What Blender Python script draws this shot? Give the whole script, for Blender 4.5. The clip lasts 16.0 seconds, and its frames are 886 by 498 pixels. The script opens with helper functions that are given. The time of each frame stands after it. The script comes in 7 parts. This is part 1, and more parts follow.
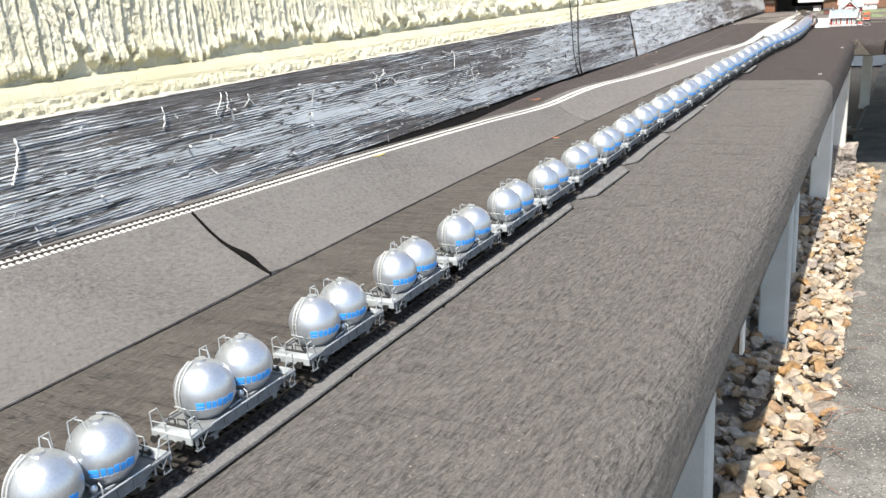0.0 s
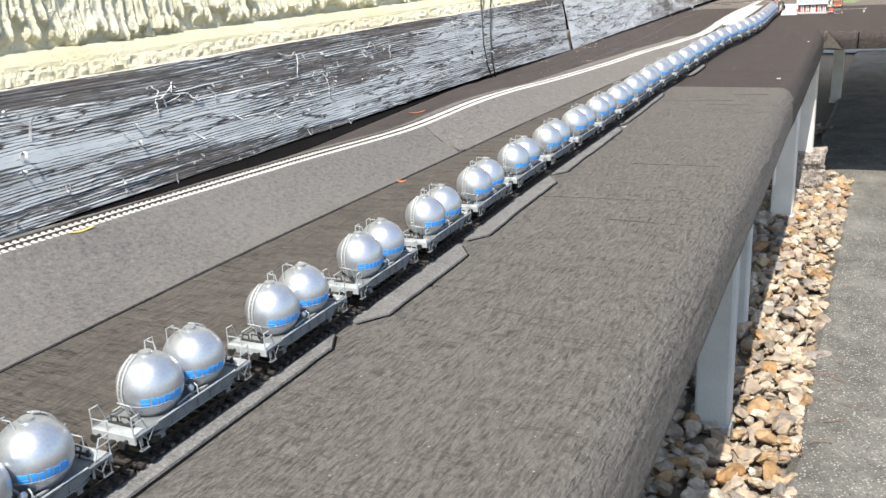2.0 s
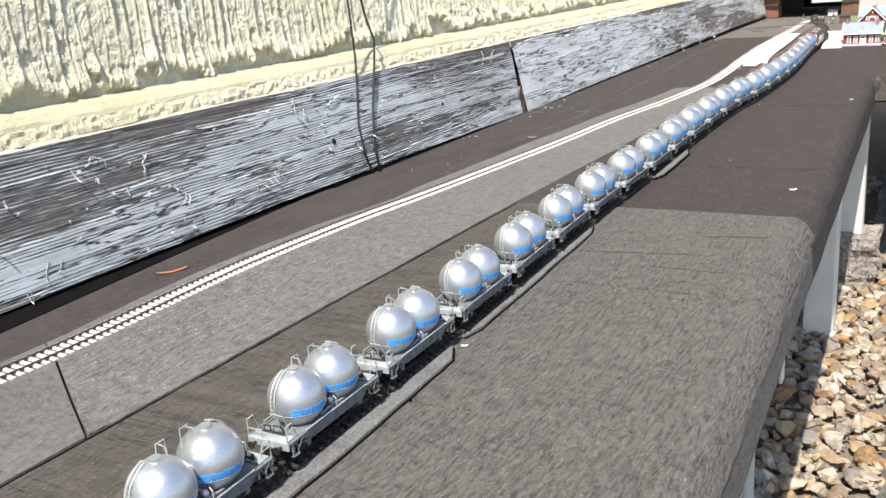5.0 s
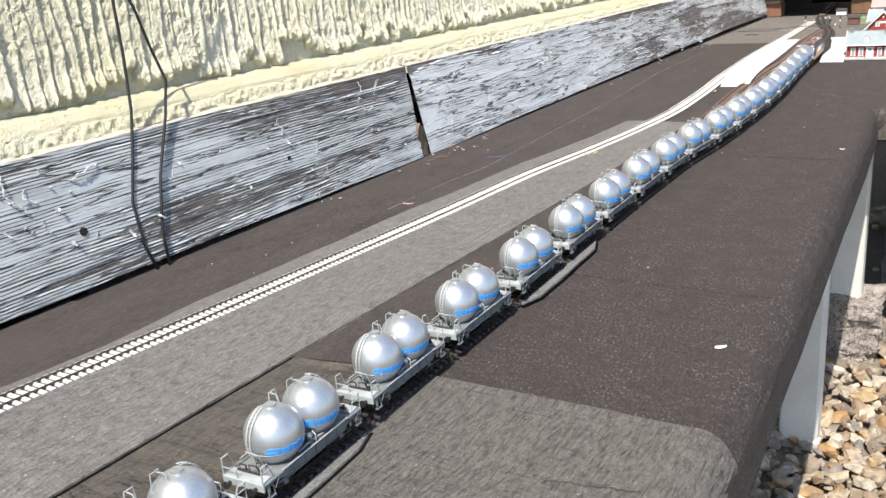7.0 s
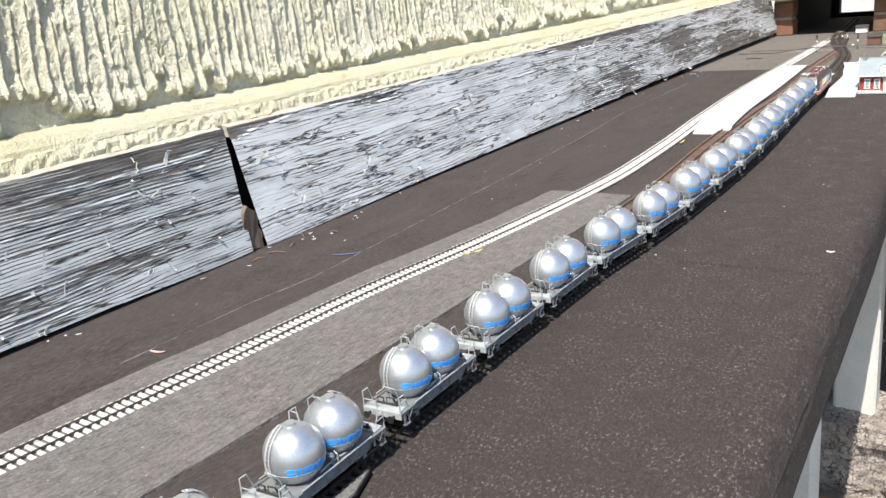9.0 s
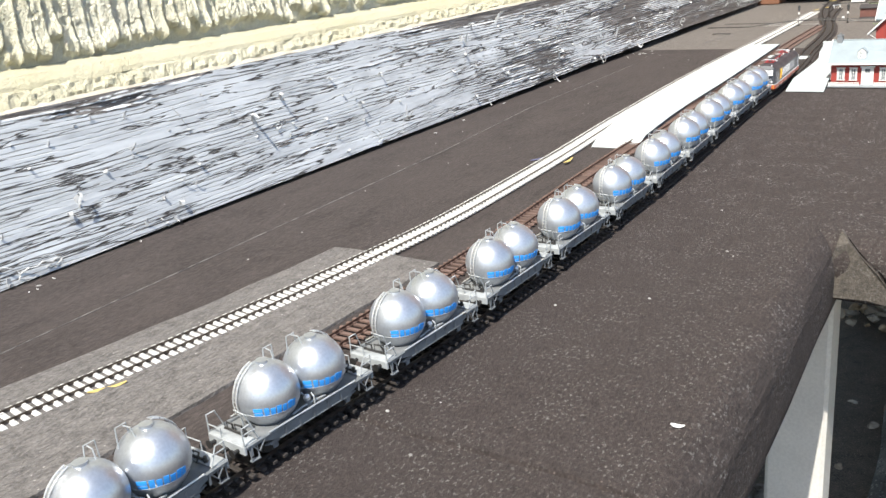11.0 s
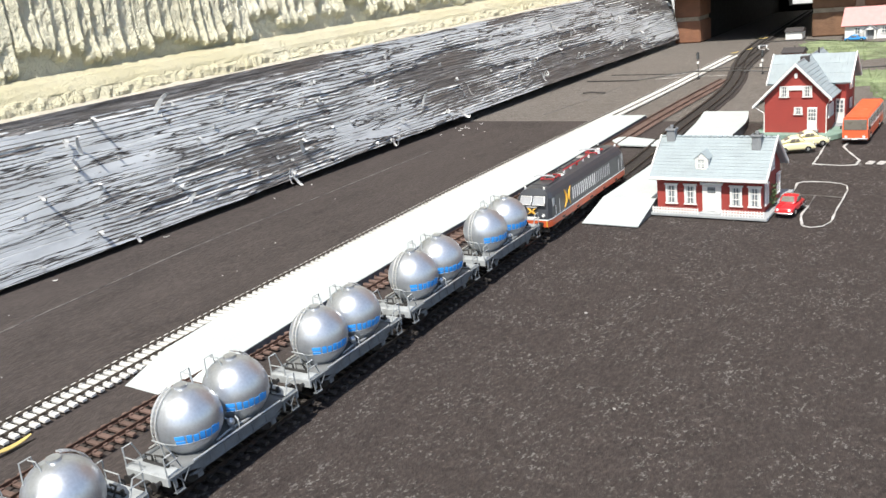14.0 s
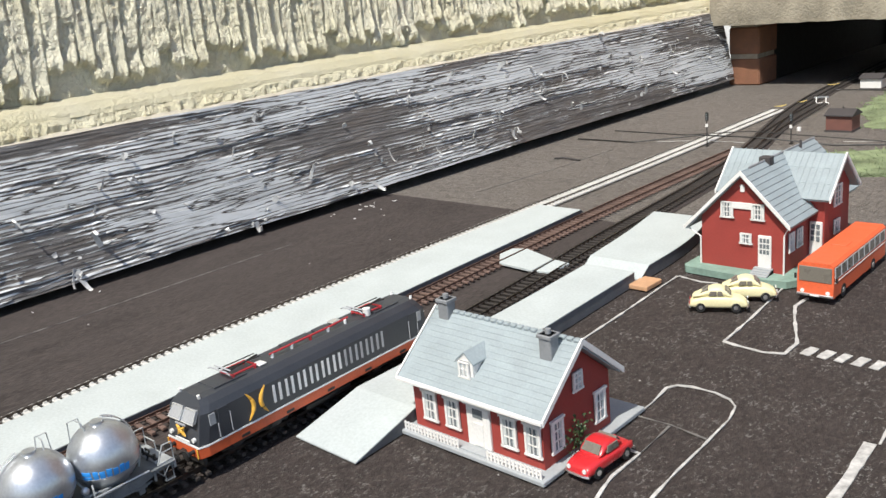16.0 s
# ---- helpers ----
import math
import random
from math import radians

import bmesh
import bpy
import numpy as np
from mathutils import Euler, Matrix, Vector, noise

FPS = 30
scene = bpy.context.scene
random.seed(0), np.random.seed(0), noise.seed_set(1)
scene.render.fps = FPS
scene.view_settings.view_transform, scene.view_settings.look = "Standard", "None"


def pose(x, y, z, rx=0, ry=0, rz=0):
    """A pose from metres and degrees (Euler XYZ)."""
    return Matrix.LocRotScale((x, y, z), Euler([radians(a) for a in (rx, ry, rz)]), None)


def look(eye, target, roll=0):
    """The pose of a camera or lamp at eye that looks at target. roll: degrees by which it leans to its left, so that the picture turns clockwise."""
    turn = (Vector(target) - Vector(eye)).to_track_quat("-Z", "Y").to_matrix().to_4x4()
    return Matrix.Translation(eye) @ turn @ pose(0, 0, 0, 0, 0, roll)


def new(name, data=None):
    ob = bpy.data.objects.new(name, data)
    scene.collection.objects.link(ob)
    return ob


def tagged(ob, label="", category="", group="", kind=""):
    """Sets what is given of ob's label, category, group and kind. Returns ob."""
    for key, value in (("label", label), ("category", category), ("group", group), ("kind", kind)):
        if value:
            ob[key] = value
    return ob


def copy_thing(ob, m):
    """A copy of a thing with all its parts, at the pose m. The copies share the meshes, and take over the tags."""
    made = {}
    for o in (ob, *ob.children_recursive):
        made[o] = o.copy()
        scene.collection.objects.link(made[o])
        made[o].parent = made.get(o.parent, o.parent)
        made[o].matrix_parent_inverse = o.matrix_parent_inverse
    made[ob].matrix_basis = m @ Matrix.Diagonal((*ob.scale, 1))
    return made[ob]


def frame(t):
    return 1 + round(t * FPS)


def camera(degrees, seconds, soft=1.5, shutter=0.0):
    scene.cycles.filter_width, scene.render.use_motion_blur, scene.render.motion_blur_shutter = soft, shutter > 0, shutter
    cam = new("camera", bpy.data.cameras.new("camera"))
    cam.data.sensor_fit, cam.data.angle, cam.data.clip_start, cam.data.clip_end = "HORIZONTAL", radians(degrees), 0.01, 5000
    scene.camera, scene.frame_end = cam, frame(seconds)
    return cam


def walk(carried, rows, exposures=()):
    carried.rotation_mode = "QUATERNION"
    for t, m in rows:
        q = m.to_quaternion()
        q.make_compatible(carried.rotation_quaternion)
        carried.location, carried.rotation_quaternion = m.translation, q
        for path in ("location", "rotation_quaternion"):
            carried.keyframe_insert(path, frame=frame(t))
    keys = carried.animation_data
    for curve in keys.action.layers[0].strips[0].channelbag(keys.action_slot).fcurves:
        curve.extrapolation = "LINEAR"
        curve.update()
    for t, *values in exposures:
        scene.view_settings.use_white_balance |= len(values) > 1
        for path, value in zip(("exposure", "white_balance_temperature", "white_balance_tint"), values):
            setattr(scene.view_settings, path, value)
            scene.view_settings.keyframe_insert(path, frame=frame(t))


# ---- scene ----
cam = camera(53.9, 16.0)
PATH = [
    (0, (0.707, -0.495, 0.269), (-0.233, 1.175, -0.304), -3.7),
    (0.5, (0.702, -0.38, 0.264), (-0.316, 1.252, -0.282), -4.2),
    (1, (0.671, -0.244, 0.26), (-0.313, 1.404, -0.3), -3.8),
    (1.5, (0.663, -0.122, 0.268), (-0.224, 1.57, -0.325), -2.9),
    (2, (0.685, 0.011, 0.26), (-0.204, 1.692, -0.359), -3.3),
    (2.5, (0.696, 0.137, 0.275), (-0.308, 1.757, -0.331), -4.0),
    (3, (0.687, 0.26, 0.269), (-0.384, 1.848, -0.307), -4.3),
    (3.5, (0.662, 0.392, 0.266), (-0.405, 1.981, -0.314), -4.4),
    (4, (0.641, 0.51, 0.281), (-0.322, 2.159, -0.314), -4.1),
    (4.2, (0.644, 0.563, 0.279), (-0.305, 2.222, -0.312), -4.6),
    (6.3, (0.641, 1.104, 0.3), (-0.444, 2.682, -0.277), -4.7),
    (6.5, (0.629, 1.148, 0.3), (-0.422, 2.743, -0.293), -4.6),
    (7, (0.63, 1.276, 0.306), (-0.392, 2.883, -0.306), -4.5),
    (7.5, (0.643, 1.404, 0.307), (-0.473, 2.95, -0.296), -5.2),
    (8, (0.668, 1.524, 0.321), (-0.517, 3.033, -0.244), -5.7),
    (8.5, (0.641, 1.63, 0.305), (-0.547, 3.139, -0.254), -5.7),
    (9, (0.609, 1.774, 0.296), (-0.475, 3.353, -0.28), -5.4),
    (9.5, (0.629, 1.907, 0.285), (-0.38, 3.53, -0.308), -5.1),
    (9.7, (0.635, 1.951, 0.285), (-0.401, 3.552, -0.318), -5.2),
    (11.8, (0.591, 2.449, 0.242), (-0.511, 3.982, -0.416), -5.4),
    (12, (0.59, 2.488, 0.237), (-0.501, 4.027, -0.427), -5.3),
    (12.5, (0.627, 2.612, 0.255), (-0.501, 4.121, -0.419), -6.0),
    (13, (0.656, 2.748, 0.277), (-0.524, 4.253, -0.307), -6.7),
    (13.5, (0.652, 2.87, 0.257), (-0.5, 4.408, -0.299), -6.8),
    (14, (0.631, 2.998, 0.249), (-0.491, 4.541, -0.353), -6.6),
    (14.5, (0.637, 3.099, 0.246), (-0.492, 4.621, -0.391), -6.4),
    (15, (0.676, 3.229, 0.267), (-0.558, 4.67, -0.367), -6.7),
    (15.5, (0.696, 3.337, 0.283), (-0.62, 4.723, -0.307), -6.5),
    (16, (0.69, 3.463, 0.263), (-0.668, 4.817, -0.305), -5.8),
]
walk(cam, [(t, look(eye, target, roll)) for t, eye, target, roll in PATH], exposures=[(0.0, 0.89), (0.8, 0.71), (2.0, 0.82), (3.5, 0.78), (8.5, 0.70), (12.5, 0.83), (14.0, 0.60), (15.0, 0.45), (16.0, 0.29)])

# ---- world and sun ----
SUN = Vector((0.12, -0.62, 1.0)).normalized()
world = bpy.data.worlds.new("sky")
scene.world = world
world.use_nodes = True
wn = world.node_tree
sky = wn.nodes.new("ShaderNodeTexSky")
sky.sky_type = "NISHITA"
sky.sun_disc = False
sky.sun_elevation = math.asin(SUN.z)
sky.sun_rotation = math.atan2(SUN.x, SUN.y)
wn.links.new(sky.outputs[0], wn.nodes["Background"].inputs[0])
wn.nodes["Background"].inputs[1].default_value = 0.13
sun = new("sun", bpy.data.lights.new("sun", "SUN"))
sun.data.energy = 4.6
sun.data.angle = radians(0.5)
sun.data.color = (1.0, 0.95, 0.87)
sun.matrix_world = look(SUN * 10, (0, 0, 0))


# ---- materials ----
def nodes_of(name):
    m = bpy.data.materials.new(name)
    m.use_nodes = True
    nt = m.node_tree
    return m, nt, nt.nodes["Principled BSDF"]


def add(nt, kind, **inputs):
    n = nt.nodes.new(kind)
    for k, v in inputs.items():
        n.inputs[k.replace("_", " ")].default_value = v
    return n


def coords(nt, stretch=(1, 1, 1)):
    tc = nt.nodes.new("ShaderNodeTexCoord")
    mp = nt.nodes.new("ShaderNodeMapping")
    mp.inputs["Scale"].default_value = stretch
    nt.links.new(tc.outputs["Object"], mp.inputs[0])
    return mp.outputs[0]


def ramp(nt, fac, stops):
    r = nt.nodes.new("ShaderNodeValToRGB")
    while len(r.color_ramp.elements) < len(stops):
        r.color_ramp.elements.new(0.5)
    for e, (p, c) in zip(r.color_ramp.elements, stops):
        e.position, e.color = p, (*c, 1) if len(c) == 3 else c
    nt.links.new(fac, r.inputs[0])
    return r.outputs[0]


def mix(nt, fac, a, b, mode="MIX"):
    m = nt.nodes.new("ShaderNodeMix")
    m.data_type, m.blend_type = "RGBA", mode
    for sock, v in ((m.inputs[0], fac), (m.inputs[6], a), (m.inputs[7], b)):
        if isinstance(v, (int, float)):
            sock.default_value = v
        elif isinstance(v, tuple):
            sock.default_value = (*v, 1)
        else:
            nt.links.new(v, sock)
    return m.outputs[2]


def noisy(nt, vec, scale, detail=4, rough=0.55):
    n = add(nt, "ShaderNodeTexNoise", Scale=scale, Detail=detail, Roughness=rough)
    nt.links.new(vec, n.inputs["Vector"])
    return n.outputs["Fac"]


def bump(nt, bsdf, height, strength, distance):
    b = add(nt, "ShaderNodeBump", Strength=strength, Distance=distance)
    nt.links.new(height, b.inputs["Height"])
    nt.links.new(b.outputs[0], bsdf.inputs["Normal"])


def lighter(c, k):
    return tuple(min(1.0, v * k) for v in c)


def plain(name, col, rough=0.5, metal=0.0, var=0.18, scale=90.0, fine=900.0, relief=0.15, depth=0.0006, spread=0.0, coat=0.0):
    """Paint, plastic, metal: a colour with two scales of variation and a fine relief."""
    m, nt, b = nodes_of(name)
    v = coords(nt)
    big = noisy(nt, v, scale)
    small = noisy(nt, v, fine, 2)
    c = ramp(nt, big, [(0.3, lighter(col, 1 - var)), (0.7, lighter(col, 1 + var))])
    c = mix(nt, 0.25, c, ramp(nt, small, [(0.3, lighter(col, 0.7)), (0.7, lighter(col, 1.25))]))
    if spread:
        oi = nt.nodes.new("ShaderNodeObjectInfo")
        c = mix(nt, spread, c, ramp(nt, oi.outputs["Random"], [(0.0, lighter(col, 0.55)), (1.0, lighter(col, 1.5))]))
    nt.links.new(c, b.inputs["Base Color"])
    r = ramp(nt, big, [(0.3, (max(0, rough - 0.08),) * 3), (0.7, (min(1, rough + 0.08),) * 3)])
    nt.links.new(r, b.inputs["Roughness"])
    b.inputs["Metallic"].default_value = metal
    b.inputs["Coat Weight"].default_value = coat
    bump(nt, b, small, relief, depth)
    return m


def felt(name, col, streak, specks, warm, size=60.0, cracks=0.0, fibres=0.0, wrinkles=0.0, gritty=0.55, relief=0.0032, lint_size=440.0):
    """Mineral roofing felt: coarse granules, short streaks, pale flakes and fibres, stains, hairline cracks."""
    m, nt, b = nodes_of(name)
    v, vs = coords(nt), coords(nt, streak)
    big = noisy(nt, v, 4.0, 6, 0.6)
    mid = noisy(nt, vs, size, 6, 0.7)
    grain = noisy(nt, vs, 430.0, 4, 0.75)
    c = ramp(nt, mid, [(0.34, lighter(col, 0.38)), (0.46, lighter(col, 0.95)), (0.58, lighter(col, 1.2)), (0.70, lighter(col, 1.7))])
    c = mix(nt, gritty, c, ramp(nt, grain, [(0.34, lighter(col, 0.3)), (0.5, lighter(col, 0.95)), (0.66, lighter(col, 2.1))]))
    c = mix(nt, ramp(nt, big, [(0.35, (0, 0, 0)), (0.7, (0.5, 0.5, 0.5))]), c, warm)
    if fibres:
        hair = noisy(nt, coords(nt, (1.0, 0.6, 1)), lint_size, 4, 0.75)
        where = ramp(nt, noisy(nt, v, 30, 3), [(0.40, (0.12, 0.12, 0.12)), (0.60, (1, 1, 1))])
        lint = mix(nt, 1.0, ramp(nt, hair, [(0.565, (0, 0, 0)), (0.63, (fibres, fibres, fibres))]), where, "MULTIPLY")
        c = mix(nt, lint, c, (0.23, 0.22, 0.205))
    for k, scale in enumerate((120.0, 300.0)):
        vo = add(nt, "ShaderNodeTexVoronoi", Scale=scale)
        nt.links.new(v, vo.inputs["Vector"])
        flake = ramp(nt, vo.outputs["Distance"], [(0.0, (0.9, 0.9, 0.9)), (0.10 if k == 0 else 0.26, (0, 0, 0))])
        pick = add(nt, "ShaderNodeTexWhiteNoise")
        nt.links.new(vo.outputs["Position"], pick.inputs["Vector"])
        some = ramp(nt, pick.outputs["Value"], [(1 - specks * (1 + k), (0, 0, 0)), (1 - specks * (1 + k) + 0.02, (1, 1, 1))])
        both = mix(nt, 1.0, flake, some, "MULTIPLY")
        c = mix(nt, both, c, (0.36, 0.34, 0.31) if k == 0 else lighter(col, 4.5))
    h = mix(nt, 0.5, mid, grain)
    if cracks:
        net = noisy(nt, coords(nt, (0.16, 1.6, 1)), 44.0, 3, 0.6)
        thin = ramp(nt, net, [(0.482, (0, 0, 0)), (0.498, (1, 1, 1)), (0.514, (0, 0, 0))])
        where = ramp(nt, noisy(nt, v, 14, 3), [(0.44, (0, 0, 0)), (0.54, (cracks, cracks, cracks))])
        c = mix(nt, mix(nt, 1.0, thin, where, "MULTIPLY"), c, lighter(col, 0.22))
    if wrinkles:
        # wrinkle hollows are darkened in the colour too, as shade in the folds
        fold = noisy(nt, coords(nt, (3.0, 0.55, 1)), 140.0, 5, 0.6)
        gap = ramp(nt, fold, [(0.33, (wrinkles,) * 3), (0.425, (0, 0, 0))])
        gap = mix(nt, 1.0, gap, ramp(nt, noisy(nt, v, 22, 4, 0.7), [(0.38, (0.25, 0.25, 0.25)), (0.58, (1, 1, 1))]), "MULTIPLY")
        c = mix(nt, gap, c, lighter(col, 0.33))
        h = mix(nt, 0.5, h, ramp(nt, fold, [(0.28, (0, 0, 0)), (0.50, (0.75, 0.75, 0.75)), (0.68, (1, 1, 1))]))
    nt.links.new(c, b.inputs["Base Color"])
    b.inputs["Roughness"].default_value = 0.88
    b.inputs["Specular IOR Level"].default_value = 0.3
    bump(nt, b, h, 1.0, relief)
    return m


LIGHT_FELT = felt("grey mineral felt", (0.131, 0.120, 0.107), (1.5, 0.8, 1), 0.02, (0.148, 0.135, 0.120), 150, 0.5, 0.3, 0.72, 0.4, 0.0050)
FLAP_FELT = felt("dry brown felt", (0.088, 0.077, 0.064), (1.0, 1.0, 1), 0.03, (0.08, 0.07, 0.058), 90, 0.0, 0.5)
BROWN_FELT = felt("brown grey felt", (0.088, 0.078, 0.068), (0.35, 1.8, 1), 0.02, (0.100, 0.089, 0.077), 45, 0.9, 0.2, 0.3, 0.4, 0.0040)
STRIP_FELT = felt("smooth grey felt", (0.108, 0.101, 0.096), (1.0, 0.8, 1), 0.006, (0.175, 0.165, 0.156), 210, 0.0, 0.0, 0.0, 0.25, 0.0014)
DARK_FELT = felt("dark brown felt", (0.046, 0.0365, 0.0330), (1.2, 0.65, 1), 0.06, (0.050, 0.041, 0.0370), 120, 0.0, 0.80, 0.0, 0.6, 0.0040, 430.0)
WORN_FELT = felt("worn grey felt", (0.166, 0.150, 0.134), (0.9, 1.1, 1), 0.05, (0.140, 0.125, 0.110), 90, 0.4, 0.25, 0.4, 0.55, 0.0045)
SMOOTH_DARK_FELT = felt("smooth dark felt", (0.050, 0.0415, 0.0385), (1.0, 0.35, 1), 0.012, (0.062, 0.051, 0.047), 26)
# Near-black that paints the shade into gaps, seams and splits.
GAP_SHADE = plain("black gap shade", (0.006, 0.0055, 0.0055), 1.0, 0, 0.4, 40, 300, 0.5)
GAP_SHADE.node_tree.nodes["Principled BSDF"].inputs["Specular IOR Level"].default_value = 0.05
CRACK = plain("dark felt crack", (0.042, 0.038, 0.034), 0.95, 0, 0.3, 200, 800, 0.3)
SOIL = felt("brown soil", (0.22, 0.185, 0.145), (1, 1, 1), 0.05, (0.15, 0.13, 0.105), 40)
COARSE_FELT = felt("coarse grey felt", (0.165, 0.154, 0.145), (1.1, 0.9, 1), 0.02, (0.145, 0.135, 0.127), 110, 0.0, 0.25, 0.07, 0.45, 0.0036)
UNDERLAY = felt("pale grey underlay", (0.175, 0.170, 0.163), (1, 1, 1), 0.01, (0.15, 0.145, 0.138), 50)
FAINT = plain("rubbed line paint", (0.16, 0.15, 0.138), 0.85, 0, 0.4, 200, 700, 0.4)
GRIT = plain("pale grit", (0.30, 0.29, 0.27), 0.8, 0, 0.2, 90, 800, 0.3, 0.0006, 0.5)
LINE = plain("white line paint", (0.44, 0.43, 0.41), 0.85, 0, 0.45, 160, 600, 0.6)
WHITE_SLEEPER = plain("pale sleeper", (0.56, 0.555, 0.525), 0.75, 0, 0.2, 90, 800, 0.3, 0.0006, 0.2)
BLACK_SLEEPER = plain("black brown sleeper", (0.030, 0.025, 0.022), 0.7, 0, 0.3, 90, 800, 0.3, 0.0006, 0.3)
RUST_SLEEPER = plain("red brown sleeper", (0.130, 0.084, 0.068), 0.8, 0, 0.35, 90, 800, 0.3, 0.0006, 0.4)
DARK_RAIL = plain("dark rail", (0.10, 0.085, 0.075), 0.35, 0.85, 0.3, 60, 500)
RUST_RAIL = plain("rusty rail", (0.11, 0.065, 0.050), 0.65, 0.4, 0.3, 60, 500)
SILVER = plain("silver paint", (0.56, 0.585, 0.615), 0.37, 0.80, 0.05, 40, 600, 0.04)
GREY_FRAME = plain("pale grey frame paint", (0.33, 0.35, 0.355), 0.55, 0, 0.25, 120, 900)
SILL_GREY = plain("grey sill paint", (0.145, 0.158, 0.168), 0.55, 0, 0.3, 120, 900)
FLOOR_GREY = plain("grey wagon floor", (0.16, 0.168, 0.17), 0.7, 0, 0.25, 120, 900)
DARK_STEEL = plain("dark running gear", (0.03, 0.029, 0.028), 0.55, 0.2, 0.3, 200, 900)
LOGO_BLUE = plain("blue print", (0.04, 0.33, 0.88), 0.45, 0, 0.1)
LOCO_GREY = plain("anthracite paint", (0.042, 0.046, 0.054), 0.38, 0, 0.1, 60, 700, 0.05)
LOCO_ORANGE = plain("orange paint", (0.55, 0.10, 0.035), 0.4, 0, 0.12, 60, 700, 0.05)
LOCO_YELLOW = plain("yellow print", (0.75, 0.42, 0.06), 0.45, 0, 0.08)
PRINT_WHITE = plain("white print", (0.74, 0.75, 0.75), 0.45, 0, 0.08)
PRINT_GREY = plain("grey print", (0.38, 0.39, 0.41), 0.45, 0, 0.08)
RED_ROOF_GEAR = plain("red roof gear", (0.42, 0.035, 0.04), 0.45, 0, 0.15)
INSULATOR = plain("white insulator", (0.75, 0.75, 0.73), 0.35, 0, 0.1)
SILVER_TRIM = plain("bright trim", (0.7, 0.7, 0.68), 0.35, 0.6, 0.1)
CAB_GLASS = plain("cab glass", (0.32, 0.33, 0.34), 0.06, 0, 0.1, 60, 700, 0.02)
PLATFORM = plain("pale card platform", (0.435, 0.475, 0.47), 0.85, 0, 0.07, 30, 500, 0.15)
# Platform sides, a much darker grey than the white tops.
PLATFORM_SIDE = plain("dark grey platform side", (0.125, 0.13, 0.135), 0.9, 0, 0.2, 60, 500, 0.3)
CREAM_LEG = plain("cream painted post", (0.66, 0.64, 0.59), 0.6, 0, 0.12, 14, 300, 0.2)
STEEL_LEG = plain("grey painted post", (0.42, 0.44, 0.43), 0.6, 0, 0.12, 14, 300, 0.2)
PLY = plain("weathered timber", (0.14, 0.10, 0.07), 0.8, 0, 0.3, 30, 300, 0.4)
BLACK_WIRE = plain("black cable", (0.012, 0.012, 0.012), 0.5, 0, 0.1)
BRICKS = plain("red brown brick", (0.19, 0.088, 0.050), 0.9, 0, 0.4, 40, 300, 0.6, 0.002, 0.4)
MORTAR = plain("pale mortar", (0.34, 0.29, 0.22), 0.95, 0, 0.3, 60, 400, 0.6, 0.002)
CONCRETE_SLAB = plain("weathered concrete", (0.29, 0.26, 0.20), 0.95, 0, 0.4, 18, 220, 0.7, 0.003)
SAND_BRICK = plain("sandy brown brick", (0.22, 0.125, 0.075), 0.9, 0, 0.4, 40, 300, 0.6, 0.002, 0.4)
# Near-black stands in for shade inside the tunnel, screw holes and plank gap.
BLACK_VOID = plain("black void shade", (0.012, 0.011, 0.010), 0.9, 0, 0.2)


def stone_material():
    m, nt, b = nodes_of("flint gravel")
    v = coords(nt)
    oi = nt.nodes.new("ShaderNodeObjectInfo")
    ge = nt.nodes.new("ShaderNodeNewGeometry")
    both = nt.nodes.new("ShaderNodeMath")
    both.operation = "ADD"
    nt.links.new(oi.outputs["Random"], both.inputs[0])
    nt.links.new(ge.outputs["Random Per Island"], both.inputs[1])
    fr = nt.nodes.new("ShaderNodeMath")
    fr.operation = "FRACT"
    nt.links.new(both.outputs[0], fr.inputs[0])
    c = ramp(nt, fr.outputs[0], [(0.0, (0.42, 0.36, 0.27)), (0.2, (0.55, 0.49, 0.40)), (0.36, (0.40, 0.24, 0.10)), (0.5, (0.26, 0.25, 0.24)),
                                 (0.62, (0.50, 0.36, 0.20)), (0.75, (0.62, 0.58, 0.50)), (0.88, (0.30, 0.22, 0.15)), (1.0, (0.48, 0.43, 0.36))])
    n1, n2 = noisy(nt, v, 70, 4), noisy(nt, v, 500, 3)
    c = mix(nt, 0.8, c, ramp(nt, n1, [(0.3, (0.36, 0.32, 0.27)), (0.7, (1.02, 0.97, 0.9))]), "MULTIPLY")
    nt.links.new(c, b.inputs["Base Color"])
    b.inputs["Roughness"].default_value = 0.7
    bump(nt, b, n2, 0.5, 0.002)
    return m


STONE = stone_material()


def path_material():
    m, nt, b = nodes_of("exposed aggregate concrete")
    v = coords(nt)
    vo = add(nt, "ShaderNodeTexVoronoi", Scale=210.0)
    nt.links.new(v, vo.inputs["Vector"])
    n1, n2 = noisy(nt, v, 9, 6, 0.7), noisy(nt, v, 260, 4)
    base = ramp(nt, n1, [(0.35, (0.075, 0.072, 0.062)), (0.5, (0.13, 0.124, 0.107)), (0.65, (0.20, 0.19, 0.166))])
    bits = ramp(nt, vo.outputs["Color"], [(0.2, (0.07, 0.066, 0.057)), (0.5, (0.17, 0.16, 0.138)), (0.85, (0.38, 0.36, 0.31))])
    edge = ramp(nt, vo.outputs["Distance"], [(0.28, (1, 1, 1)), (0.45, (0, 0, 0))])
    c = mix(nt, edge, base, bits)
    nt.links.new(c, b.inputs["Base Color"])
    b.inputs["Roughness"].default_value = 0.9
    bump(nt, b, mix(nt, 0.5, edge, n2), 0.6, 0.004)
    return m


PATH_CONCRETE = path_material()


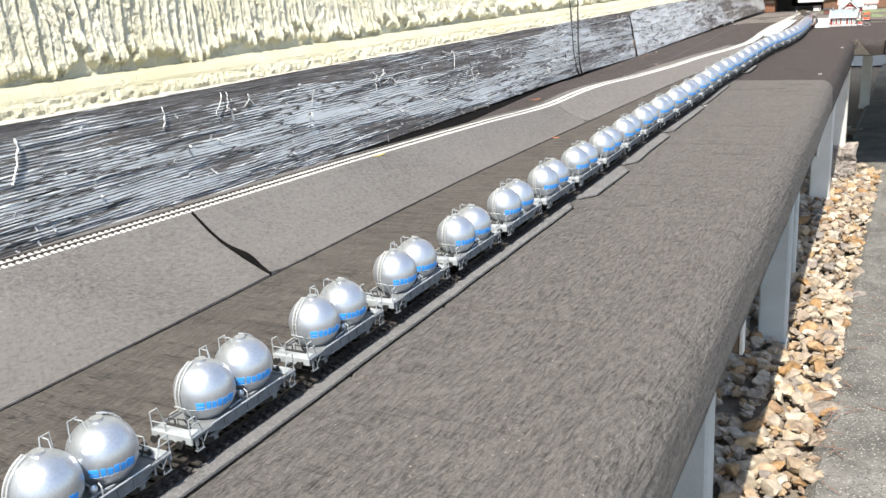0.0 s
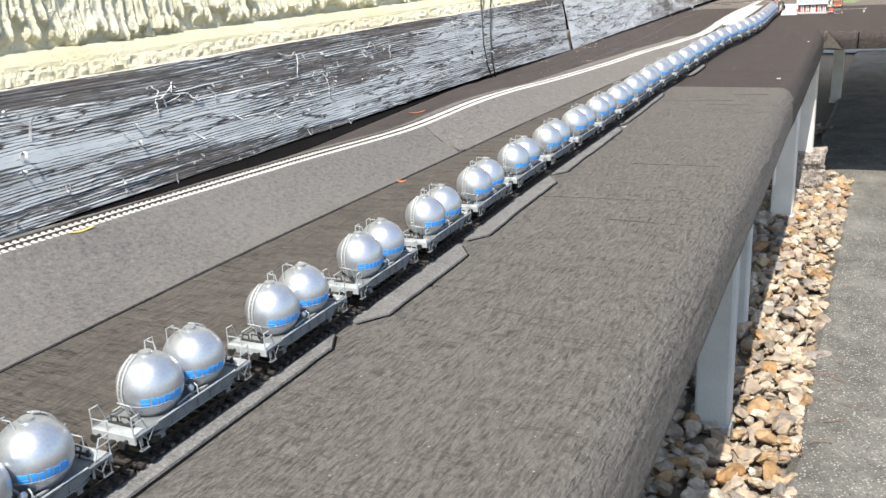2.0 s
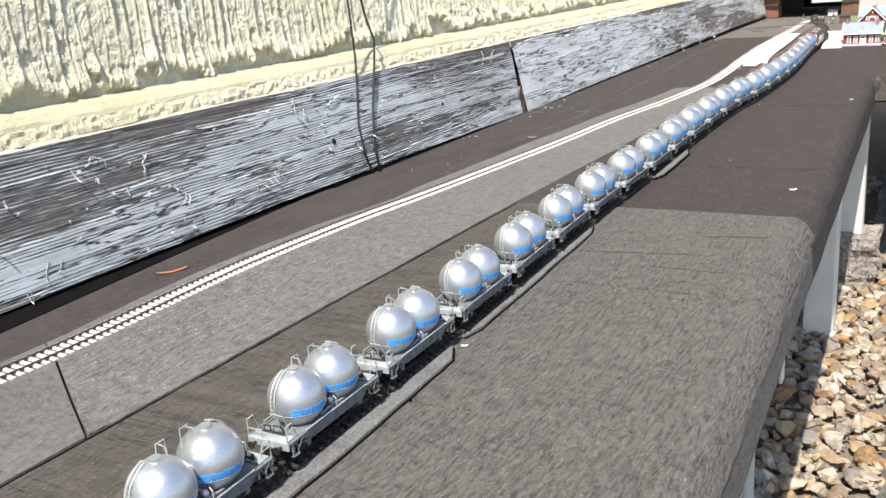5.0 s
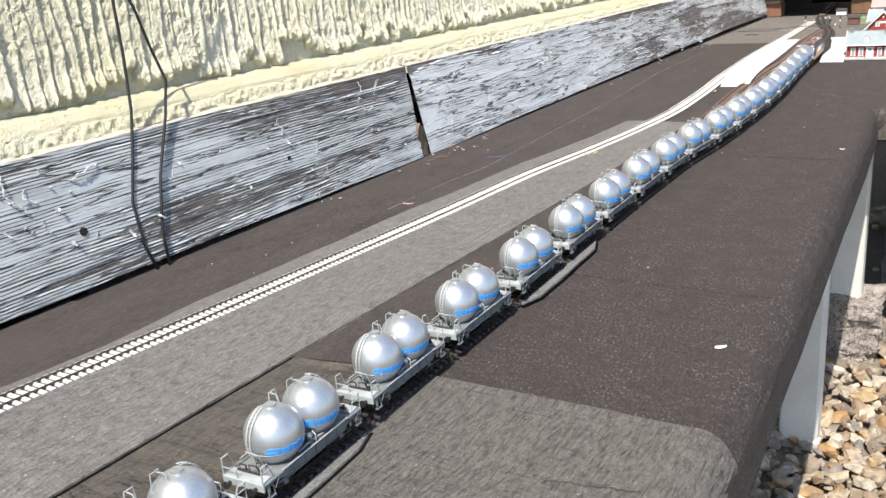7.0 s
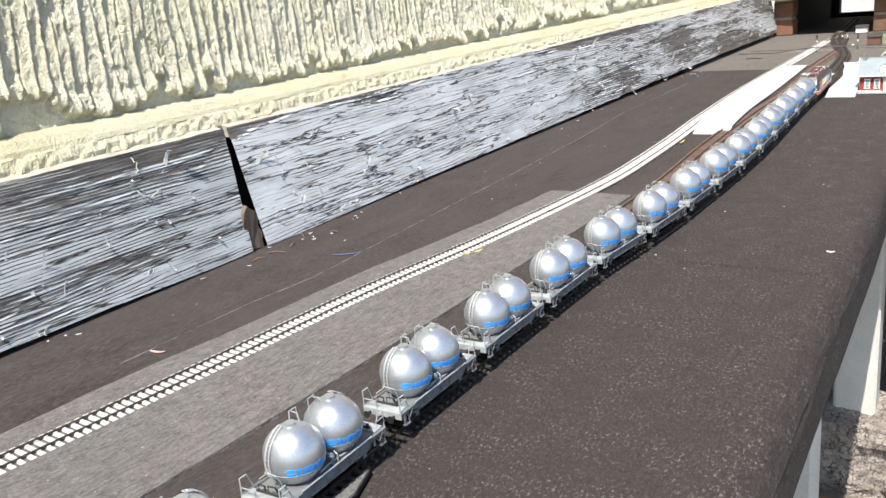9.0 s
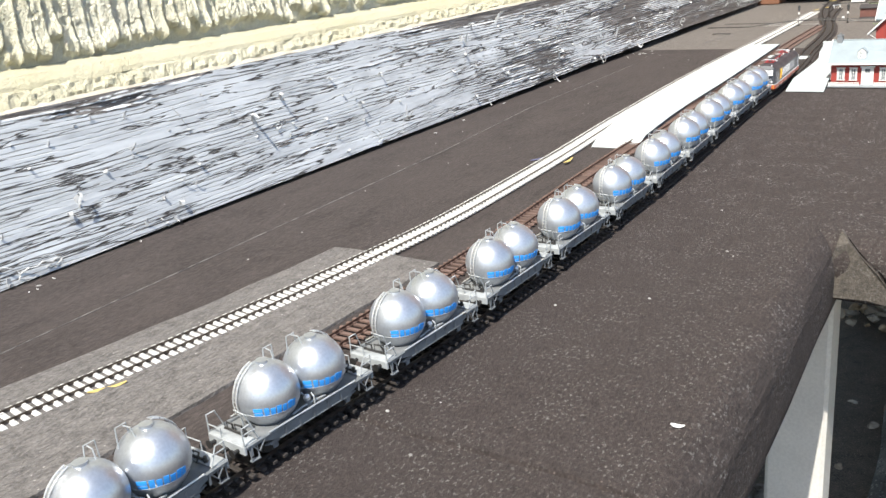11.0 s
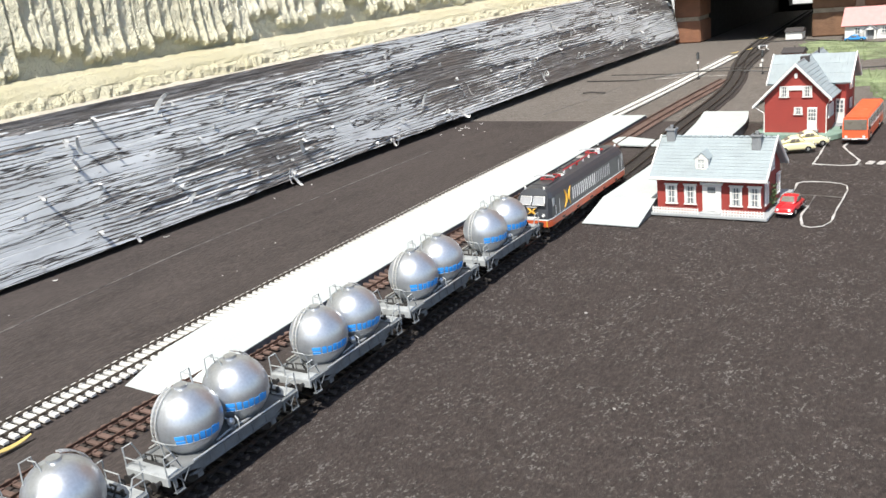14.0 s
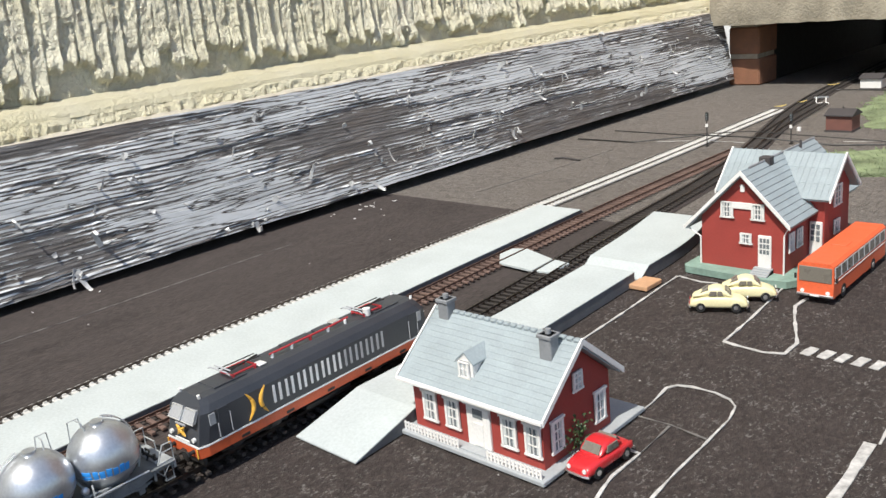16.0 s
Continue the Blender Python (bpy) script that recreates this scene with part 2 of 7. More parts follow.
def rubble_material():
    """Dry earth and weak concrete, cracked into small plates."""
    m, nt, b = nodes_of("cracked rubble concrete")
    v = coords(nt)
    sway = add(nt, "ShaderNodeTexNoise", Scale=70.0, Detail=4.0)
    nt.links.new(v, sway.inputs["Vector"])
    warped = mix(nt, 0.03, v, sway.outputs["Color"])
    vo = add(nt, "ShaderNodeTexVoronoi", Scale=75.0)
    vo.feature = "DISTANCE_TO_EDGE"
    nt.links.new(warped, vo.inputs["Vector"])
    n1, n2 = noisy(nt, v, 30, 5, 0.7), noisy(nt, v, 260, 4)
    c = ramp(nt, n1, [(0.32, (0.30, 0.25, 0.215)), (0.5, (0.42, 0.365, 0.32)), (0.68, (0.52, 0.47, 0.42))])
    gap = ramp(nt, vo.outputs["Distance"], [(0.01, (1, 1, 1)), (0.06, (0, 0, 0))])
    shown = ramp(nt, noisy(nt, v, 38, 3), [(0.36, (0.1, 0.1, 0.1)), (0.52, (1, 1, 1))])
    gap = mix(nt, 1.0, gap, shown, "MULTIPLY")
    c = mix(nt, gap, c, (0.12, 0.10, 0.085))
    nt.links.new(c, b.inputs["Base Color"])
    b.inputs["Roughness"].default_value = 0.95
    bump(nt, b, mix(nt, gap, n2, (0.0, 0.0, 0.0)), 1.0, 0.008)
    return m


RUBBLE = rubble_material()


def foam_material(name, rough, relief, stains, tone=1.0, low=(0.81, 0.75, 0.50), high=(0.88, 0.84, 0.63)):
    m, nt, b = nodes_of(name)
    v = coords(nt)
    n1, n2, n3 = noisy(nt, v, 9, 4), noisy(nt, v, 150, 5, 0.7), noisy(nt, v, 330, 4, 0.7)
    c = ramp(nt, n1, [(0.3, lighter(low, tone)), (0.7, lighter(high, tone))])
    c = mix(nt, ramp(nt, n2, [(0.36, (stains,) * 3), (0.52, (0, 0, 0))]), c, (0.55, 0.51, 0.37))
    spots = ramp(nt, noisy(nt, v, 60, 5, 0.75), [(0.30, (0.7 * stains,) * 3), (0.40, (0, 0, 0))])
    c = mix(nt, spots, c, (0.34, 0.28, 0.19))
    nt.links.new(c, b.inputs["Base Color"])
    b.inputs["Roughness"].default_value = rough
    bump(nt, b, mix(nt, 0.75, n2, n3), 1.0, relief)
    return m


FOAM = foam_material("cream masonry coating", 0.85, 0.0085, 0.3, 1.0, (0.81, 0.76, 0.535), (0.88, 0.845, 0.67))
FOAM_SMOOTH = foam_material("smooth cream coating", 0.8, 0.0050, 0.45, 0.70, (0.82, 0.755, 0.48), (0.89, 0.84, 0.62))
FOAM_PITTED = foam_material("pitted grey cream coating", 0.9, 0.006, 0.9, 0.8)


def maths(nt, op, a, b=None, c=None):
    n = nt.nodes.new("ShaderNodeMath")
    n.operation = op
    for sock, v in zip(n.inputs, (a, b, c)):
        if isinstance(v, (int, float)):
            sock.default_value = v
        elif v is not None:
            nt.links.new(v, sock)
    return n.outputs[0]


def peeling_material(name, coat, ridges, split, pitch, ragged, short, bare, lined):
    """White paint that flakes off brown-grey timber, left longest on the raised lines of the grain."""
    m, nt, b = nodes_of(name)
    v = coords(nt)
    grain = noisy(nt, coords(nt, (1, 0.10, 1.9)), 190, 6, 0.7)
    fray = noisy(nt, coords(nt, (1, short, 1.4)), 170, 6, 0.65)
    sway = noisy(nt, coords(nt, (1, 0.16, 0.5)), 26, 4, 0.5)
    cracks = noisy(nt, coords(nt, (1, 0.06, 1.0)), split, 4, 0.55)
    tone = noisy(nt, coords(nt, (1, 0.3, 1.0)), 35, 5, 0.6)
    xyz = nt.nodes.new("ShaderNodeSeparateXYZ")
    nt.links.new(v, xyz.inputs[0])
    drift = noisy(nt, coords(nt, (1, 0.11, 1.5)), 70, 3, 0.5)
    phase = maths(nt, "MULTIPLY_ADD", xyz.outputs[2], 2 * math.pi / pitch, maths(nt, "MULTIPLY_ADD", sway, 20.0, maths(nt, "MULTIPLY", drift, 9.0)))
    wave = maths(nt, "SINE", phase)
    at = nt.nodes.new("ShaderNodeAttribute")
    at.attribute_name = "paint"
    worn = nt.nodes.new("ShaderNodeAttribute")
    worn.attribute_name = "ridged"
    level = maths(nt, "MULTIPLY_ADD", wave, maths(nt, "MULTIPLY", worn.outputs["Fac"], ridges), at.outputs["Fac"])
    level = maths(nt, "MULTIPLY_ADD", maths(nt, "SUBTRACT", fray, 0.5), ragged, level)
    paint = ramp(nt, level, [(0.485, (0, 0, 0)), (0.525, (1, 1, 1))])
    white = ramp(nt, tone, [(0.3, lighter(coat, 0.72)), (0.5, coat), (0.7, lighter(coat, 1.15))])
    hair = ramp(nt, cracks, [(0.482, (0, 0, 0)), (0.492, (1, 1, 1)), (0.502, (1, 1, 1)), (0.512, (0, 0, 0))])
    furrow = ramp(nt, maths(nt, "MULTIPLY_ADD", wave, 0.5, 0.5), [(0.03, (1, 1, 1)), (0.16, (0, 0, 0))])
    broken = ramp(nt, noisy(nt, coords(nt, (1, 0.13, 1.5)), 38, 5, 0.65), [(0.44, (0, 0, 0)), (0.58, (lined, lined, lined))])
    hair = mix(nt, 1.0, hair, mix(nt, 1.0, furrow, broken, "MULTIPLY"), "LIGHTEN")
    white = mix(nt, hair, white, lighter((0.05, 0.046, 0.044), bare))
    wood = ramp(nt, grain, [(0.30, lighter((0.035, 0.032, 0.031), bare)), (0.43, lighter((0.09, 0.084, 0.079), bare)), (0.56, lighter((0.15, 0.142, 0.136), bare)), (0.70, (0.37, 0.375, 0.38))])
    wood = mix(nt, ramp(nt, tone, [(0.48, (0, 0, 0)), (0.64, (0.65, 0.65, 0.65))]), wood, (0.155, 0.134, 0.118))
    nt.links.new(mix(nt, paint, wood, white), b.inputs["Base Color"])
    nt.links.new(ramp(nt, tone, [(0.3, (0.42, 0.42, 0.42)), (0.7, (0.62, 0.62, 0.62))]), b.inputs["Roughness"])
    b.inputs["Specular IOR Level"].default_value = 0.3
    flat = mix(nt, hair, (0.9, 0.9, 0.9), (0.45, 0.45, 0.45))
    low = mix(nt, 0.5, grain, maths(nt, "MULTIPLY_ADD", wave, 0.08, 0.1))
    bump(nt, b, mix(nt, paint, low, flat), 1.0, 0.0035)
    return m


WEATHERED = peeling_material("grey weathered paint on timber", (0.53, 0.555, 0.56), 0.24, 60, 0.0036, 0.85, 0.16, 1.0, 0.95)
PEELING = peeling_material("flaking white paint on timber", (0.65, 0.67, 0.675), 0.26, 75, 0.0044, 0.80, 0.32, 1.35, 0.75)
PAINT_CHIP = plain("curled paint", (0.60, 0.60, 0.58), 0.5, 0, 0.1)
LEAF_GREEN = plain("green leaf", (0.05, 0.09, 0.03), 0.6, 0, 0.3)
CHALKY = plain("chalky cream edge", (0.46, 0.425, 0.35), 0.9, 0, 0.25, 60, 400, 0.8, 0.002)


# ---- geometry helpers ----
def part(name, bm, material, parent=None, label="", smooth=False):
    if isinstance(bm, bmesh.types.BMesh):
        bmesh.ops.recalc_face_normals(bm, faces=bm.faces)
        me = bpy.data.meshes.new(name)
        bm.to_mesh(me)
        bm.free()
    else:
        me = bm
    if smooth:
        me.polygons.foreach_set("use_smooth", [True] * len(me.polygons))
    if material and not me.materials:
        me.materials.append(material)
    ob = new(name, me)
    if parent:
        ob.parent = parent
    if label:
        tagged(ob, label)
    return ob


def thing(name, label, category, group="", kind="", at=None):
    ob = new(name)
    ob.empty_display_size = 0.01
    tagged(ob, label, category, group, kind)
    if at is not None:
        ob.matrix_basis = at
    return ob


def box(bm, lo, hi, bevel=0.0):
    vs = [bm.verts.new((x, y, z)) for x in (lo[0], hi[0]) for y in (lo[1], hi[1]) for z in (lo[2], hi[2])]
    fs = [bm.faces.new([vs[i] for i in q]) for q in ((0, 1, 3, 2), (4, 6, 7, 5), (0, 4, 5, 1), (2, 3, 7, 6), (0, 2, 6, 4), (1, 5, 7, 3))]
    if bevel:
        es = list({e for f in fs for e in f.edges})
        bmesh.ops.bevel(bm, geom=es, offset=bevel, segments=1, affect="EDGES")
    return bm


def boxed(lo, hi, bevel=0.0):
    return box(bmesh.new(), lo, hi, bevel)


def tube(bm, pts, r, n=6):
    """A round bar along a line of points."""
    pts = [Vector(p) for p in pts]
    rings = []
    for i, p in enumerate(pts):
        d = (pts[min(i + 1, len(pts) - 1)] - pts[max(i - 1, 0)]).normalized()
        a = d.orthogonal().normalized() if abs(d.z) > 0.9 else d.cross(Vector((0, 0, 1))).normalized()
        c = d.cross(a)
        rr = r[i] if isinstance(r, (list, tuple)) else r
        rings.append([bm.verts.new(p + rr * (math.cos(t) * a + math.sin(t) * c)) for t in (2 * math.pi * k / n for k in range(n))])
    for a, c in zip(rings, rings[1:]):
        for k in range(n):
            bm.faces.new((a[k], a[(k + 1) % n], c[(k + 1) % n], c[k]))
    bm.faces.new(rings[0])
    bm.faces.new(rings[-1][::-1])
    return bm


def tubed(pts, r, n=6):
    return tube(bmesh.new(), pts, r, n)


def prism(bm, outline, lo, hi, axis="y"):
    """An outline extruded along an axis; the outline is (x, z) for y, (y, z) for x, (x, y) for z."""
    def at(p, k):
        return {"y": (p[0], k, p[1]), "x": (k, p[0], p[1]), "z": (p[0], p[1], k)}[axis]
    a = [bm.verts.new(at(p, lo)) for p in outline]
    b = [bm.verts.new(at(p, hi)) for p in outline]
    n = len(outline)
    bm.faces.new(a)
    bm.faces.new(b[::-1])
    for i in range(n):
        bm.faces.new((a[i], b[i], b[(i + 1) % n], a[(i + 1) % n]))
    return bm


def prismed(outline, lo, hi, axis="y"):
    return prism(bmesh.new(), outline, lo, hi, axis)


def ball(bm, centre, r, u=16, v=10, squash=1.0):
    bmesh.ops.create_uvsphere(bm, u_segments=u, v_segments=v, radius=r, matrix=Matrix.Translation(centre) @ Matrix.Diagonal((1, 1, squash, 1)))
    return bm


def sheet(name, xs, ys, zs, closed=False):
    """A mesh from a grid of numpy arrays."""
    n, m = xs.shape
    verts = np.stack([xs, ys, zs], -1).reshape(-1, 3)
    i = np.arange(n * m).reshape(n, m)
    a = [i[:-1, :-1], i[1:, :-1], i[1:, 1:], i[:-1, 1:]]
    faces = np.stack([k.ravel() for k in a], -1)
    if closed:
        faces = np.concatenate([faces, np.stack([i[:-1, -1], i[1:, -1], i[1:, 0], i[:-1, 0]], -1)])
    me = bpy.data.meshes.new(name)
    me.from_pydata(verts.tolist(), [], faces.tolist())
    if closed:
        bm = bmesh.new()
        bm.from_mesh(me)
        bm.verts.ensure_lookup_table()
        bm.faces.new([bm.verts[k] for k in range(m)])
        bm.faces.new([bm.verts[(n - 1) * m + k] for k in range(m)][::-1])
        bmesh.ops.recalc_face_normals(bm, faces=bm.faces)
        bm.to_mesh(me)
        bm.free()
    return me


def grid_noise(x, y, seed=0):
    """Smooth value noise, 0 to 1."""
    xi, yi = np.floor(x).astype(np.int64), np.floor(y).astype(np.int64)
    fx, fy = x - xi, y - yi
    fx, fy = fx * fx * (3 - 2 * fx), fy * fy * (3 - 2 * fy)

    def val(a, b):
        h = (a * 374761393 + b * 668265263 + seed * 974634777) & 0xFFFFFFFF
        h = ((h ^ (h >> 13)) * 1274126177) & 0xFFFFFFFF
        return ((h ^ (h >> 16)) & 0xFFFF) / 65535.0
    return (val(xi, yi) * (1 - fx) + val(xi + 1, yi) * fx) * (1 - fy) + (val(xi, yi + 1) * (1 - fx) + val(xi + 1, yi + 1) * fx) * fy


def fractal(x, y, seed=0, octaves=4):
    out, amp, tot = 0, 1.0, 0
    for k in range(octaves):
        out = out + amp * grid_noise(x * 2 ** k, y * 2 ** k, seed + k)
        tot += amp
        amp *= 0.5
    return out / tot


def spline(knots):
    """A smooth x over y through (y, x) knots."""
    ks = sorted(knots)
    py, px = np.array([k[0] for k in ks]), np.array([k[1] for k in ks])
    sl = np.gradient(px, py)

    def f(y):
        y = np.asarray(y, float)
        i = np.clip(np.searchsorted(py, y) - 1, 0, len(py) - 2)
        h = py[i + 1] - py[i]
        s = (y - py[i]) / h
        out = (px[i] * (1 + 2 * s) * (1 - s) ** 2 + sl[i] * h * s * (1 - s) ** 2 + px[i + 1] * s * s * (3 - 2 * s) + sl[i + 1] * h * s * s * (s - 1))
        out = np.where(y < py[0], px[0] + sl[0] * (y - py[0]), out)
        return np.where(y > py[-1], px[-1] + sl[-1] * (y - py[-1]), out)
    return f


# ---- the plan ----
main_x = spline([(-1.6, 0.366), (0, 0.328), (0.5, 0.3158), (0.7, 0.31), (0.9, 0.3003), (1.15, 0.2935), (1.45, 0.2847), (1.6, 0.2779), (1.75, 0.2721), (1.95, 0.268), (2.2, 0.2611), (2.42, 0.2586), (2.55, 0.2603), (2.65, 0.2677), (2.75, 0.2723), (2.85, 0.2735), (3.0, 0.274), (3.15, 0.2695), (3.25, 0.2645), (3.35, 0.2583), (3.45, 0.2525), (3.6, 0.2452), (3.75, 0.2398), (3.9, 0.2305), (4.0, 0.222), (4.18, 0.202), (4.33, 0.191), (4.45, 0.18), (4.6, 0.156), (4.75, 0.121), (4.86, 0.095), (4.97, 0.073), (5.1, 0.053), (5.25, 0.037), (5.5, 0.018), (6.1, -0.03)])
white_x = spline([(-1.6, -0.110), (-0.04, -0.043), (0.17, -0.023), (0.53, 0.005), (0.88, 0.026), (1.12, 0.042), (1.4, 0.037), (1.7, 0.030), (2.0, 0.036), (2.24, 0.052), (2.4, 0.062), (2.61, 0.090), (2.8, 0.108), (2.97, 0.115), (3.1, 0.111), (3.25, 0.103), (3.45, 0.087), (3.6, 0.0785), (3.8, 0.068), (4.1, 0.060), (4.45, 0.056), (4.95, 0.043)])
white_z = spline([(-1.6, 0.041), (0.17, 0.0415), (0.53, 0.0405), (0.88, 0.034), (1.12, 0.0275), (1.4, 0.0275), (1.55, 0.022), (1.77, 0.011), (2.0, 0.004), (2.3, 0.0015), (2.6, 0.0015), (2.83, 0.0012), (2.95, 0.0006), (3.1, 0.0005), (3.4, 0.0005), (3.8, 0.0005), (4.4, 0.0005), (5.0, 0.0005)])
rust_x = spline([(2.69, 0.203), (2.9, 0.199), (3.17, 0.181), (3.5, 0.168), (3.77, 0.166), (4.0, 0.154), (4.25, 0.141), (4.62, 0.134)])
seam_x = spline([(-1.6, 0.165), (0, 0.150), (0.6, 0.134), (1.1, 0.139), (1.75, 0.152), (2.3, 0.171), (2.86, 0.180)])
plank_x = spline([(-1.6, -0.150), (0.5, -0.150), (1.9, -0.165), (3.6, -0.185), (5.3, -0.185)])
GROUND = -0.52


def edge_x(y):
    return 0.582 - 0.036 * np.asarray(y, float)


# ---- ground, path, gravel ----
tagged(part("ground", boxed((-40, -40, GROUND - 0.2), (40, 60, GROUND - 0.012)), SOIL), "dark bare soil under and around the layout", "ground", kind="structure")

ys = np.linspace(-3.0, 9.0, 220)
jag = 0.604 - 0.008 * ys - 0.105 * np.clip((ys - 3.26) / 0.10, 0, 1) - 0.035 * np.clip((ys - 3.5) / 0.5, 0, 1) + 0.012 * (fractal(ys * 9, ys * 0, 4) - 0.5)
px = np.stack([jag, jag - 0.004, jag + 0.012, jag + 0.06, jag * 0 + 1.0, jag * 0 + 1.9, jag * 0 + 1.9], 1)
pz = np.stack([jag * 0 - 0.56, jag * 0 - 0.52, jag * 0 - 0.507, jag * 0 - 0.503, jag * 0 - 0.500, jag * 0 - 0.498, jag * 0 - 0.56], 1)
tagged(part("pavement", sheet("pavement", px, np.repeat(ys[:, None], 7, 1), pz, True), PATH_CONCRETE), "worn grey exposed-aggregate concrete path beside the gravel", "path", kind="structure")


def stone_mesh(seed, r):
    rnd = random.Random(seed)
    bm = bmesh.new()
    bmesh.ops.create_icosphere(bm, subdivisions=2, radius=r)
    off = Vector((rnd.uniform(0, 50), rnd.uniform(0, 50), rnd.uniform(0, 50)))
    s = Vector((rnd.uniform(0.8, 1.35), rnd.uniform(0.7, 1.05), rnd.uniform(0.5, 0.8)))
    cuts = [(Vector((rnd.gauss(0, 1), rnd.gauss(0, 1), rnd.gauss(0, 1))).normalized(), rnd.uniform(0.45, 0.85) * r) for _ in range(9)]
    for v in bm.verts:
        for nrm, dist in cuts:
            over = v.co.dot(nrm) - dist
            if over > 0:
                v.co -= nrm * over
    for v in bm.verts:
        k = 1 + 0.45 * noise.noise(v.co / r * 0.9 + off) + 0.2 * noise.noise(v.co / r * 2.3 + off)
        v.co = Vector((v.co.x * s.x, v.co.y * s.y, v.co.z * s.z)) * k
    bmesh.ops.dissolve_limit(bm, angle_limit=0.16, verts=bm.verts, edges=bm.edges)
    bmesh.ops.triangulate(bm, faces=bm.faces)
    me = bpy.data.meshes.new("stone")
    bm.to_mesh(me)
    bm.free()
    me.materials.append(STONE)
    return me


gravel = thing("gravel_bed", "mixed tan, orange and grey flint gravel along the path", "gravel", kind="stuff")
shapes = [stone_mesh(k, 0.0135) for k in range(14)]
rnd = random.Random(5)
spots = []
for k in range(5600):
    y = rnd.uniform(-0.5, 4.2)
    x = rnd.uniform(0.30, 0.615 - 0.008 * y)
    if y > 3.24 or y > 3.02 and x < 0.51 and (x > 0.34 or rnd.random() < 0.6):
        continue
    spots.append((x, y, rnd.choice((0.35, 0.45, 0.6, 0.7, 0.85, 1.0, 1.3, 1.6)) * rnd.uniform(0.85, 1.15)))
for k in range(70):
    spots.append((rnd.gauss(0.39, 0.04), rnd.gauss(4.12, 0.05), rnd.uniform(0.4, 1.3)))
for x, y, s in ((0.452, 3.711, 0.9), (0.441, 3.635, 0.8), (0.502, 3.551, 0.8), (0.415, 3.50, 0.6), (0.475, 3.34, 0.7), (0.46, 3.30, 1.1), (0.44, 3.82, 0.5), (0.40, 3.70, 0.5), (0.509, 3.264, 2.0), (0.507, 3.13, 1.5), (0.36, 3.02, 2.2), (0.41, 3.03, 1.6), (0.46, 3.035, 1.3)):
    spots.append((x, y, s))
for k in range(26):
    spots.append((rnd.uniform(0.62, 0.72), rnd.uniform(0.6, 3.2), rnd.uniform(0.4, 1.1)))
near = [s for s in spots if 1.05 < s[1] < 2.9 and s[0] > 0.45][:290]
for x, y, s in near:
    st = new("stone", shapes[rnd.randrange(14)])
    st.parent = gravel
    st.matrix_basis = Matrix.LocRotScale((x, y, GROUND - 0.004 + 0.006 * s + rnd.uniform(0, 0.008)), Euler((rnd.uniform(-0.5, 0.5), rnd.uniform(-0.5, 0.5), rnd.uniform(0, 6.3))), (s, s, s))
vs, fs = [], []
for x, y, s in [q for q in spots if q not in near]:
    me = shapes[rnd.randrange(14)]
    m = Matrix.LocRotScale((x, y, GROUND - 0.004 + 0.006 * s + rnd.uniform(0, 0.008)), Euler((rnd.uniform(-0.5, 0.5), rnd.uniform(-0.5, 0.5), rnd.uniform(0, 6.3))), (s, s, s))
    n0 = len(vs)
    vs += [tuple(m @ v.co) for v in me.vertices]
    fs += [tuple(n0 + i for i in p.vertices) for p in me.polygons]
me = bpy.data.meshes.new("loose_gravel")
me.from_pydata(vs, [], fs)
tagged(part("loose_gravel", me, STONE, gravel), kind="stuff")

weed = thing("weed", "small green weed growing at the edge of the path", "weed")
rnd = random.Random(17)
for k in range(16):
    a, ln = rnd.uniform(0, 6.28), rnd.uniform(0.02, 0.045)
    pts = [(0.468 + 0.5 * ln * s * math.cos(a) + 0.004 * math.cos(a), 3.86 + 0.5 * ln * s * math.sin(a), GROUND - 0.01 + ln * (s - 0.35 * s * s)) for s in (0, 0.35, 0.7, 1.0)]
    part("blade", tubed(pts, [0.0018, 0.0024, 0.0016, 0.0004], 4), LEAF_GREEN, weed)

# ---- posts under the deck ----
for y, x0, x1, foot in ((-0.30, 0.452, 0.510, GROUND), (0.52, 0.447, 0.503, GROUND), (1.38, 0.430, 0.487, GROUND), (1.80, 0.405, 0.450, GROUND), (2.70, 0.385, 0.447, GROUND), (3.15, 0.394, 0.456, -0.415), (4.95, 0.391, 0.441, GROUND)):
    post = thing("deck_post", "grey painted square post under the edge of the deck", "post", "posts under the deck")
    paint = CREAM_LEG if y > 2.5 else STEEL_LEG
    part("shaft", boxed((x0, y, foot), (x1, y + 0.045, -0.021), 0.004), paint, post)
    if foot == GROUND:
        part("base_collar", boxed((x0 - 0.004, y - 0.004, foot - 0.01), (x1 + 0.004, y + 0.049, foot + 0.012), 0.003), paint, post)
bm = boxed((0.342, 3.10, GROUND - 0.04), (0.494, 3.25, -0.410))
bmesh.ops.subdivide_edges(bm, edges=bm.edges, cuts=15, use_grid_fill=True)
for v in bm.verts:
    v.co += 0.010 * noise.noise_vector(v.co * 24) + 0.009 * noise.noise_vector(v.co * 70)
    v.co.z = min(v.co.z, -0.406)
tagged(part("concrete_footing", bm, RUBBLE), "crumbling rubble concrete footing under a post", "footing")
for x, y in ((0.531, 0.505), (0.486, 1.722)):
    br = thing("deck_bracket", "brown board with a pale edge hanging under the deck", "bracket", "brackets under the deck")
    part("board", boxed((x - 0.022, y, -0.170), (x + 0.008, y + 0.012, -0.022), 0.001), PLY, br)
    part("pale_edge", boxed((x + 0.0085, y - 0.002, -0.171), (x + 0.0125, y + 0.014, -0.05), 0.0008), CREAM_LEG, br)
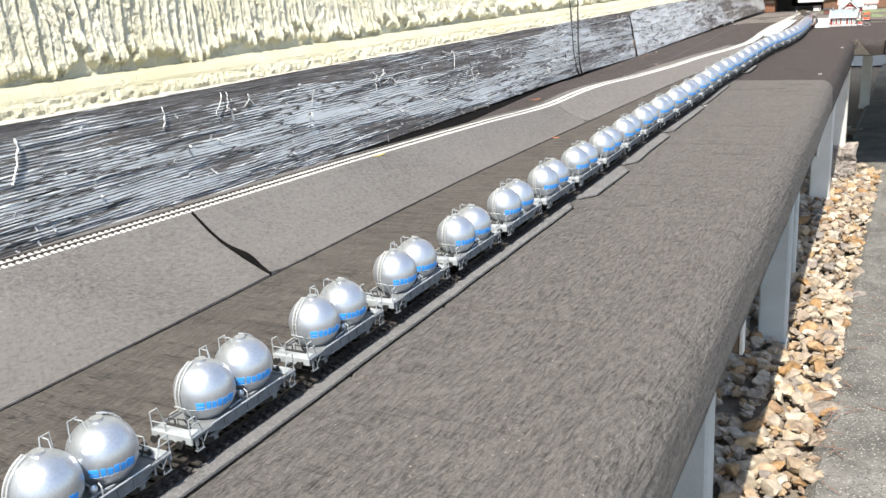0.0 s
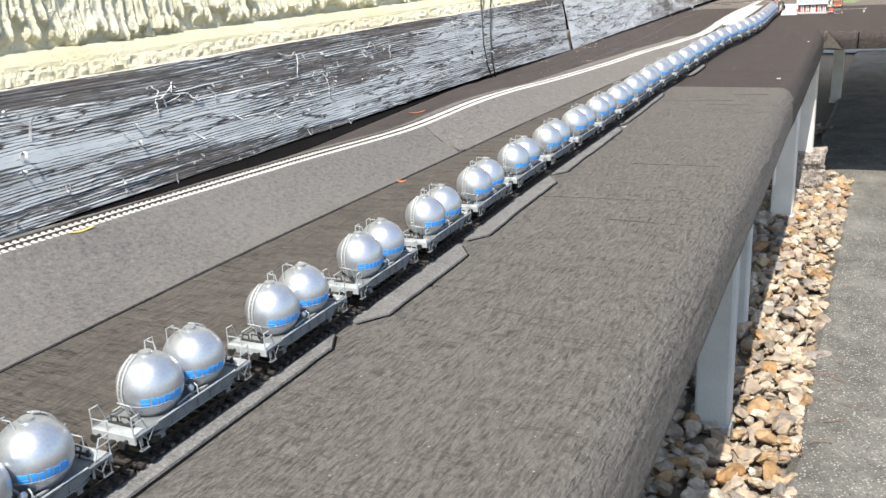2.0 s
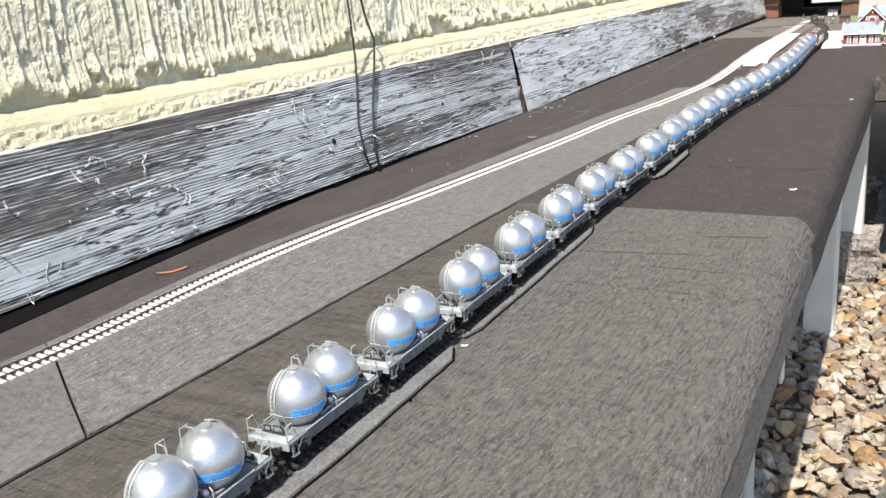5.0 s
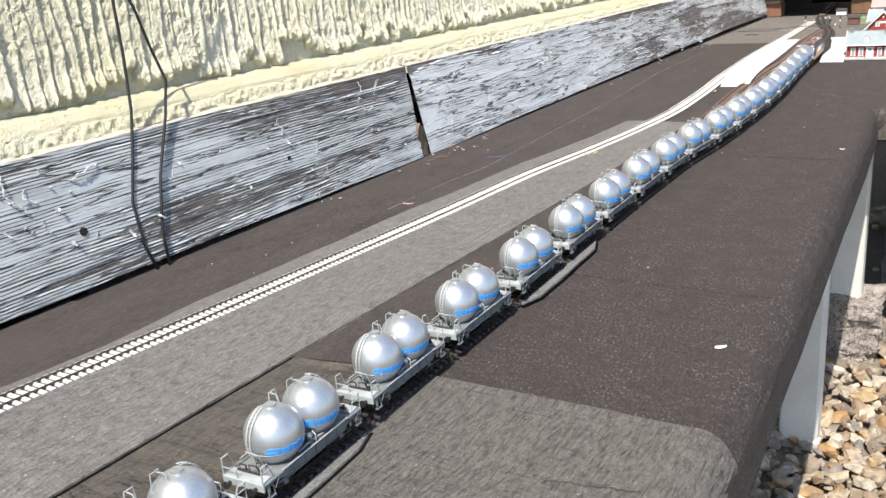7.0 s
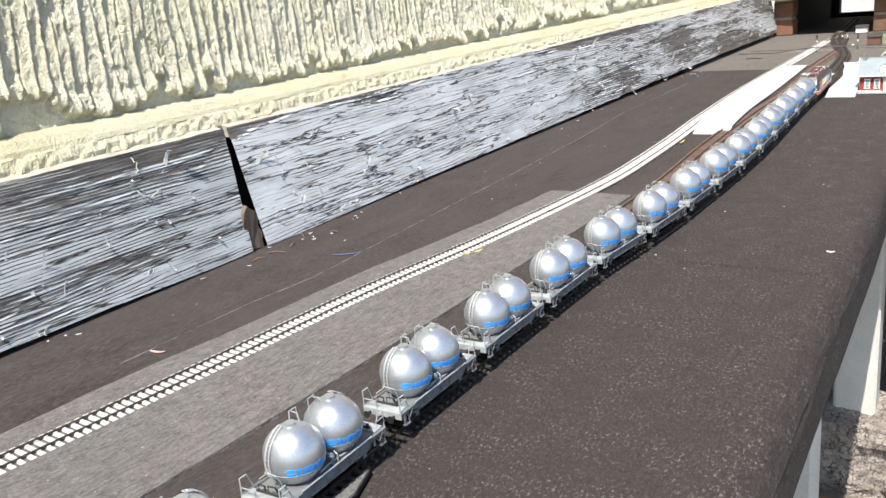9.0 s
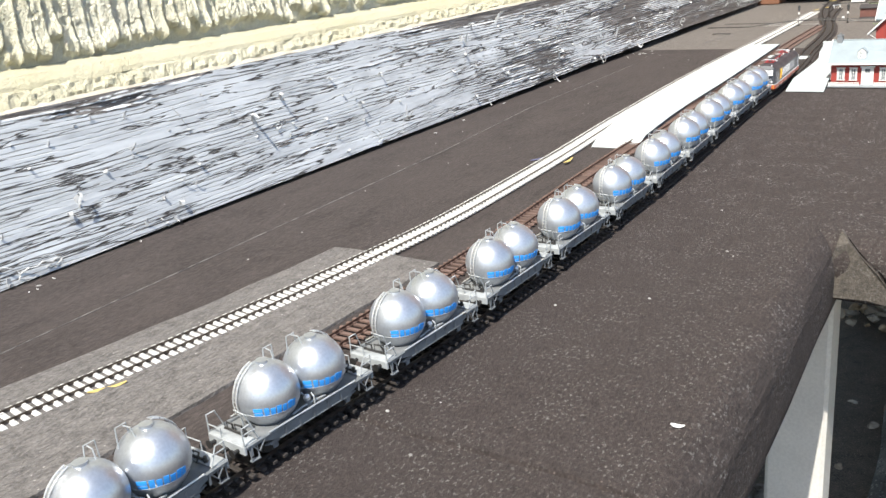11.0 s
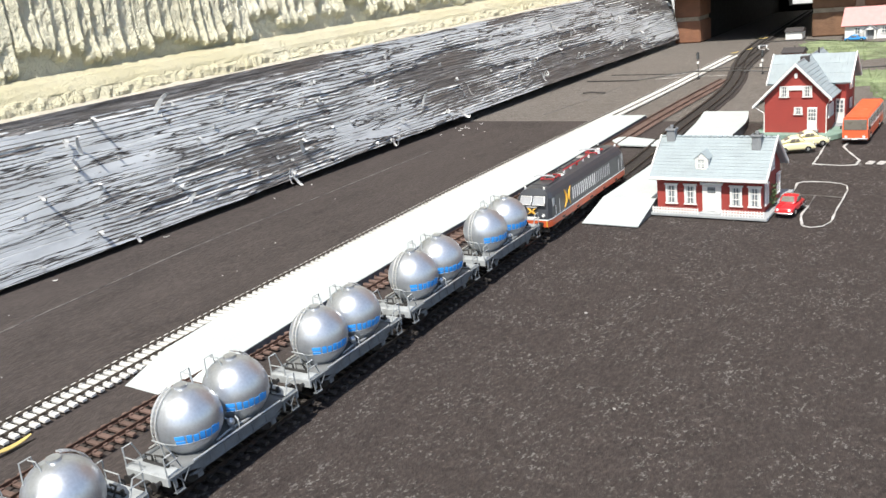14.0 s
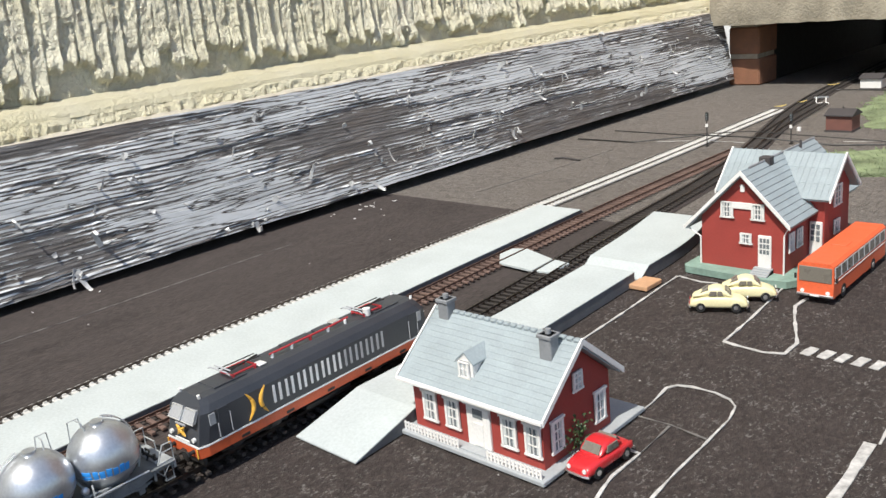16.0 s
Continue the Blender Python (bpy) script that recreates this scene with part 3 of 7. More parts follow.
for y in (-0.6, 0.3, 1.2, 2.1, 3.0, 3.9, 4.8):
    tagged(part("deck_bearer", boxed((-0.30, y, -0.09), (0.42, y + 0.04, -0.0215), 0.003), PLY), "weathered timber bearer under the deck", "bearer", "bearers under the deck")


# ---- deck: felt-covered boards ----
def deck(name, y0, y1, top, material, label, steps, roll, drop):
    folds = np.array([k for k in (-0.42, -0.27, -0.02, 0.13, 0.33, 0.62, 0.95, 1.25, 1.52, 2.05, 2.62) if y0 + 0.1 < k < y1 - 0.1])
    y = np.sort(np.concatenate([np.linspace(y0, y1, steps), folds, folds - 0.0025, folds + 0.0025]))[:, None]
    dip = np.sum(np.exp(-((y - folds[None, :]) / 0.0014) ** 2), 1, keepdims=True)
    e = edge_x(y) + 0.004 * (fractal(y * 3, y * 0, 8) - 0.5)
    sag = 0.010 * (fractal(y * 4.0, y * 0, 21) - 0.5)
    flat = np.linspace(0, 1, 44)[None, :]
    fx = -0.34 + (e - roll + 0.34) * flat
    fz = 0 * y + top - 0.0050 * dip * np.clip((fractal(y * 0 + flat * 9, y * 12, 17, 2) - 0.34) / 0.1, 0, 1) + 0.0010 * (fractal(y * 7, flat * 6, 18, 3) - 0.5) * (flat > 0.8)
    a = np.linspace(0.12, 1.0, 9)[None, :] * (math.pi / 2)
    rx = e - roll + roll * np.sin(a) + 0.003 * (fractal(y * 26, a * 5, 19, 3) - 0.5)
    rz = top - drop * (1 - np.cos(a)) + 0 * y
    lx = np.concatenate([e + 0.001, e - 0.002, e - 0.009, e - 0.011, e * 0 - 0.34], 1)
    lz = np.concatenate([sag - 0.062, sag * 1.3 - 0.076, sag * 1.3 - 0.077, e * 0 - 0.021, e * 0 - 0.021], 1)
    xs, zs = np.concatenate([fx, rx, lx], 1), np.concatenate([fz, rz, lz], 1)
    yy = y + 0.008 * (fractal(xs * 13, xs * 0 + 3, 45, 3) - 0.5)
    return tagged(part(name, sheet(name, xs, yy, zs, True), material), label, "roofing felt", kind="structure")


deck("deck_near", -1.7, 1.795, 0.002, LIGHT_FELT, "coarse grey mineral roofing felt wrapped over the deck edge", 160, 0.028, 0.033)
deck("deck_middle", 1.76, 3.10, 0.0, DARK_FELT, "dark brown roofing felt wrapped over the deck edge", 80, 0.025, 0.031)
# dark cracks that run across the grey felt
for k, (x0, y0, x1, y1) in enumerate(((0.336, 0.919, 0.510, 0.940), (0.436, 0.851, 0.512, 0.851), (0.392, 1.104, 0.500, 1.112), (0.307, 1.612, 0.431, 1.632), (0.393, 1.583, 0.465, 1.583), (0.420, 1.696, 0.480, 1.708))):
    u = np.linspace(0, 1, 46)[:, None]
    mid = y0 + (y1 - y0) * u + 0.0045 * (fractal(u * 14, u * 0, 610 + k, 3) - 0.5)
    half = 0.0004 * np.clip(np.minimum(u, 1 - u) / 0.12, 0.05, 1) * np.clip(2.6 * fractal(u * 16, u * 0, 640 + k, 2) - 0.6, 0.12, 1)
    cy = np.concatenate([mid - half, mid - half, mid + half, mid + half], 1)
    cz = 0.0024 + u * 0 + np.array([-0.003, 0.0, 0.0, -0.003])[None, :]
    tagged(part("felt_crack", sheet("felt_crack", np.repeat(x0 + (x1 - x0) * u, 4, 1), cy, cz, True), CRACK), "thin dark crack across the grey mineral felt", "crack", "cracks in the felt", "structure")
x = np.linspace(-0.34, 1.5, 60)[:, None]
a = np.linspace(0.0, 1.0, 6)[None, :] * (math.pi / 2)
sag = 0.012 * (fractal(x * 4.0, x * 0, 31) - 0.5)
wy = np.concatenate([x * 0 + 4.29, x * 0 + 3.7, 3.045 + 0.030 * (1 - np.sin(a)) + 0 * x, x * 0 + 3.046, x * 0 + 3.048, x * 0 + 3.058, x * 0 + 3.06, x * 0 + 4.29], 1)
wz = np.concatenate([x * 0 - 0.001, x * 0 - 0.001, -0.001 - 0.028 * (1 - np.cos(a)) + 0 * x, sag - 0.040, sag - 0.055, sag - 0.056, x * 0 - 0.021, x * 0 - 0.021], 1)
tagged(part("deck_station", sheet("deck_station", np.repeat(x, wy.shape[1], 1), wy, wz, True), DARK_FELT), "dark brown roofing felt on the wide station deck", "roofing felt", kind="structure")
x = np.linspace(-0.34, 1.5, 80)
front = 4.243 + 0.012 * (fractal(x * 5, x * 0, 41) - 0.5)
cy = np.stack([front, front + 0.001, x * 0 + 4.8, x * 0 + 6.2, x * 0 + 6.2], 1)
cz = np.stack([x * 0 - 0.02, x * 0 + 0.0012, x * 0 + 0.0016, x * 0 + 0.0016, x * 0 - 0.02], 1)
tagged(part("deck_far", sheet("deck_far", np.repeat(x[:, None], 5, 1), cy, cz, True), WORN_FELT), "worn pale grey felt at the far end of the deck", "roofing felt", kind="structure")
# the folded corner of felt where the deck widens
fold = thing("felt_fold", "folded flap of brown felt in the corner of the deck edge", "roofing felt")


def on_front(outline, thick):
    """An outline of (x, z) laid on the rolled front of the station deck."""
    bm = bmesh.new()
    rows = []
    for off in (-thick, 0.002):
        row = []
        for x, z in outline:
            c = min(1.0, max(0.0, 1 + (z + 0.001) / 0.028))
            row.append(bm.verts.new((x, 3.045 + 0.030 * (1 - math.sqrt(1 - c * c)) + off, z + thick * c)))
        rows.append(row)
    n = len(outline)
    for k in range(n):
        bm.faces.new((rows[0][k], rows[0][(k + 1) % n], rows[1][(k + 1) % n], rows[1][k]))
    bmesh.ops.triangulate(bm, faces=[bm.faces.new(rows[0]), bm.faces.new(rows[1][::-1])])
    return bm


flap = [(0.474, -0.002), (0.472, -0.012), (0.469, -0.026), (0.466, -0.044), (0.463, -0.062), (0.471, -0.055), (0.500, -0.054), (0.529, -0.058), (0.519, -0.044), (0.509, -0.030), (0.492, -0.016), (0.482, -0.008)]
part("flap", on_front(flap, 0.003), FLAP_FELT, fold)
part("split", on_front([(0.474, -0.002), (0.482, -0.008), (0.492, -0.016), (0.509, -0.030), (0.519, -0.044), (0.529, -0.058), (0.5315, -0.058), (0.5213, -0.044), (0.511, -0.029), (0.4935, -0.015), (0.483, -0.007)], 0.0012), GAP_SHADE, fold, "dark open split along the fold")
part("lap_edge", prismed([(0.570, -0.006), (0.5685, -0.056), (0.5725, -0.056), (0.5730, -0.006)], 3.0415, 3.0450), GAP_SHADE, fold)

# brown strip of felt between the embankment and the main track
y = np.linspace(-1.7, 1.775, 1000)[:, None]
ripple = 0.0016 * np.sin(2 * math.pi * y / 0.027 + 5 * fractal(y * 5, y * 0, 15)) * fractal(y * 6, y * 0, 16)
x0, x1 = seam_x(y) + 0.0042 + 0.002 * fractal(y * 30, y * 0, 14), main_x(y) - 0.020
bx = np.concatenate([x0, x0, (x0 + x1) / 2, x1, x1], 1)
bz = np.concatenate([y * 0 + 0.001, y * 0 + 0.0046, ripple + 0.0056, 0.6 * ripple + 0.0050, y * 0 + 0.001], 1)
tagged(part("felt_strip", sheet("felt_strip", bx, np.repeat(y, 5, 1), bz, True), BROWN_FELT), "brown-grey felt strip beside the main track", "felt strip")


# smooth dark felt laid between the plank and the main track, and a black strip that paints the shaded gap behind the
# embankment
y = np.concatenate([np.linspace(-1.7, 1.795, 80), np.linspace(1.7951, 4.246, 90)])[:, None]
x0, x1 = y * 0 - 0.33, np.where(y < 1.795, white_x(y) - 0.03, main_x(y) - 0.004)
sx = np.concatenate([x0, x0, (x0 + x1) / 2, x1, x1], 1)
up = 0.0016 + 0.0020 * (y < 1.7951)
sz = np.concatenate([y * 0 - 0.0005, up, up, up, y * 0 - 0.0005], 1)
tagged(part("deck_inner", sheet("deck_inner", sx, np.repeat(y, 5, 1), sz, True), SMOOTH_DARK_FELT), "smooth dark brown felt between the plank and the tracks", "roofing felt", kind="structure")
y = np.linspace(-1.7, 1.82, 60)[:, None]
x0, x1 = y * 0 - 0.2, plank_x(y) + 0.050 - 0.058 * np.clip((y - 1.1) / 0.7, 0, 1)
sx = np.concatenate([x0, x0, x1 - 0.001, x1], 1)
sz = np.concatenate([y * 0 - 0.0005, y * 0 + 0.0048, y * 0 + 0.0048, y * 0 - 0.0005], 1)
tagged(part("membrane", sheet("membrane", sx, np.repeat(y, 4, 1), sz, True), GAP_SHADE), "black strip that stands in for the shaded gap at the plank foot", "membrane", kind="structure")


# ---- embankment of smooth felt under the white track ----
def bank(y0, y1, slant0, slant1, curl, material=STRIP_FELT):
    n = max(8, int((y1 - y0) / 0.02))
    v = np.linspace(0, 1, n)[:, None]
    u = np.concatenate([[0, 0.0001], np.linspace(0.03, 0.995, 26), [1.0]])[None, :]
    yy = y0 + (y1 - y0) * v + (slant0 * (1 - v) + slant1 * v) * (1 - u)
    xl = white_x(yy) - 0.044 - 0.016 * fractal(yy * 6, yy * 0, 12)
    xr = seam_x(yy)
    xx = xl + (xr - xl) * u
    shelf = white_x(yy) + 0.020
    s = np.clip((xx - shelf) / np.maximum(xr - shelf, 1e-4), 0, 1)
    left = np.clip((xx - xl) / 0.022, 0, 1)
    zz = white_z(yy) * (1 - s) ** 1.7 * (left * 0.75 + 0.25) + 0.0042 + 0.0014 * (fractal(yy * 8, xx * 14, 3) - 0.5)
    lift = 0.0025 * (np.exp(-((v * (y1 - y0)) / 0.012) ** 2))
    zz = zz + lift * s + curl * np.exp(-(((1 - v) * (y1 - y0)) / 0.035) ** 2) * np.exp(-((s - 0.70) / 0.22) ** 2)
    zz[:, 0], zz[:, -1] = -0.002, -0.002
    return tagged(part("embankment_felt", sheet("embankment_felt", xx, yy, zz, True), material, smooth=False), "smooth grey felt sheet sloping up to the white-sleepered track", "felt strip", "sheets of the embankment")


bank(-1.7, 0.146, 0.0, 0.075, 0.003)
bank(0.149, 1.113, 0.0765, 0.075, 0.003)
bank(1.1155, 2.86, 0.0745, 0.0, 0.0, COARSE_FELT)


# black strip laid over the joint paints the shade inside its gape
u = np.linspace(0.34, 0.995, 40)[:, None]
jy = 0.1475 + 0.0755 * (1 - u)
jl = white_x(jy) - 0.044 - 0.016 * fractal(jy * 6, jy * 0, 12)
jx = jl + (seam_x(jy) - jl) * u
js = np.clip((jx - white_x(jy) - 0.020) / (seam_x(jy) - white_x(jy) - 0.020), 0, 1)
jz = white_z(jy) * (1 - js) ** 1.7 + 0.0055
gape = 0.0004 + 0.0075 * np.exp(-((u - 0.80) / 0.12) ** 2) + 0.002 * u
gy = jy + np.concatenate([-0.25 * gape, -0.25 * gape, 0.75 * gape, 0.75 * gape], 1)
gz = jz + np.array([-0.004, 0.0, 0.0006, -0.004])[None, :] + 0.004 * np.exp(-((u - 0.80) / 0.12) ** 2)
tagged(part("open_joint", sheet("open_joint", np.repeat(jx, 4, 1), gy, gz, True), GAP_SHADE), "dark gaping joint between two embankment felt sheets", "felt seam")

# black strip low in the seam, painting the shade of the open gap
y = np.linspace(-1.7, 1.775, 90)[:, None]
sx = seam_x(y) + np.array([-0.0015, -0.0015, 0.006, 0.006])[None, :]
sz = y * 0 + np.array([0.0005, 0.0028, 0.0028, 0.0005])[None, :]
tagged(part("tar_seam", sheet("tar_seam", sx, np.repeat(y, 4, 1), sz, True), GAP_SHADE), "dark strip for the shaded gap between two sheets of felt", "felt seam")


y = np.linspace(4.06, 5.9, 90)[:, None]
bed_x = main_x(y) + np.array([-0.020, -0.018, 0.018, 0.020])[None, :] + 0.003 * (fractal(y * 20, y * 0 + np.array([0.0, 0.0, 3.0, 3.0])[None, :], 33) - 0.5)
bed_z = np.where(y > 4.25, 0.0014, -0.0003) + np.array([0.0, 0.0016, 0.0016, 0.0])[None, :] + 0 * y
tagged(part("track_bed", sheet("track_bed", bed_x, np.repeat(y, 4, 1), bed_z, True), SMOOTH_DARK_FELT), "dark brown felt bed under the far main track", "track bed")


# ---- cushions of grey underlay beside the main track ----
def underlay(y0, y1, inner, outer, seed):
    y = np.linspace(y0, y1, max(6, int((y1 - y0) / 0.02)))[:, None]
    t = (y - y0) / (y1 - y0)
    cut = np.clip(np.minimum(t, 1 - t) * (y1 - y0) / 0.02, 0, 1)
    o = inner + (outer - inner) * (0.25 + 0.75 * cut) + 0.003 * (fractal(y * 25, y * 0, seed) - 0.5)
    xs = main_x(y) + np.concatenate([y * 0 + inner, y * 0 + inner, o - 0.001, o], 1)
    zs = np.concatenate([y * 0 - 0.001, y * 0 + 0.0042, y * 0 + 0.0042, y * 0 - 0.001], 1)
    tagged(part("underlay_strip", sheet("underlay_strip", xs, np.repeat(y, 4, 1), zs, True), UNDERLAY), "thin pale grey felt underlay strip along the main track", "felt strip", "underlay strips")
    # black line added along the outer edge in place of its shadow
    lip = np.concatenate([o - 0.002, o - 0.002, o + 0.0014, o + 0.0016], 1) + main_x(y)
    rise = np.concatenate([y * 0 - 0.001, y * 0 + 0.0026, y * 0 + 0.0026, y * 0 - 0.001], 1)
    tagged(part("membrane_strip", sheet("membrane_strip", lip, np.repeat(y, 4, 1), rise, True), GAP_SHADE), "black line for the shade along the edge of the felt underlay", "membrane", "membrane edges")


for y0, y1, o in ((-1.6, 0.50, 0.026), (0.525, 0.725, 0.036), (0.74, 1.005, 0.034), (1.02, 1.34, 0.029), (1.36, 1.70, 0.022), (1.95, 2.15, 0.024)):
    underlay(y0, y1, 0.0135, o, int(y0 * 100) + 300)


# ---- plank along the wall ----
plank_foot = spline([(-1.7, 0.004), (1.2, 0.008), (1.85, 0.010), (2.35, 0.006), (2.52, 0.003), (2.9, 0.006), (3.5, 0.009), (3.9, 0.012), (4.4, 0.016), (5.3, 0.016)])


def plank(y0, y1, bias, seed, tilt, cut0=0.0, cut1=0.0):
    n, m = int((y1 - y0) / 0.0035), 80
    yy = np.repeat(np.linspace(y0, y1, n)[:, None], m, 1)
    t = np.repeat(np.linspace(0, 1, m)[None, :], n, 0)
    yy = yy + (1 - t) * (cut0 * np.clip(1 - (yy - y0) / 0.08, 0, 1) + cut1 * np.clip(1 - (y1 - yy) / 0.08, 0, 1))
    wob = 0.003 * (fractal(yy * 5, yy * 0, seed) - 0.5)
    z0, z1 = plank_foot(yy) + wob, 0.155 + wob + tilt * (yy - y0)
    zz = z0 + (z1 - z0) * t
    grain = fractal(yy * 2.2, zz * 170 + 4 * fractal(yy * 3, zz * 20, seed + 5), seed + 9, 3)
    drift = zz + 0.012 * (fractal(yy * 2.2, zz * 10, seed + 2, 3) - 0.5)
    slivers = fractal(yy * 5.0, drift * 120, seed + 3, 4)
    patches = fractal(yy * 4.5, drift * 26, seed + 4, 4)
    first = y0 < 0
    broad = fractal(yy * 2.6, drift * 15, seed + 13, 3)
    if first:
        paint = 0.5 + bias + 0.85 * (slivers - 0.5) + 1.1 * (patches - 0.5) + 0.45 * (broad - 0.5) + 0.14 * np.clip((yy - 1.1) / 0.8, -0.5, 1.5) - 0.30 * np.clip((t - 0.74) / 0.2, 0, 1) - 0.12 * np.clip((t - 0.45) / 0.2, 0, 1) - 0.10 * np.clip((0.30 - t) / 0.25, 0, 1)
    else:
        bare = np.clip((yy - 3.6) / 0.5, 0, 1)
        low_bare = 0.13 * np.clip((0.36 - t) / 0.10, 0, 1) * np.clip((yy - 3.40) / 0.12, 0, 1) * np.clip((3.95 - yy) / 0.15, 0, 1)
        whole = 0.5 - low_bare + bias + 0.75 * (slivers - 0.5) + 1.3 * (patches - 0.5) + 0.5 * (broad - 0.5) - 0.40 * np.clip((t - 0.88) / 0.10, 0, 1)
        worn = 0.67 - low_bare + 0.75 * (slivers - 0.5) + 1.8 * (patches - 0.5) + 0.9 * (broad - 0.5) - 0.22 * np.exp(-((t - 0.62) / 0.07) ** 2) - 0.30 * np.clip((t - 0.80) / 0.12, 0, 1) - 0.22 * np.clip((0.09 - t) / 0.09, 0, 1) - 0.13 * np.clip((yy - 4.45) / 0.3, 0, 1)
        paint = whole * (1 - bare) + worn * bare
    on = np.clip((paint - 0.47) / 0.05, 0, 1)
    xx = plank_x(yy) - 0.028 * t + 0.0018 * (grain - 0.5) * (1 - 0.6 * on) + (0.0008 if first else 0.0016) * on + (0.0006 if first else 0.0009) * np.exp(-((paint - 0.51) / 0.025) ** 2)
    me = sheet("face", xx, yy, zz)
    at = me.attributes.new("paint", "FLOAT", "POINT")
    at.data.foreach_set("value", np.ascontiguousarray(paint, dtype=np.float32).ravel())
    at = me.attributes.new("ridged", "FLOAT", "POINT")
    worn_by = 1 + 0 * yy if first else 0.3 + 0.7 * np.clip((yy - 3.15) / 0.5, 0, 1)
    at.data.foreach_set("value", np.ascontiguousarray(worn_by, dtype=np.float32).ravel())
    ob = thing("wall_plank", "long timber plank with white paint flaking off grey wood", "plank", "planks along the wall", "structure")
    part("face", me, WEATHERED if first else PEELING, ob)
    ty = np.linspace(y0 + 0.004, y1 - 0.002, int((y1 - y0) / 0.012))[:, None]
    tz = 0.1545 + tilt * (ty - y0) + 0.004 * (fractal(ty * 30, ty * 0, seed + 11, 3) - 0.5)
    tx = plank_x(ty) - 0.0272
    lid = sheet("top_edge", np.concatenate([tx, tx - 0.001, tx - 0.012, tx - 0.030, tx - 0.030], 1), np.repeat(ty, 5, 1), np.concatenate([tz - 0.012, tz, tz + 0.003, tz + 0.004, tz - 0.012], 1), True)
    part("top_edge", lid, CHALKY, ob, "chalky white top edge")
    bx = min(float(plank_x(y0)), float(plank_x(y1))) - 0.010
    part("core", prismed([(bx, 0.022), (bx - 0.03, 0.154), (bx - 0.07, 0.154), (bx - 0.05, 0.022)], y0 + 0.03, y1 - 0.012), BLACK_VOID, ob)
    rnd = random.Random(seed)
    for k in range(int(95 * (y1 - y0))):
        y, tt = rnd.uniform(y0 + 0.01, y1 - 0.02), rnd.uniform(0.02, 0.97)
        base = Vector((float(plank_x(y)) - 0.028 * tt + 0.001, y, float(plank_foot(y)) + 0.137 * tt))
        ln, w, bend = (1.0 if first else 1.25) * rnd.choice((0.006, 0.009, 0.012, 0.018, 0.034)) * rnd.uniform(0.8, 1.25), (1.0 if first else 1.5) * rnd.uniform(0.0008, 0.0023), rnd.uniform(1.5, 3.6)
        a = rnd.uniform(-0.9, 0.9) + (math.pi if rnd.random() < 0.6 else 0)
        up = Vector((0, math.sin(a), math.cos(a)))
        side = Vector((0.3, up.z, -up.y)) * w
        bm = bmesh.new()
        rows = []
        for j in range(5):
            s = j / 4
            p = base + up * (ln * math.sin(bend * s) / bend) + Vector((1, 0, 0)) * (0.38 * ln * (1 - math.cos(bend * s)) / bend + 0.0008)
            rows.append([bm.verts.new(p - side * (1 - 0.5 * s)), bm.verts.new(p + side * (1 - 0.5 * s)), bm.verts.new(p + side * (1 - 0.5 * s) + Vector((0.0005, 0, 0))), bm.verts.new(p - side * (1 - 0.5 * s) + Vector((0.0005, 0, 0)))])
        for r0, r1 in zip(rows, rows[1:]):
            for q in range(4):
                bm.faces.new((r0[q], r0[(q + 1) % 4], r1[(q + 1) % 4], r1[q]))
        bm.faces.new(rows[-1])
        part("paint_curl", bm, PAINT_CHIP, ob)
    return ob


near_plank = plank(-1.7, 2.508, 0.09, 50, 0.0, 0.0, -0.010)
far_plank = plank(2.513, 5.275, 0.26, 93, 0.002, 0.010)
bm = prismed([(2.492, 0.003), (2.495, 0.052), (2.503, 0.060), (2.518, 0.048), (2.522, 0.003)], -0.196, -0.1775, "x")
bmesh.ops.subdivide_edges(bm, edges=bm.edges, cuts=4, use_grid_fill=True)
for v in bm.verts:
    v.co += 0.0025 * noise.noise_vector(v.co * 160)
tagged(part("timber_stub", bm, PLY), "rotten brown timber end in the gap between two planks", "timber end")


def paint_string(points, r, out, owner):
    """A long strip of paint that has come away and hangs in a bow before the face."""
    ks = np.linspace(0, 1, len(points))
    ys, zs = spline(list(zip(ks, [p[0] for p in points]))), spline(list(zip(ks, [p[1] for p in points])))
    pts = []
    for j in range(15):
        s = j / 14
        y, z = float(ys(s)), max(float(zs(s)), 0.0045)
        pts.append((float(plank_x(y)) - 0.028 * min(1, z / 0.152) + 0.002 + 0.6 * out * math.sin(math.pi * s) + 0.0006 * math.sin(9 * s), y + 0.0011 * math.sin(17 * s + 40 * y), z + 0.0012 * math.sin(13 * s + 70 * y)))
    part("paint_string", tubed(pts, [0.62 * r * (0.75 + 0.45 * math.sin(2.3 * j + 50 * points[0][0])) for j in range(15)], 5), PAINT_CHIP, owner)


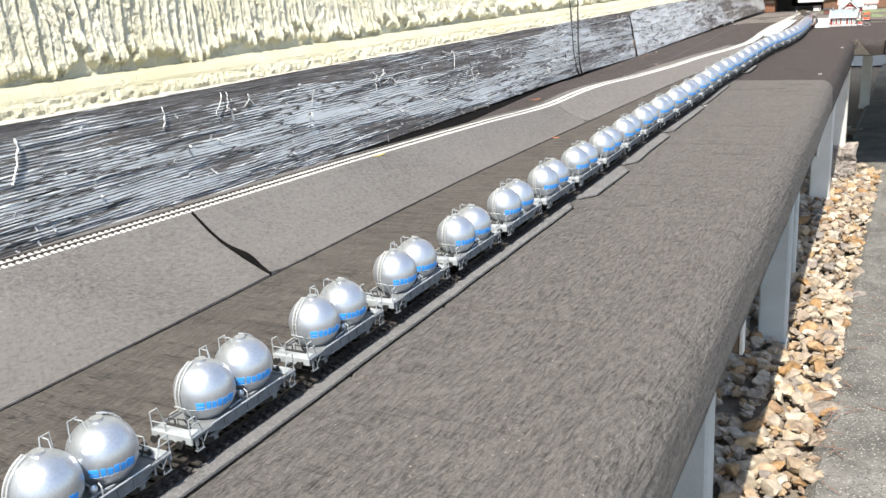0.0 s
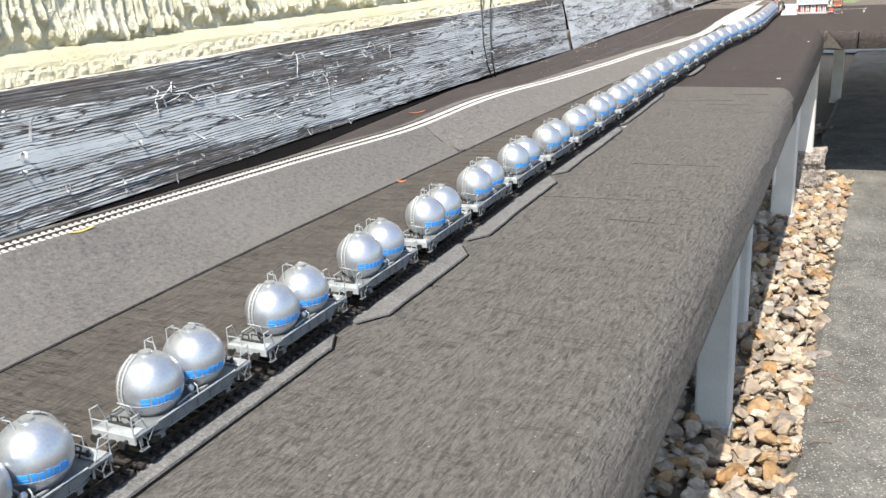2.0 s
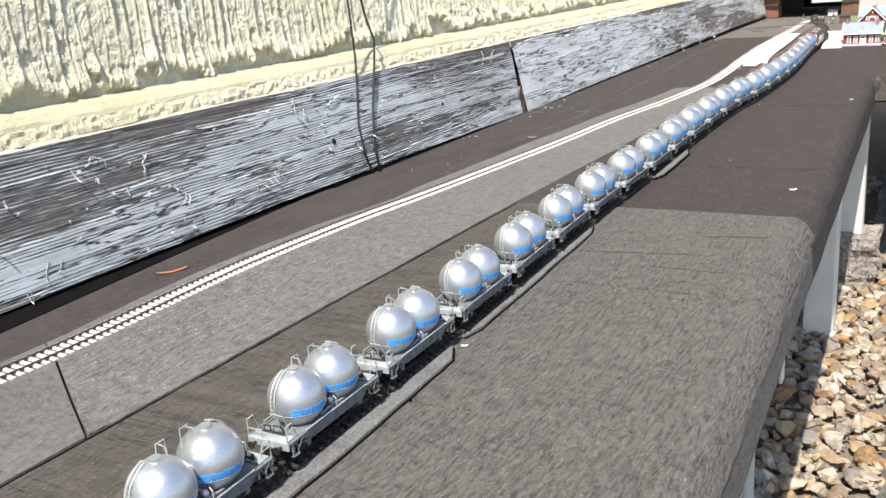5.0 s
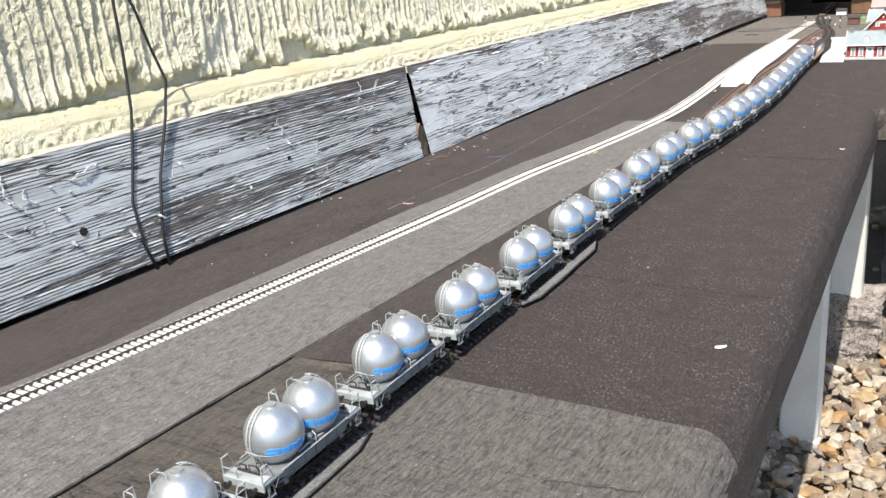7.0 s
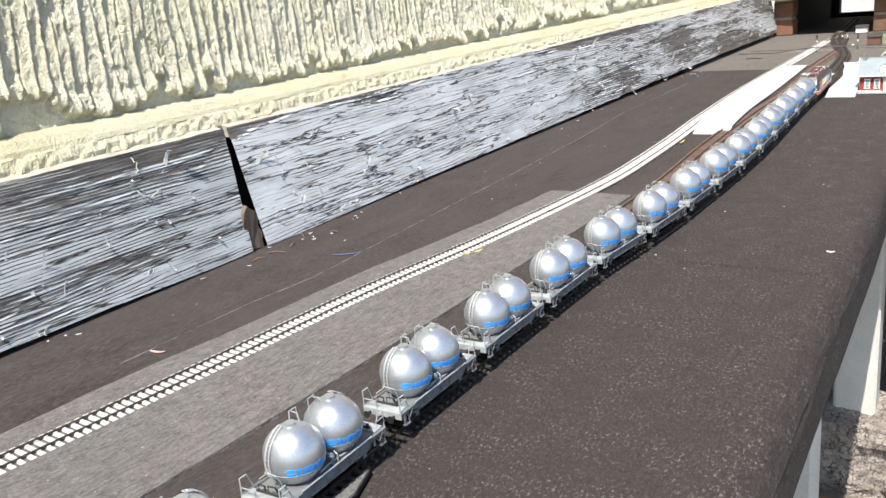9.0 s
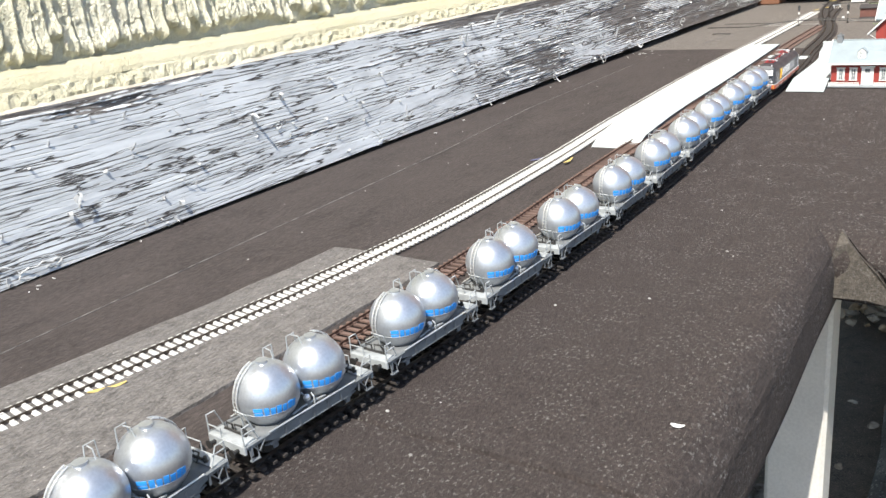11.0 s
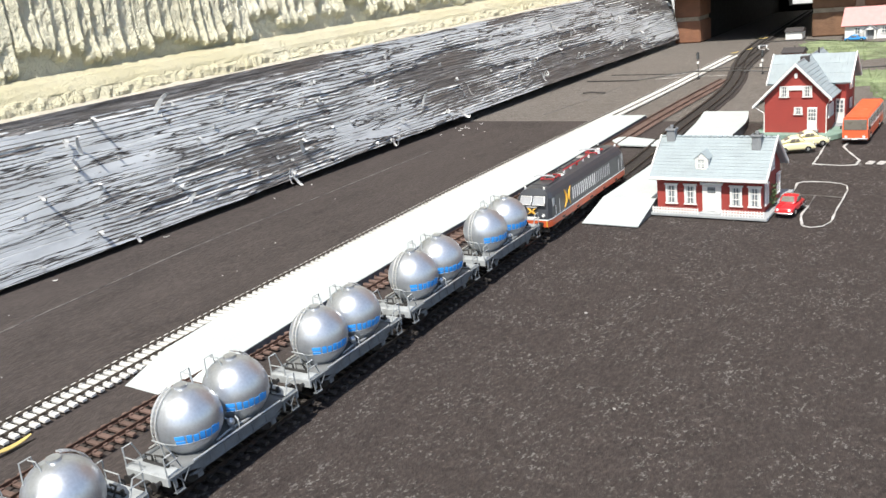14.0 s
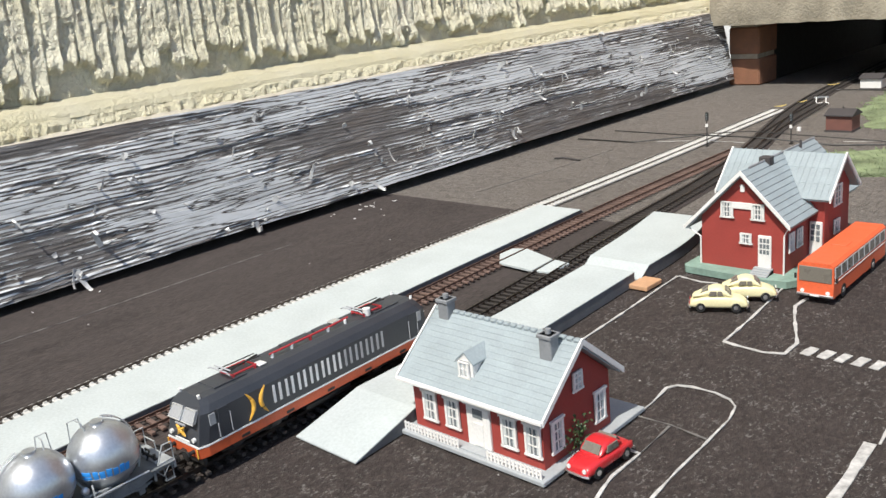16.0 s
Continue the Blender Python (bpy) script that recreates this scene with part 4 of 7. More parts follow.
for points, r, out in (
    ([(2.545, 0.113), (2.574, 0.107), (2.584, 0.092), (2.579, 0.077)], 0.0012, 0.006),
    ([(2.589, 0.126), (2.613, 0.116), (2.628, 0.090), (2.646, 0.036)], 0.0011, 0.007),
    ([(2.592, 0.076), (2.600, 0.048), (2.609, 0.012), (2.627, 0.005)], 0.0010, 0.006),
    ([(2.642, 0.031), (2.669, 0.018), (2.671, 0.008), (2.690, 0.005)], 0.0014, 0.009),
    ([(2.674, 0.013), (2.695, 0.016), (2.715, 0.013)], 0.0017, 0.008),
    ([(2.700, 0.009), (2.718, 0.012), (2.712, 0.006)], 0.0014, 0.006),
    ([(3.228, 0.030), (3.240, 0.016), (3.232, 0.006)], 0.0011, 0.005),
    ([(3.240, 0.030), (3.246, 0.018), (3.240, 0.005)], 0.0011, 0.004),
    ([(2.903, 0.126), (2.908, 0.114), (2.915, 0.102)], 0.0010, 0.004),
    ([(2.647, 0.117), (2.664, 0.123), (2.683, 0.122)], 0.0015, 0.003),
    ([(2.842, 0.018), (2.846, 0.010), (2.851, 0.006)], 0.0016, 0.004),
):
    paint_string(points, r, out, far_plank)

for points, r, out in (
    ([(0.339, 0.143), (0.338, 0.130), (0.333, 0.116)], 0.0020, 0.004),
    ([(0.455, 0.146), (0.446, 0.132), (0.434, 0.120), (0.444, 0.106)], 0.0016, 0.005),
    ([(0.465, 0.145), (0.462, 0.130), (0.454, 0.118)], 0.0014, 0.004),
    ([(0.120, 0.138), (0.112, 0.115), (0.098, 0.090)], 0.0028, 0.004),
    ([(0.510, 0.138), (0.506, 0.128), (0.499, 0.122)], 0.0015, 0.004),
    ([(0.853, 0.133), (0.860, 0.124), (0.854, 0.115), (0.872, 0.118), (0.892, 0.132)], 0.0014, 0.006),
    ([(0.892, 0.132), (0.884, 0.120), (0.897, 0.112), (0.866, 0.108)], 0.0013, 0.005),
    ([(0.854, 0.112), (0.853, 0.104), (0.850, 0.094)], 0.0014, 0.004),
    ([(0.915, 0.112), (0.924, 0.104), (0.940, 0.101)], 0.0020, 0.004),
    ([(0.955, 0.116), (0.961, 0.110), (0.968, 0.098)], 0.0014, 0.005),
    ([(1.132, 0.144), (1.152, 0.136), (1.173, 0.140), (1.170, 0.118), (1.166, 0.102)], 0.0015, 0.007),
    ([(1.217, 0.106), (1.205, 0.098), (1.214, 0.090), (1.230, 0.094)], 0.0013, 0.005),
    ([(1.236, 0.100), (1.244, 0.082), (1.240, 0.062), (1.256, 0.046)], 0.0013, 0.005),
    ([(1.394, 0.124), (1.402, 0.132), (1.414, 0.128), (1.420, 0.118)], 0.0015, 0.007),
    ([(1.480, 0.122), (1.470, 0.112), (1.468, 0.096)], 0.0013, 0.004),
    ([(1.760, 0.118), (1.769, 0.113), (1.778, 0.100)], 0.0014, 0.005),
    ([(1.761, 0.145), (1.758, 0.128), (1.768, 0.108)], 0.0014, 0.006),
    ([(1.781, 0.126), (1.776, 0.118), (1.790, 0.110)], 0.0013, 0.005),
    ([(1.834, 0.123), (1.850, 0.128), (1.873, 0.133)], 0.0018, 0.006),
    ([(2.163, 0.120), (2.172, 0.114), (2.168, 0.104)], 0.0014, 0.004),
    ([(2.360, 0.112), (2.372, 0.104), (2.392, 0.108)], 0.0014, 0.005),
    ([(2.366, 0.148), (2.370, 0.140), (2.368, 0.130)], 0.0014, 0.003),
):
    paint_string(points, r, out, near_plank)

for y, z, r in ((2.172, 0.073, 0.0030), (1.831, 0.068, 0.0046)):
    x = float(plank_x(y)) - 0.028 * (z - 0.003) / 0.152
    part("screw_hole", tubed([(x + 0.0026, y, z), (x - 0.002, y, z - 0.0008)], r, 14), BLACK_VOID, near_plank, "dark round screw hole")

# ---- ledge and coated wall ----
n = 2600
ledge = thing("ledge", "cream coated ledge with a smooth top and pitted front", "ledge", kind="structure")
yy = np.repeat(np.linspace(-1.7, 5.30, n)[:, None], 8, 1)
off = plank_x(yy) + 0.165
prof_x = np.array([-0.30, -0.206, -0.2025, -0.204, -0.207, -0.210, -0.216, -0.30])[None, :]
prof_z = np.array([0.150, 0.153, 0.157, 0.162, 0.167, 0.171, 0.1735, 0.1735])[None, :]
rough = (fractal(yy * 120, prof_z * 420 + 0 * yy, 61, 4) - 0.5) * np.array([0, 0.004, 0.008, 0.009, 0.009, 0.008, 0.004, 0])[None, :]
part("front_band", sheet("front_band", prof_x + off + rough, yy, prof_z + 0.3 * rough, True), FOAM_PITTED, ledge, "greyish pitted front of the coating")
prof_x = np.array([-0.30, -0.216, -0.2115, -0.2145, -0.2245, -0.245, -0.30])[None, :]
prof_z = np.array([0.168, 0.1685, 0.1715, 0.177, 0.185, 0.1895, 0.190])[None, :]
yy, off = yy[:, :7], off[:, :7]
rough = (fractal(yy * 22, prof_z * 120 + 0 * yy, 62, 4) - 0.5) * np.array([0, 0.005, 0.005, 0.004, 0.004, 0.003, 0])[None, :]
part("cap", sheet("cap", prof_x + off + rough, yy, prof_z + 0.5 * rough, True), FOAM_SMOOTH, ledge, "smooth cream top of the ledge")

n, m = 3700, 150
yy = np.repeat(np.linspace(-0.6, 5.32, n)[:, None], m, 1)
zz = np.repeat(0.180 + 0.42 * np.linspace(0, 1, m)[None, :] ** 1.35, n, 0)
warp = yy / 0.0172 + 1.1 * fractal(yy * 7, zz * 5, 71, 3) + 0.55 * fractal(yy * 25, zz * 12, 72, 2) - 8.0 * (zz - 0.2)
frac = warp - np.floor(warp)
rib = 0.45 + 0.20 * frac + 0.32 * np.exp(-((frac - 0.82) / 0.13) ** 2) - 0.40 * np.exp(-(np.minimum(frac, 1 - frac) / 0.07) ** 2)
rib = 1 - (1 - rib) * np.clip(2.6 * fractal(yy * 45, zz * 18, 79, 3) - 0.45, 0.40, 1)
idx = np.floor(warp)
end = 0.188 + 0.020 * grid_noise(idx * 0.37, idx * 0, 73) + 0.024 * grid_noise(idx + 0.0, idx * 0, 74) ** 2 + 0.012 * (fractal(yy * 60, yy * 0, 75, 2) - 0.5)
on = np.clip((zz - end + 0.010 * rib) / 0.009, 0, 1)
on = on * on * (3 - 2 * on)
pits = np.clip((fractal(yy * 55, zz * 42, 76, 3) - 0.64 - 0.5 * np.clip(zz - end - 0.03, 0, 0.2)) / 0.05, 0, 1)
drip = np.exp(-((zz - end - 0.006) / 0.010) ** 2)
tall = 0.6 + 0.8 * grid_noise(idx * 1.0, zz * 9, 78)
depth = on * (0.004 + 0.0062 * rib * tall + 0.0050 * drip * rib - 0.0022 * pits) + 0.0030 * (fractal(yy * 190, zz * 170, 77, 2) - 0.5)
wall_x = plank_x(yy) - 0.083 - 0.17 * (zz - 0.18)
tagged(part("wall_west", sheet("wall_west", wall_x + depth, yy, zz), FOAM), "cream textured coating trowelled on the wall in upright ribs", "wall", kind="structure")
tagged(part("wall_west_core", boxed((-0.48, -1.7, 0.02), (-0.345, 5.32, 0.594)), FOAM), "cream coated wall behind the plank", "wall", kind="structure")
tagged(part("wall_west_top", boxed((-0.48, -3.0, 0.595), (-0.345, 5.32, 2.4)), FOAM), "cream coated upper wall", "wall", kind="structure")

# ---- brick end with a low dark opening ----
end_wall = thing("wall_north", "brown brick pier and wall with a low dark tunnel opening", "wall", kind="structure")


def bricks(x0, x1, y0, courses, parent, clay=BRICKS):
    z = 0.002
    for c in range(courses):
        x = x0 - (0.1 if c % 2 else 0.0)
        while x < x1:
            a, b = max(x, x0), min(x + 0.205, x1)
            if b - a > 0.02:
                part("brick", boxed((a, y0 + random.uniform(-0.002, 0.002), z), (b - (0.009 if b < x1 - 0.001 else 0.0), y0 + 0.09, z + 0.056), 0.003), clay, parent)
            x += 0.215
        z += 0.066
    part("mortar", boxed((x0 + 0.002, y0 + 0.005, 0.0), (x1 - 0.006, y0 + 0.088, z)), MORTAR, parent)


bricks(-0.20, -0.132, 5.282, 2, end_wall)
bricks(0.140, 0.92, 5.282, 2, end_wall, SAND_BRICK)
# tunnel insides coloured near-black for the shade in the opening
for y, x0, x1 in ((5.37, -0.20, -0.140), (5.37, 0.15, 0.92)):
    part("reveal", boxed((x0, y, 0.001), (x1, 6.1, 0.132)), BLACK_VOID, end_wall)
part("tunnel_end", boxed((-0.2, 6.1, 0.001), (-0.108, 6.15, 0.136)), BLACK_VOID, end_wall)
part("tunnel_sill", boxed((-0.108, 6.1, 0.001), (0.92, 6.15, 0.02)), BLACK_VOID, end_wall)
bm = boxed((-0.215, 5.225, 0.134), (1.5, 6.2, 0.192))
bmesh.ops.subdivide_edges(bm, edges=[e for e in bm.edges if abs((e.verts[0].co - e.verts[1].co).x) > 1], cuts=90)
for v in bm.verts:
    v.co += 0.005 * noise.noise_vector(v.co * 31)
part("lintel", bm, CONCRETE_SLAB, end_wall, "weathered grey concrete lintel slab")
part("upper_wall", boxed((-0.45, 5.30, 0.19), (1.5, 5.6, 2.2)), BRICKS, end_wall)


# ---- tracks ----
def track(name, fx, fz, y0, y1, sleeper_mat, rail_mat, label, near, half=0.00165, pitch=0.0081):
    tr = thing(name, label, "railway track")
    me = bpy.data.meshes.new("sleeper")
    bm = boxed((-0.0152, -half, 0), (0.0152, half, 0.0022), 0.0004)
    for s in (-1, 1):
        box(bm, (s * 0.00825 - 0.0022, -0.0013, 0.0018), (s * 0.00825 + 0.0022, 0.0013, 0.0030))
    bm.to_mesh(me)
    bm.free()
    me.materials.append(sleeper_mat)
    y, placed = y0, []
    while y < y1:
        d = float(fx(y + 0.01) - fx(y - 0.01)) / 0.02
        dz = float(fz(y + 0.01) - fz(y - 0.01)) / 0.02
        placed.append((y, Matrix.LocRotScale((float(fx(y)), y, float(fz(y)) + 0.0028), Euler((math.atan(dz), 0, -math.atan(d) + random.uniform(-0.02, 0.02))), None)))
        y += pitch
    rest = bmesh.new()
    count = 0
    for y, m in placed:
        if near[0] < y < near[1] and count < 298:
            ob = new("sleeper", me)
            ob.parent = tr
            ob.matrix_basis = m
            count += 1
        else:
            n0 = len(rest.verts)
            rest.from_mesh(me)
            rest.verts.ensure_lookup_table()
            for v in rest.verts[n0:]:
                v.co = m @ v.co
    ob = part("sleeper_run", rest, sleeper_mat, tr)
    tagged(ob, kind="stuff")
    for s in (-1, 1):
        y = np.linspace(y0 - 0.004, y1, int((y1 - y0) / 0.02))[:, None]
        c, b = fx(y) + s * 0.00825, fz(y) + 0.0048
        xs = c + np.array([-0.0009, -0.00035, -0.00035, -0.00048, 0.00048, 0.00035, 0.00035, 0.0009])[None, :]
        zs = b + np.array([0, 0.0004, 0.0015, 0.0025, 0.0025, 0.0015, 0.0004, 0])[None, :]
        part("rail", sheet("rail", xs, np.repeat(y, 8, 1), zs, True), rail_mat, tr)
    return tr


flat_z = spline([(-2, 0.0005), (6, 0.0005)])
main_z = spline([(-1.7, 0.0030), (0.5, 0.0030), (1.4, 0.0030), (1.7, 0.0030), (1.9, 0.0005), (2.1, 0.0005), (2.6, 0.0005), (4.2, 0.0005), (4.4, 0.0014), (6.0, 0.0014)])
track("main_track", main_x, main_z, -1.6, 6.0, BLACK_SLEEPER, DARK_RAIL, "black-sleepered model railway track on the felt deck", (1.3, 3.8))
track("white_track", white_x, white_z, -1.6, 4.97, WHITE_SLEEPER, DARK_RAIL, "model railway track with whitened sleepers on the embankment", (1.3, 3.4), 0.0022, 0.0072)
track("rusty_track", rust_x, flat_z, 2.69, 4.62, RUST_SLEEPER, RUST_RAIL, "rust-brown model railway siding between the tracks", (2.6, 4.7))


# ---- the train ----


def on_main(y, lift=0.0):
    d = float(main_x(y + 0.03) - main_x(y - 0.03)) / 0.06
    z = float(main_z(y)) + 0.0076
    return Matrix.LocRotScale((float(main_x(y)), y, z + lift), Euler((0, 0, -math.atan(d))), None)


def wheelset(y, r, parent):
    ws = part("wheelset", tubed([(-0.0066, y, r), (0.0066, y, r)], 0.001), DARK_STEEL, parent)
    for s in (-1, 1):
        bm = tubed([(s * 0.0078 - 0.0012, y, r), (s * 0.0078 + 0.0012, y, r)], r, 14)
        tube(bm, [(s * 0.0070 - 0.0004, y, r), (s * 0.0070 + 0.0004, y, r)], r + 0.0008, 14)
        part("wheel", bm, DARK_STEEL, ws)


def tank_wagon():
    w = thing("tank_wagon", "grey wagon with two silver spherical tanks and blue marks", "tank wagon", "rake of tank wagons")
    # side sills with a dropped middle, and cross floor
    for s in (-1, 1):
        out = [(-0.050, 0.0139), (-0.050, 0.0156), (0.050, 0.0156), (0.050, 0.0139), (0.040, 0.0135), (0.027, 0.0096), (-0.027, 0.0096), (-0.040, 0.0135)]
        bm = prismed(out, s * 0.0152 - 0.0007, s * 0.0152 + 0.0007, "x")
        for y in (-0.022, -0.011, 0.0, 0.011, 0.022):
            box(bm, (s * 0.0160 - 0.0006, y - 0.0005, 0.0100), (s * 0.0160 + 0.0006, y + 0.0005, 0.0156))
        box(bm, (s * 0.0160 - 0.0012, -0.050, 0.0154), (s * 0.0160 + 0.0010, 0.050, 0.0160))
        box(bm, (s * 0.0158 - 0.0008, -0.027, 0.0094), (s * 0.0158 + 0.0008, 0.027, 0.0099))
        part("side_sill", bm, SILL_GREY, w)
        for y0, y1 in ((-0.047, -0.037), (0.037, 0.047)):
            bm = tubed([(s * 0.0166, y0, 0.0158), (s * 0.0166, (y0 + y1) / 2, 0.0098), (s * 0.0166, y1, 0.0158)], 0.0005)
            box(bm, (s * 0.0162 - 0.0004, y0 - 0.0006, 0.0090), (s * 0.0162 + 0.0006, y0 + 0.0006, 0.0156))
            part("sill_bracket", bm, SILL_GREY, w)
        part("side_pipe", tubed([(s * 0.0168, -0.034, 0.0172), (s * 0.0168, 0.034, 0.0172)], 0.0005), SILVER_TRIM, w)
    part("floor", boxed((-0.0146, -0.050, 0.0140), (0.0146, 0.050, 0.0152), 0.0004), FLOOR_GREY, w)
    for s in (-1, 1):
        bm = boxed((-0.0158, s * 0.0503 - 0.0008, 0.0108), (0.0158, s * 0.0503 + 0.0008, 0.0160), 0.0003)
        ob = part("buffer_beam", bm, GREY_FRAME, w)
        for k in (-1, 1):
            bm = tubed([(k * 0.0100, s * 0.0508, 0.0126), (k * 0.0100, s * 0.0548, 0.0126)], 0.0012, 8)
            tube(bm, [(k * 0.0100, s * 0.0548, 0.0126), (k * 0.0100, s * 0.0556, 0.0126)], 0.0026, 12)
            part("buffer", bm, DARK_STEEL, ob)
        part("coupling", boxed((-0.0018, s * 0.0505, 0.0100), (0.0018, s * 0.0555, 0.0118), 0.0003), DARK_STEEL, w)
        # end platform, step treads and railings
        part("end_platform", boxed((-0.0150, s * 0.046 - 0.0045, 0.0157), (0.0150, s * 0.046 + 0.0045, 0.0164), 0.0002), GREY_FRAME, w)
        bm = tubed([(-0.0152, s * 0.0505, 0.0160), (-0.0152, s * 0.0505, 0.0272), (-0.0150, s * 0.0450, 0.0272), (-0.0150, s * 0.0405, 0.0165)], 0.00045)
        tube(bm, [(0.0152, s * 0.0505, 0.0160), (0.0152, s * 0.0505, 0.0272), (0.0150, s * 0.0450, 0.0272), (0.0150, s * 0.0405, 0.0165)], 0.00045)
        tube(bm, [(-0.0152, s * 0.0505, 0.0216), (-0.0040, s * 0.0505, 0.0216), (-0.0040, s * 0.0505, 0.0160)], 0.0004)
        tube(bm, [(0.0152, s * 0.0505, 0.0230), (0.0152, s * 0.0420, 0.0230)], 0.0004)
        part("end_railing", bm, GREY_FRAME, w)
        bm = tubed([(-0.009, s * 0.0425, 0.0166), (-0.009, s * 0.0425, 0.0205), (-0.004, s * 0.0425, 0.0205), (-0.004, s * 0.0425, 0.0166)], 0.0006)
        tube(bm, [(-0.001, s * 0.0430, 0.0166), (-0.001, s * 0.0430, 0.0215), (0.004, s * 0.0425, 0.0215), (0.004, s * 0.0400, 0.0166)], 0.0006)
        tube(bm, [(-0.0100, s * 0.0435, 0.0172), (0.0085, s * 0.0435, 0.0172)], 0.0008)
        tube(bm, [(0.0075, s * 0.0430, 0.0166), (0.0075, s * 0.0430, 0.0200)], 0.0011)
        part("valve_gear", bm, DARK_STEEL, w)
        bm = boxed((0.0150, s * 0.0455 - 0.003, 0.0060), (0.0176, s * 0.0455 + 0.003, 0.0066))
        for k in (-1, 1):
            tube(bm, [(0.0168, s * 0.0455 + k * 0.0026, 0.0064), (0.0158, s * 0.0455 + k * 0.0026, 0.0150)], 0.0004)
        part("step", bm, SILL_GREY, w)
    for y in (-0.029, 0.029):
        wheelset(y, 0.0056, w)
        for s in (-1, 1):
            bm = boxed((s * 0.0128 - 0.0008, y - 0.0028, 0.0038), (s * 0.0128 + 0.0008, y + 0.0028, 0.0128), 0.0004)
            box(bm, (s * 0.0128 - 0.0006, y - 0.0085, 0.0116), (s * 0.0128 + 0.0006, y + 0.0085, 0.0128))
            guard = part("axle_guard", bm, DARK_STEEL, w)
            bm = boxed((s * 0.0138 - 0.0006, y - 0.0018, 0.0042), (s * 0.0138 + 0.0006, y + 0.0018, 0.0072), 0.0003)
            for lv in range(3):
                box(bm, (s * 0.0138 - 0.0005, y - 0.0070 + lv * 0.0018, 0.0086 - lv * 0.0007), (s * 0.0138 + 0.0005, y + 0.0070 - lv * 0.0018, 0.0092 - lv * 0.0007))
            part("leaf_spring", bm, SILL_GREY, guard)
    part("brake_cylinder", tubed([(-0.004, -0.006, 0.0095), (-0.004, 0.008, 0.0095)], 0.0028, 10), DARK_STEEL, w)
    # the two tanks
    for s in (-1, 1):
        cy, cz, r = s * 0.0186, 0.0308, 0.0188
        bm = bmesh.new()
        prof = [(0.0, 1.0)] + [(math.sin(a), math.cos(a)) for a in (math.radians(k) for k in range(10, 139, 8))] + [(0.60, -0.84)]
        rings = []
        for rr, h in prof[1:]:
            rings.append([bm.verts.new((r * rr * math.cos(t), cy + r * rr * math.sin(t), cz + r * h)) for t in (2 * math.pi * k / 36 for k in range(36))])
        top = bm.verts.new((0, cy, cz + r))
        for k in range(36):
            bm.faces.new((top, rings[0][k], rings[0][(k + 1) % 36]))
        for a, b in zip(rings, rings[1:]):
            for k in range(36):
                bm.faces.new((a[k], b[k], b[(k + 1) % 36], a[(k + 1) % 36]))
        bm.faces.new(rings[-1])
        tank = part("tank", bm, SILVER, w, "satin silver spherical tank", smooth=True)
        lip = [(r * 1.004 * math.cos(t), cy + r * 1.004 * math.sin(t), cz - 0.0062) for t in (2 * math.pi * k / 36 for k in range(37))]
        lip = [((x * 0.943), cy + (y - cy) * 0.943, z) for x, y, z in lip]
        part("weld_seam", tubed(lip, 0.00022, 5), GREY_FRAME, tank)
        part("hatch", tubed([(0, cy, cz + r - 0.0006), (0, cy, cz + r + 0.0012)], 0.0036, 14), SILVER, tank)
        bm = tubed([(-0.0060, cy - s * 0.0060, cz + r * 0.86), (-0.0062, cy - s * 0.0068, cz + r * 1.20), (-0.0062, cy - s * 0.0128, cz + r * 1.20), (-0.0060, cy - s * 0.0135, cz + r * 0.60)], 0.0004)
        tube(bm, [(0.0010, cy - s * 0.0075, cz + r * 0.88), (-0.0010, cy - s * 0.0080, cz + r * 1.16), (-0.0060, cy - s * 0.0085, cz + r * 1.16)], 0.0004)
        part("hatch_rail", bm, GREY_FRAME, tank)
        # ladder up the end of the tank that faces the platform
        pts = [(-0.0050, cy + s * (r + 0.0012) * math.sin(a), cz + (r + 0.0012) * math.cos(a)) for a in (math.radians(k) for k in range(14, 118, 8))]
        pts2 = [(-0.0022, y, z) for x, y, z in pts]
        bm = tubed(pts, 0.00042)
        tube(bm, pts2, 0.00042)
        for p, q in zip(pts, pts2):
            tube(bm, [p, q], 0.0002, 4)
        part("ladder", bm, SILVER_TRIM, tank)
        bm = tubed([(-0.007, cy + s * (r + 0.0006), cz - 0.0045), (0.003, cy + s * (r + 0.0014), cz - 0.0045)], 0.0005)
        tube(bm, [(-0.001, cy + s * (r + 0.001), cz - 0.0045), (-0.001, cy + s * (r - 0.0005), 0.0155)], 0.0005)
        tube(bm, [(0.003, cy + s * (r + 0.0012), cz - 0.0045), (0.004, cy + s * r * 0.86, 0.0155)], 0.0005)
        part("pipework", bm, GREY_FRAME, tank)
        for k in range(4):
            a = math.pi / 4 + k * math.pi / 2
            part("tank_leg", tubed([(0.0105 * math.cos(a), cy + 0.0105 * math.sin(a), 0.0150), (0.0130 * math.cos(a), cy + 0.0125 * math.sin(a), 0.0200)], 0.0008), FLOOR_GREY, tank)
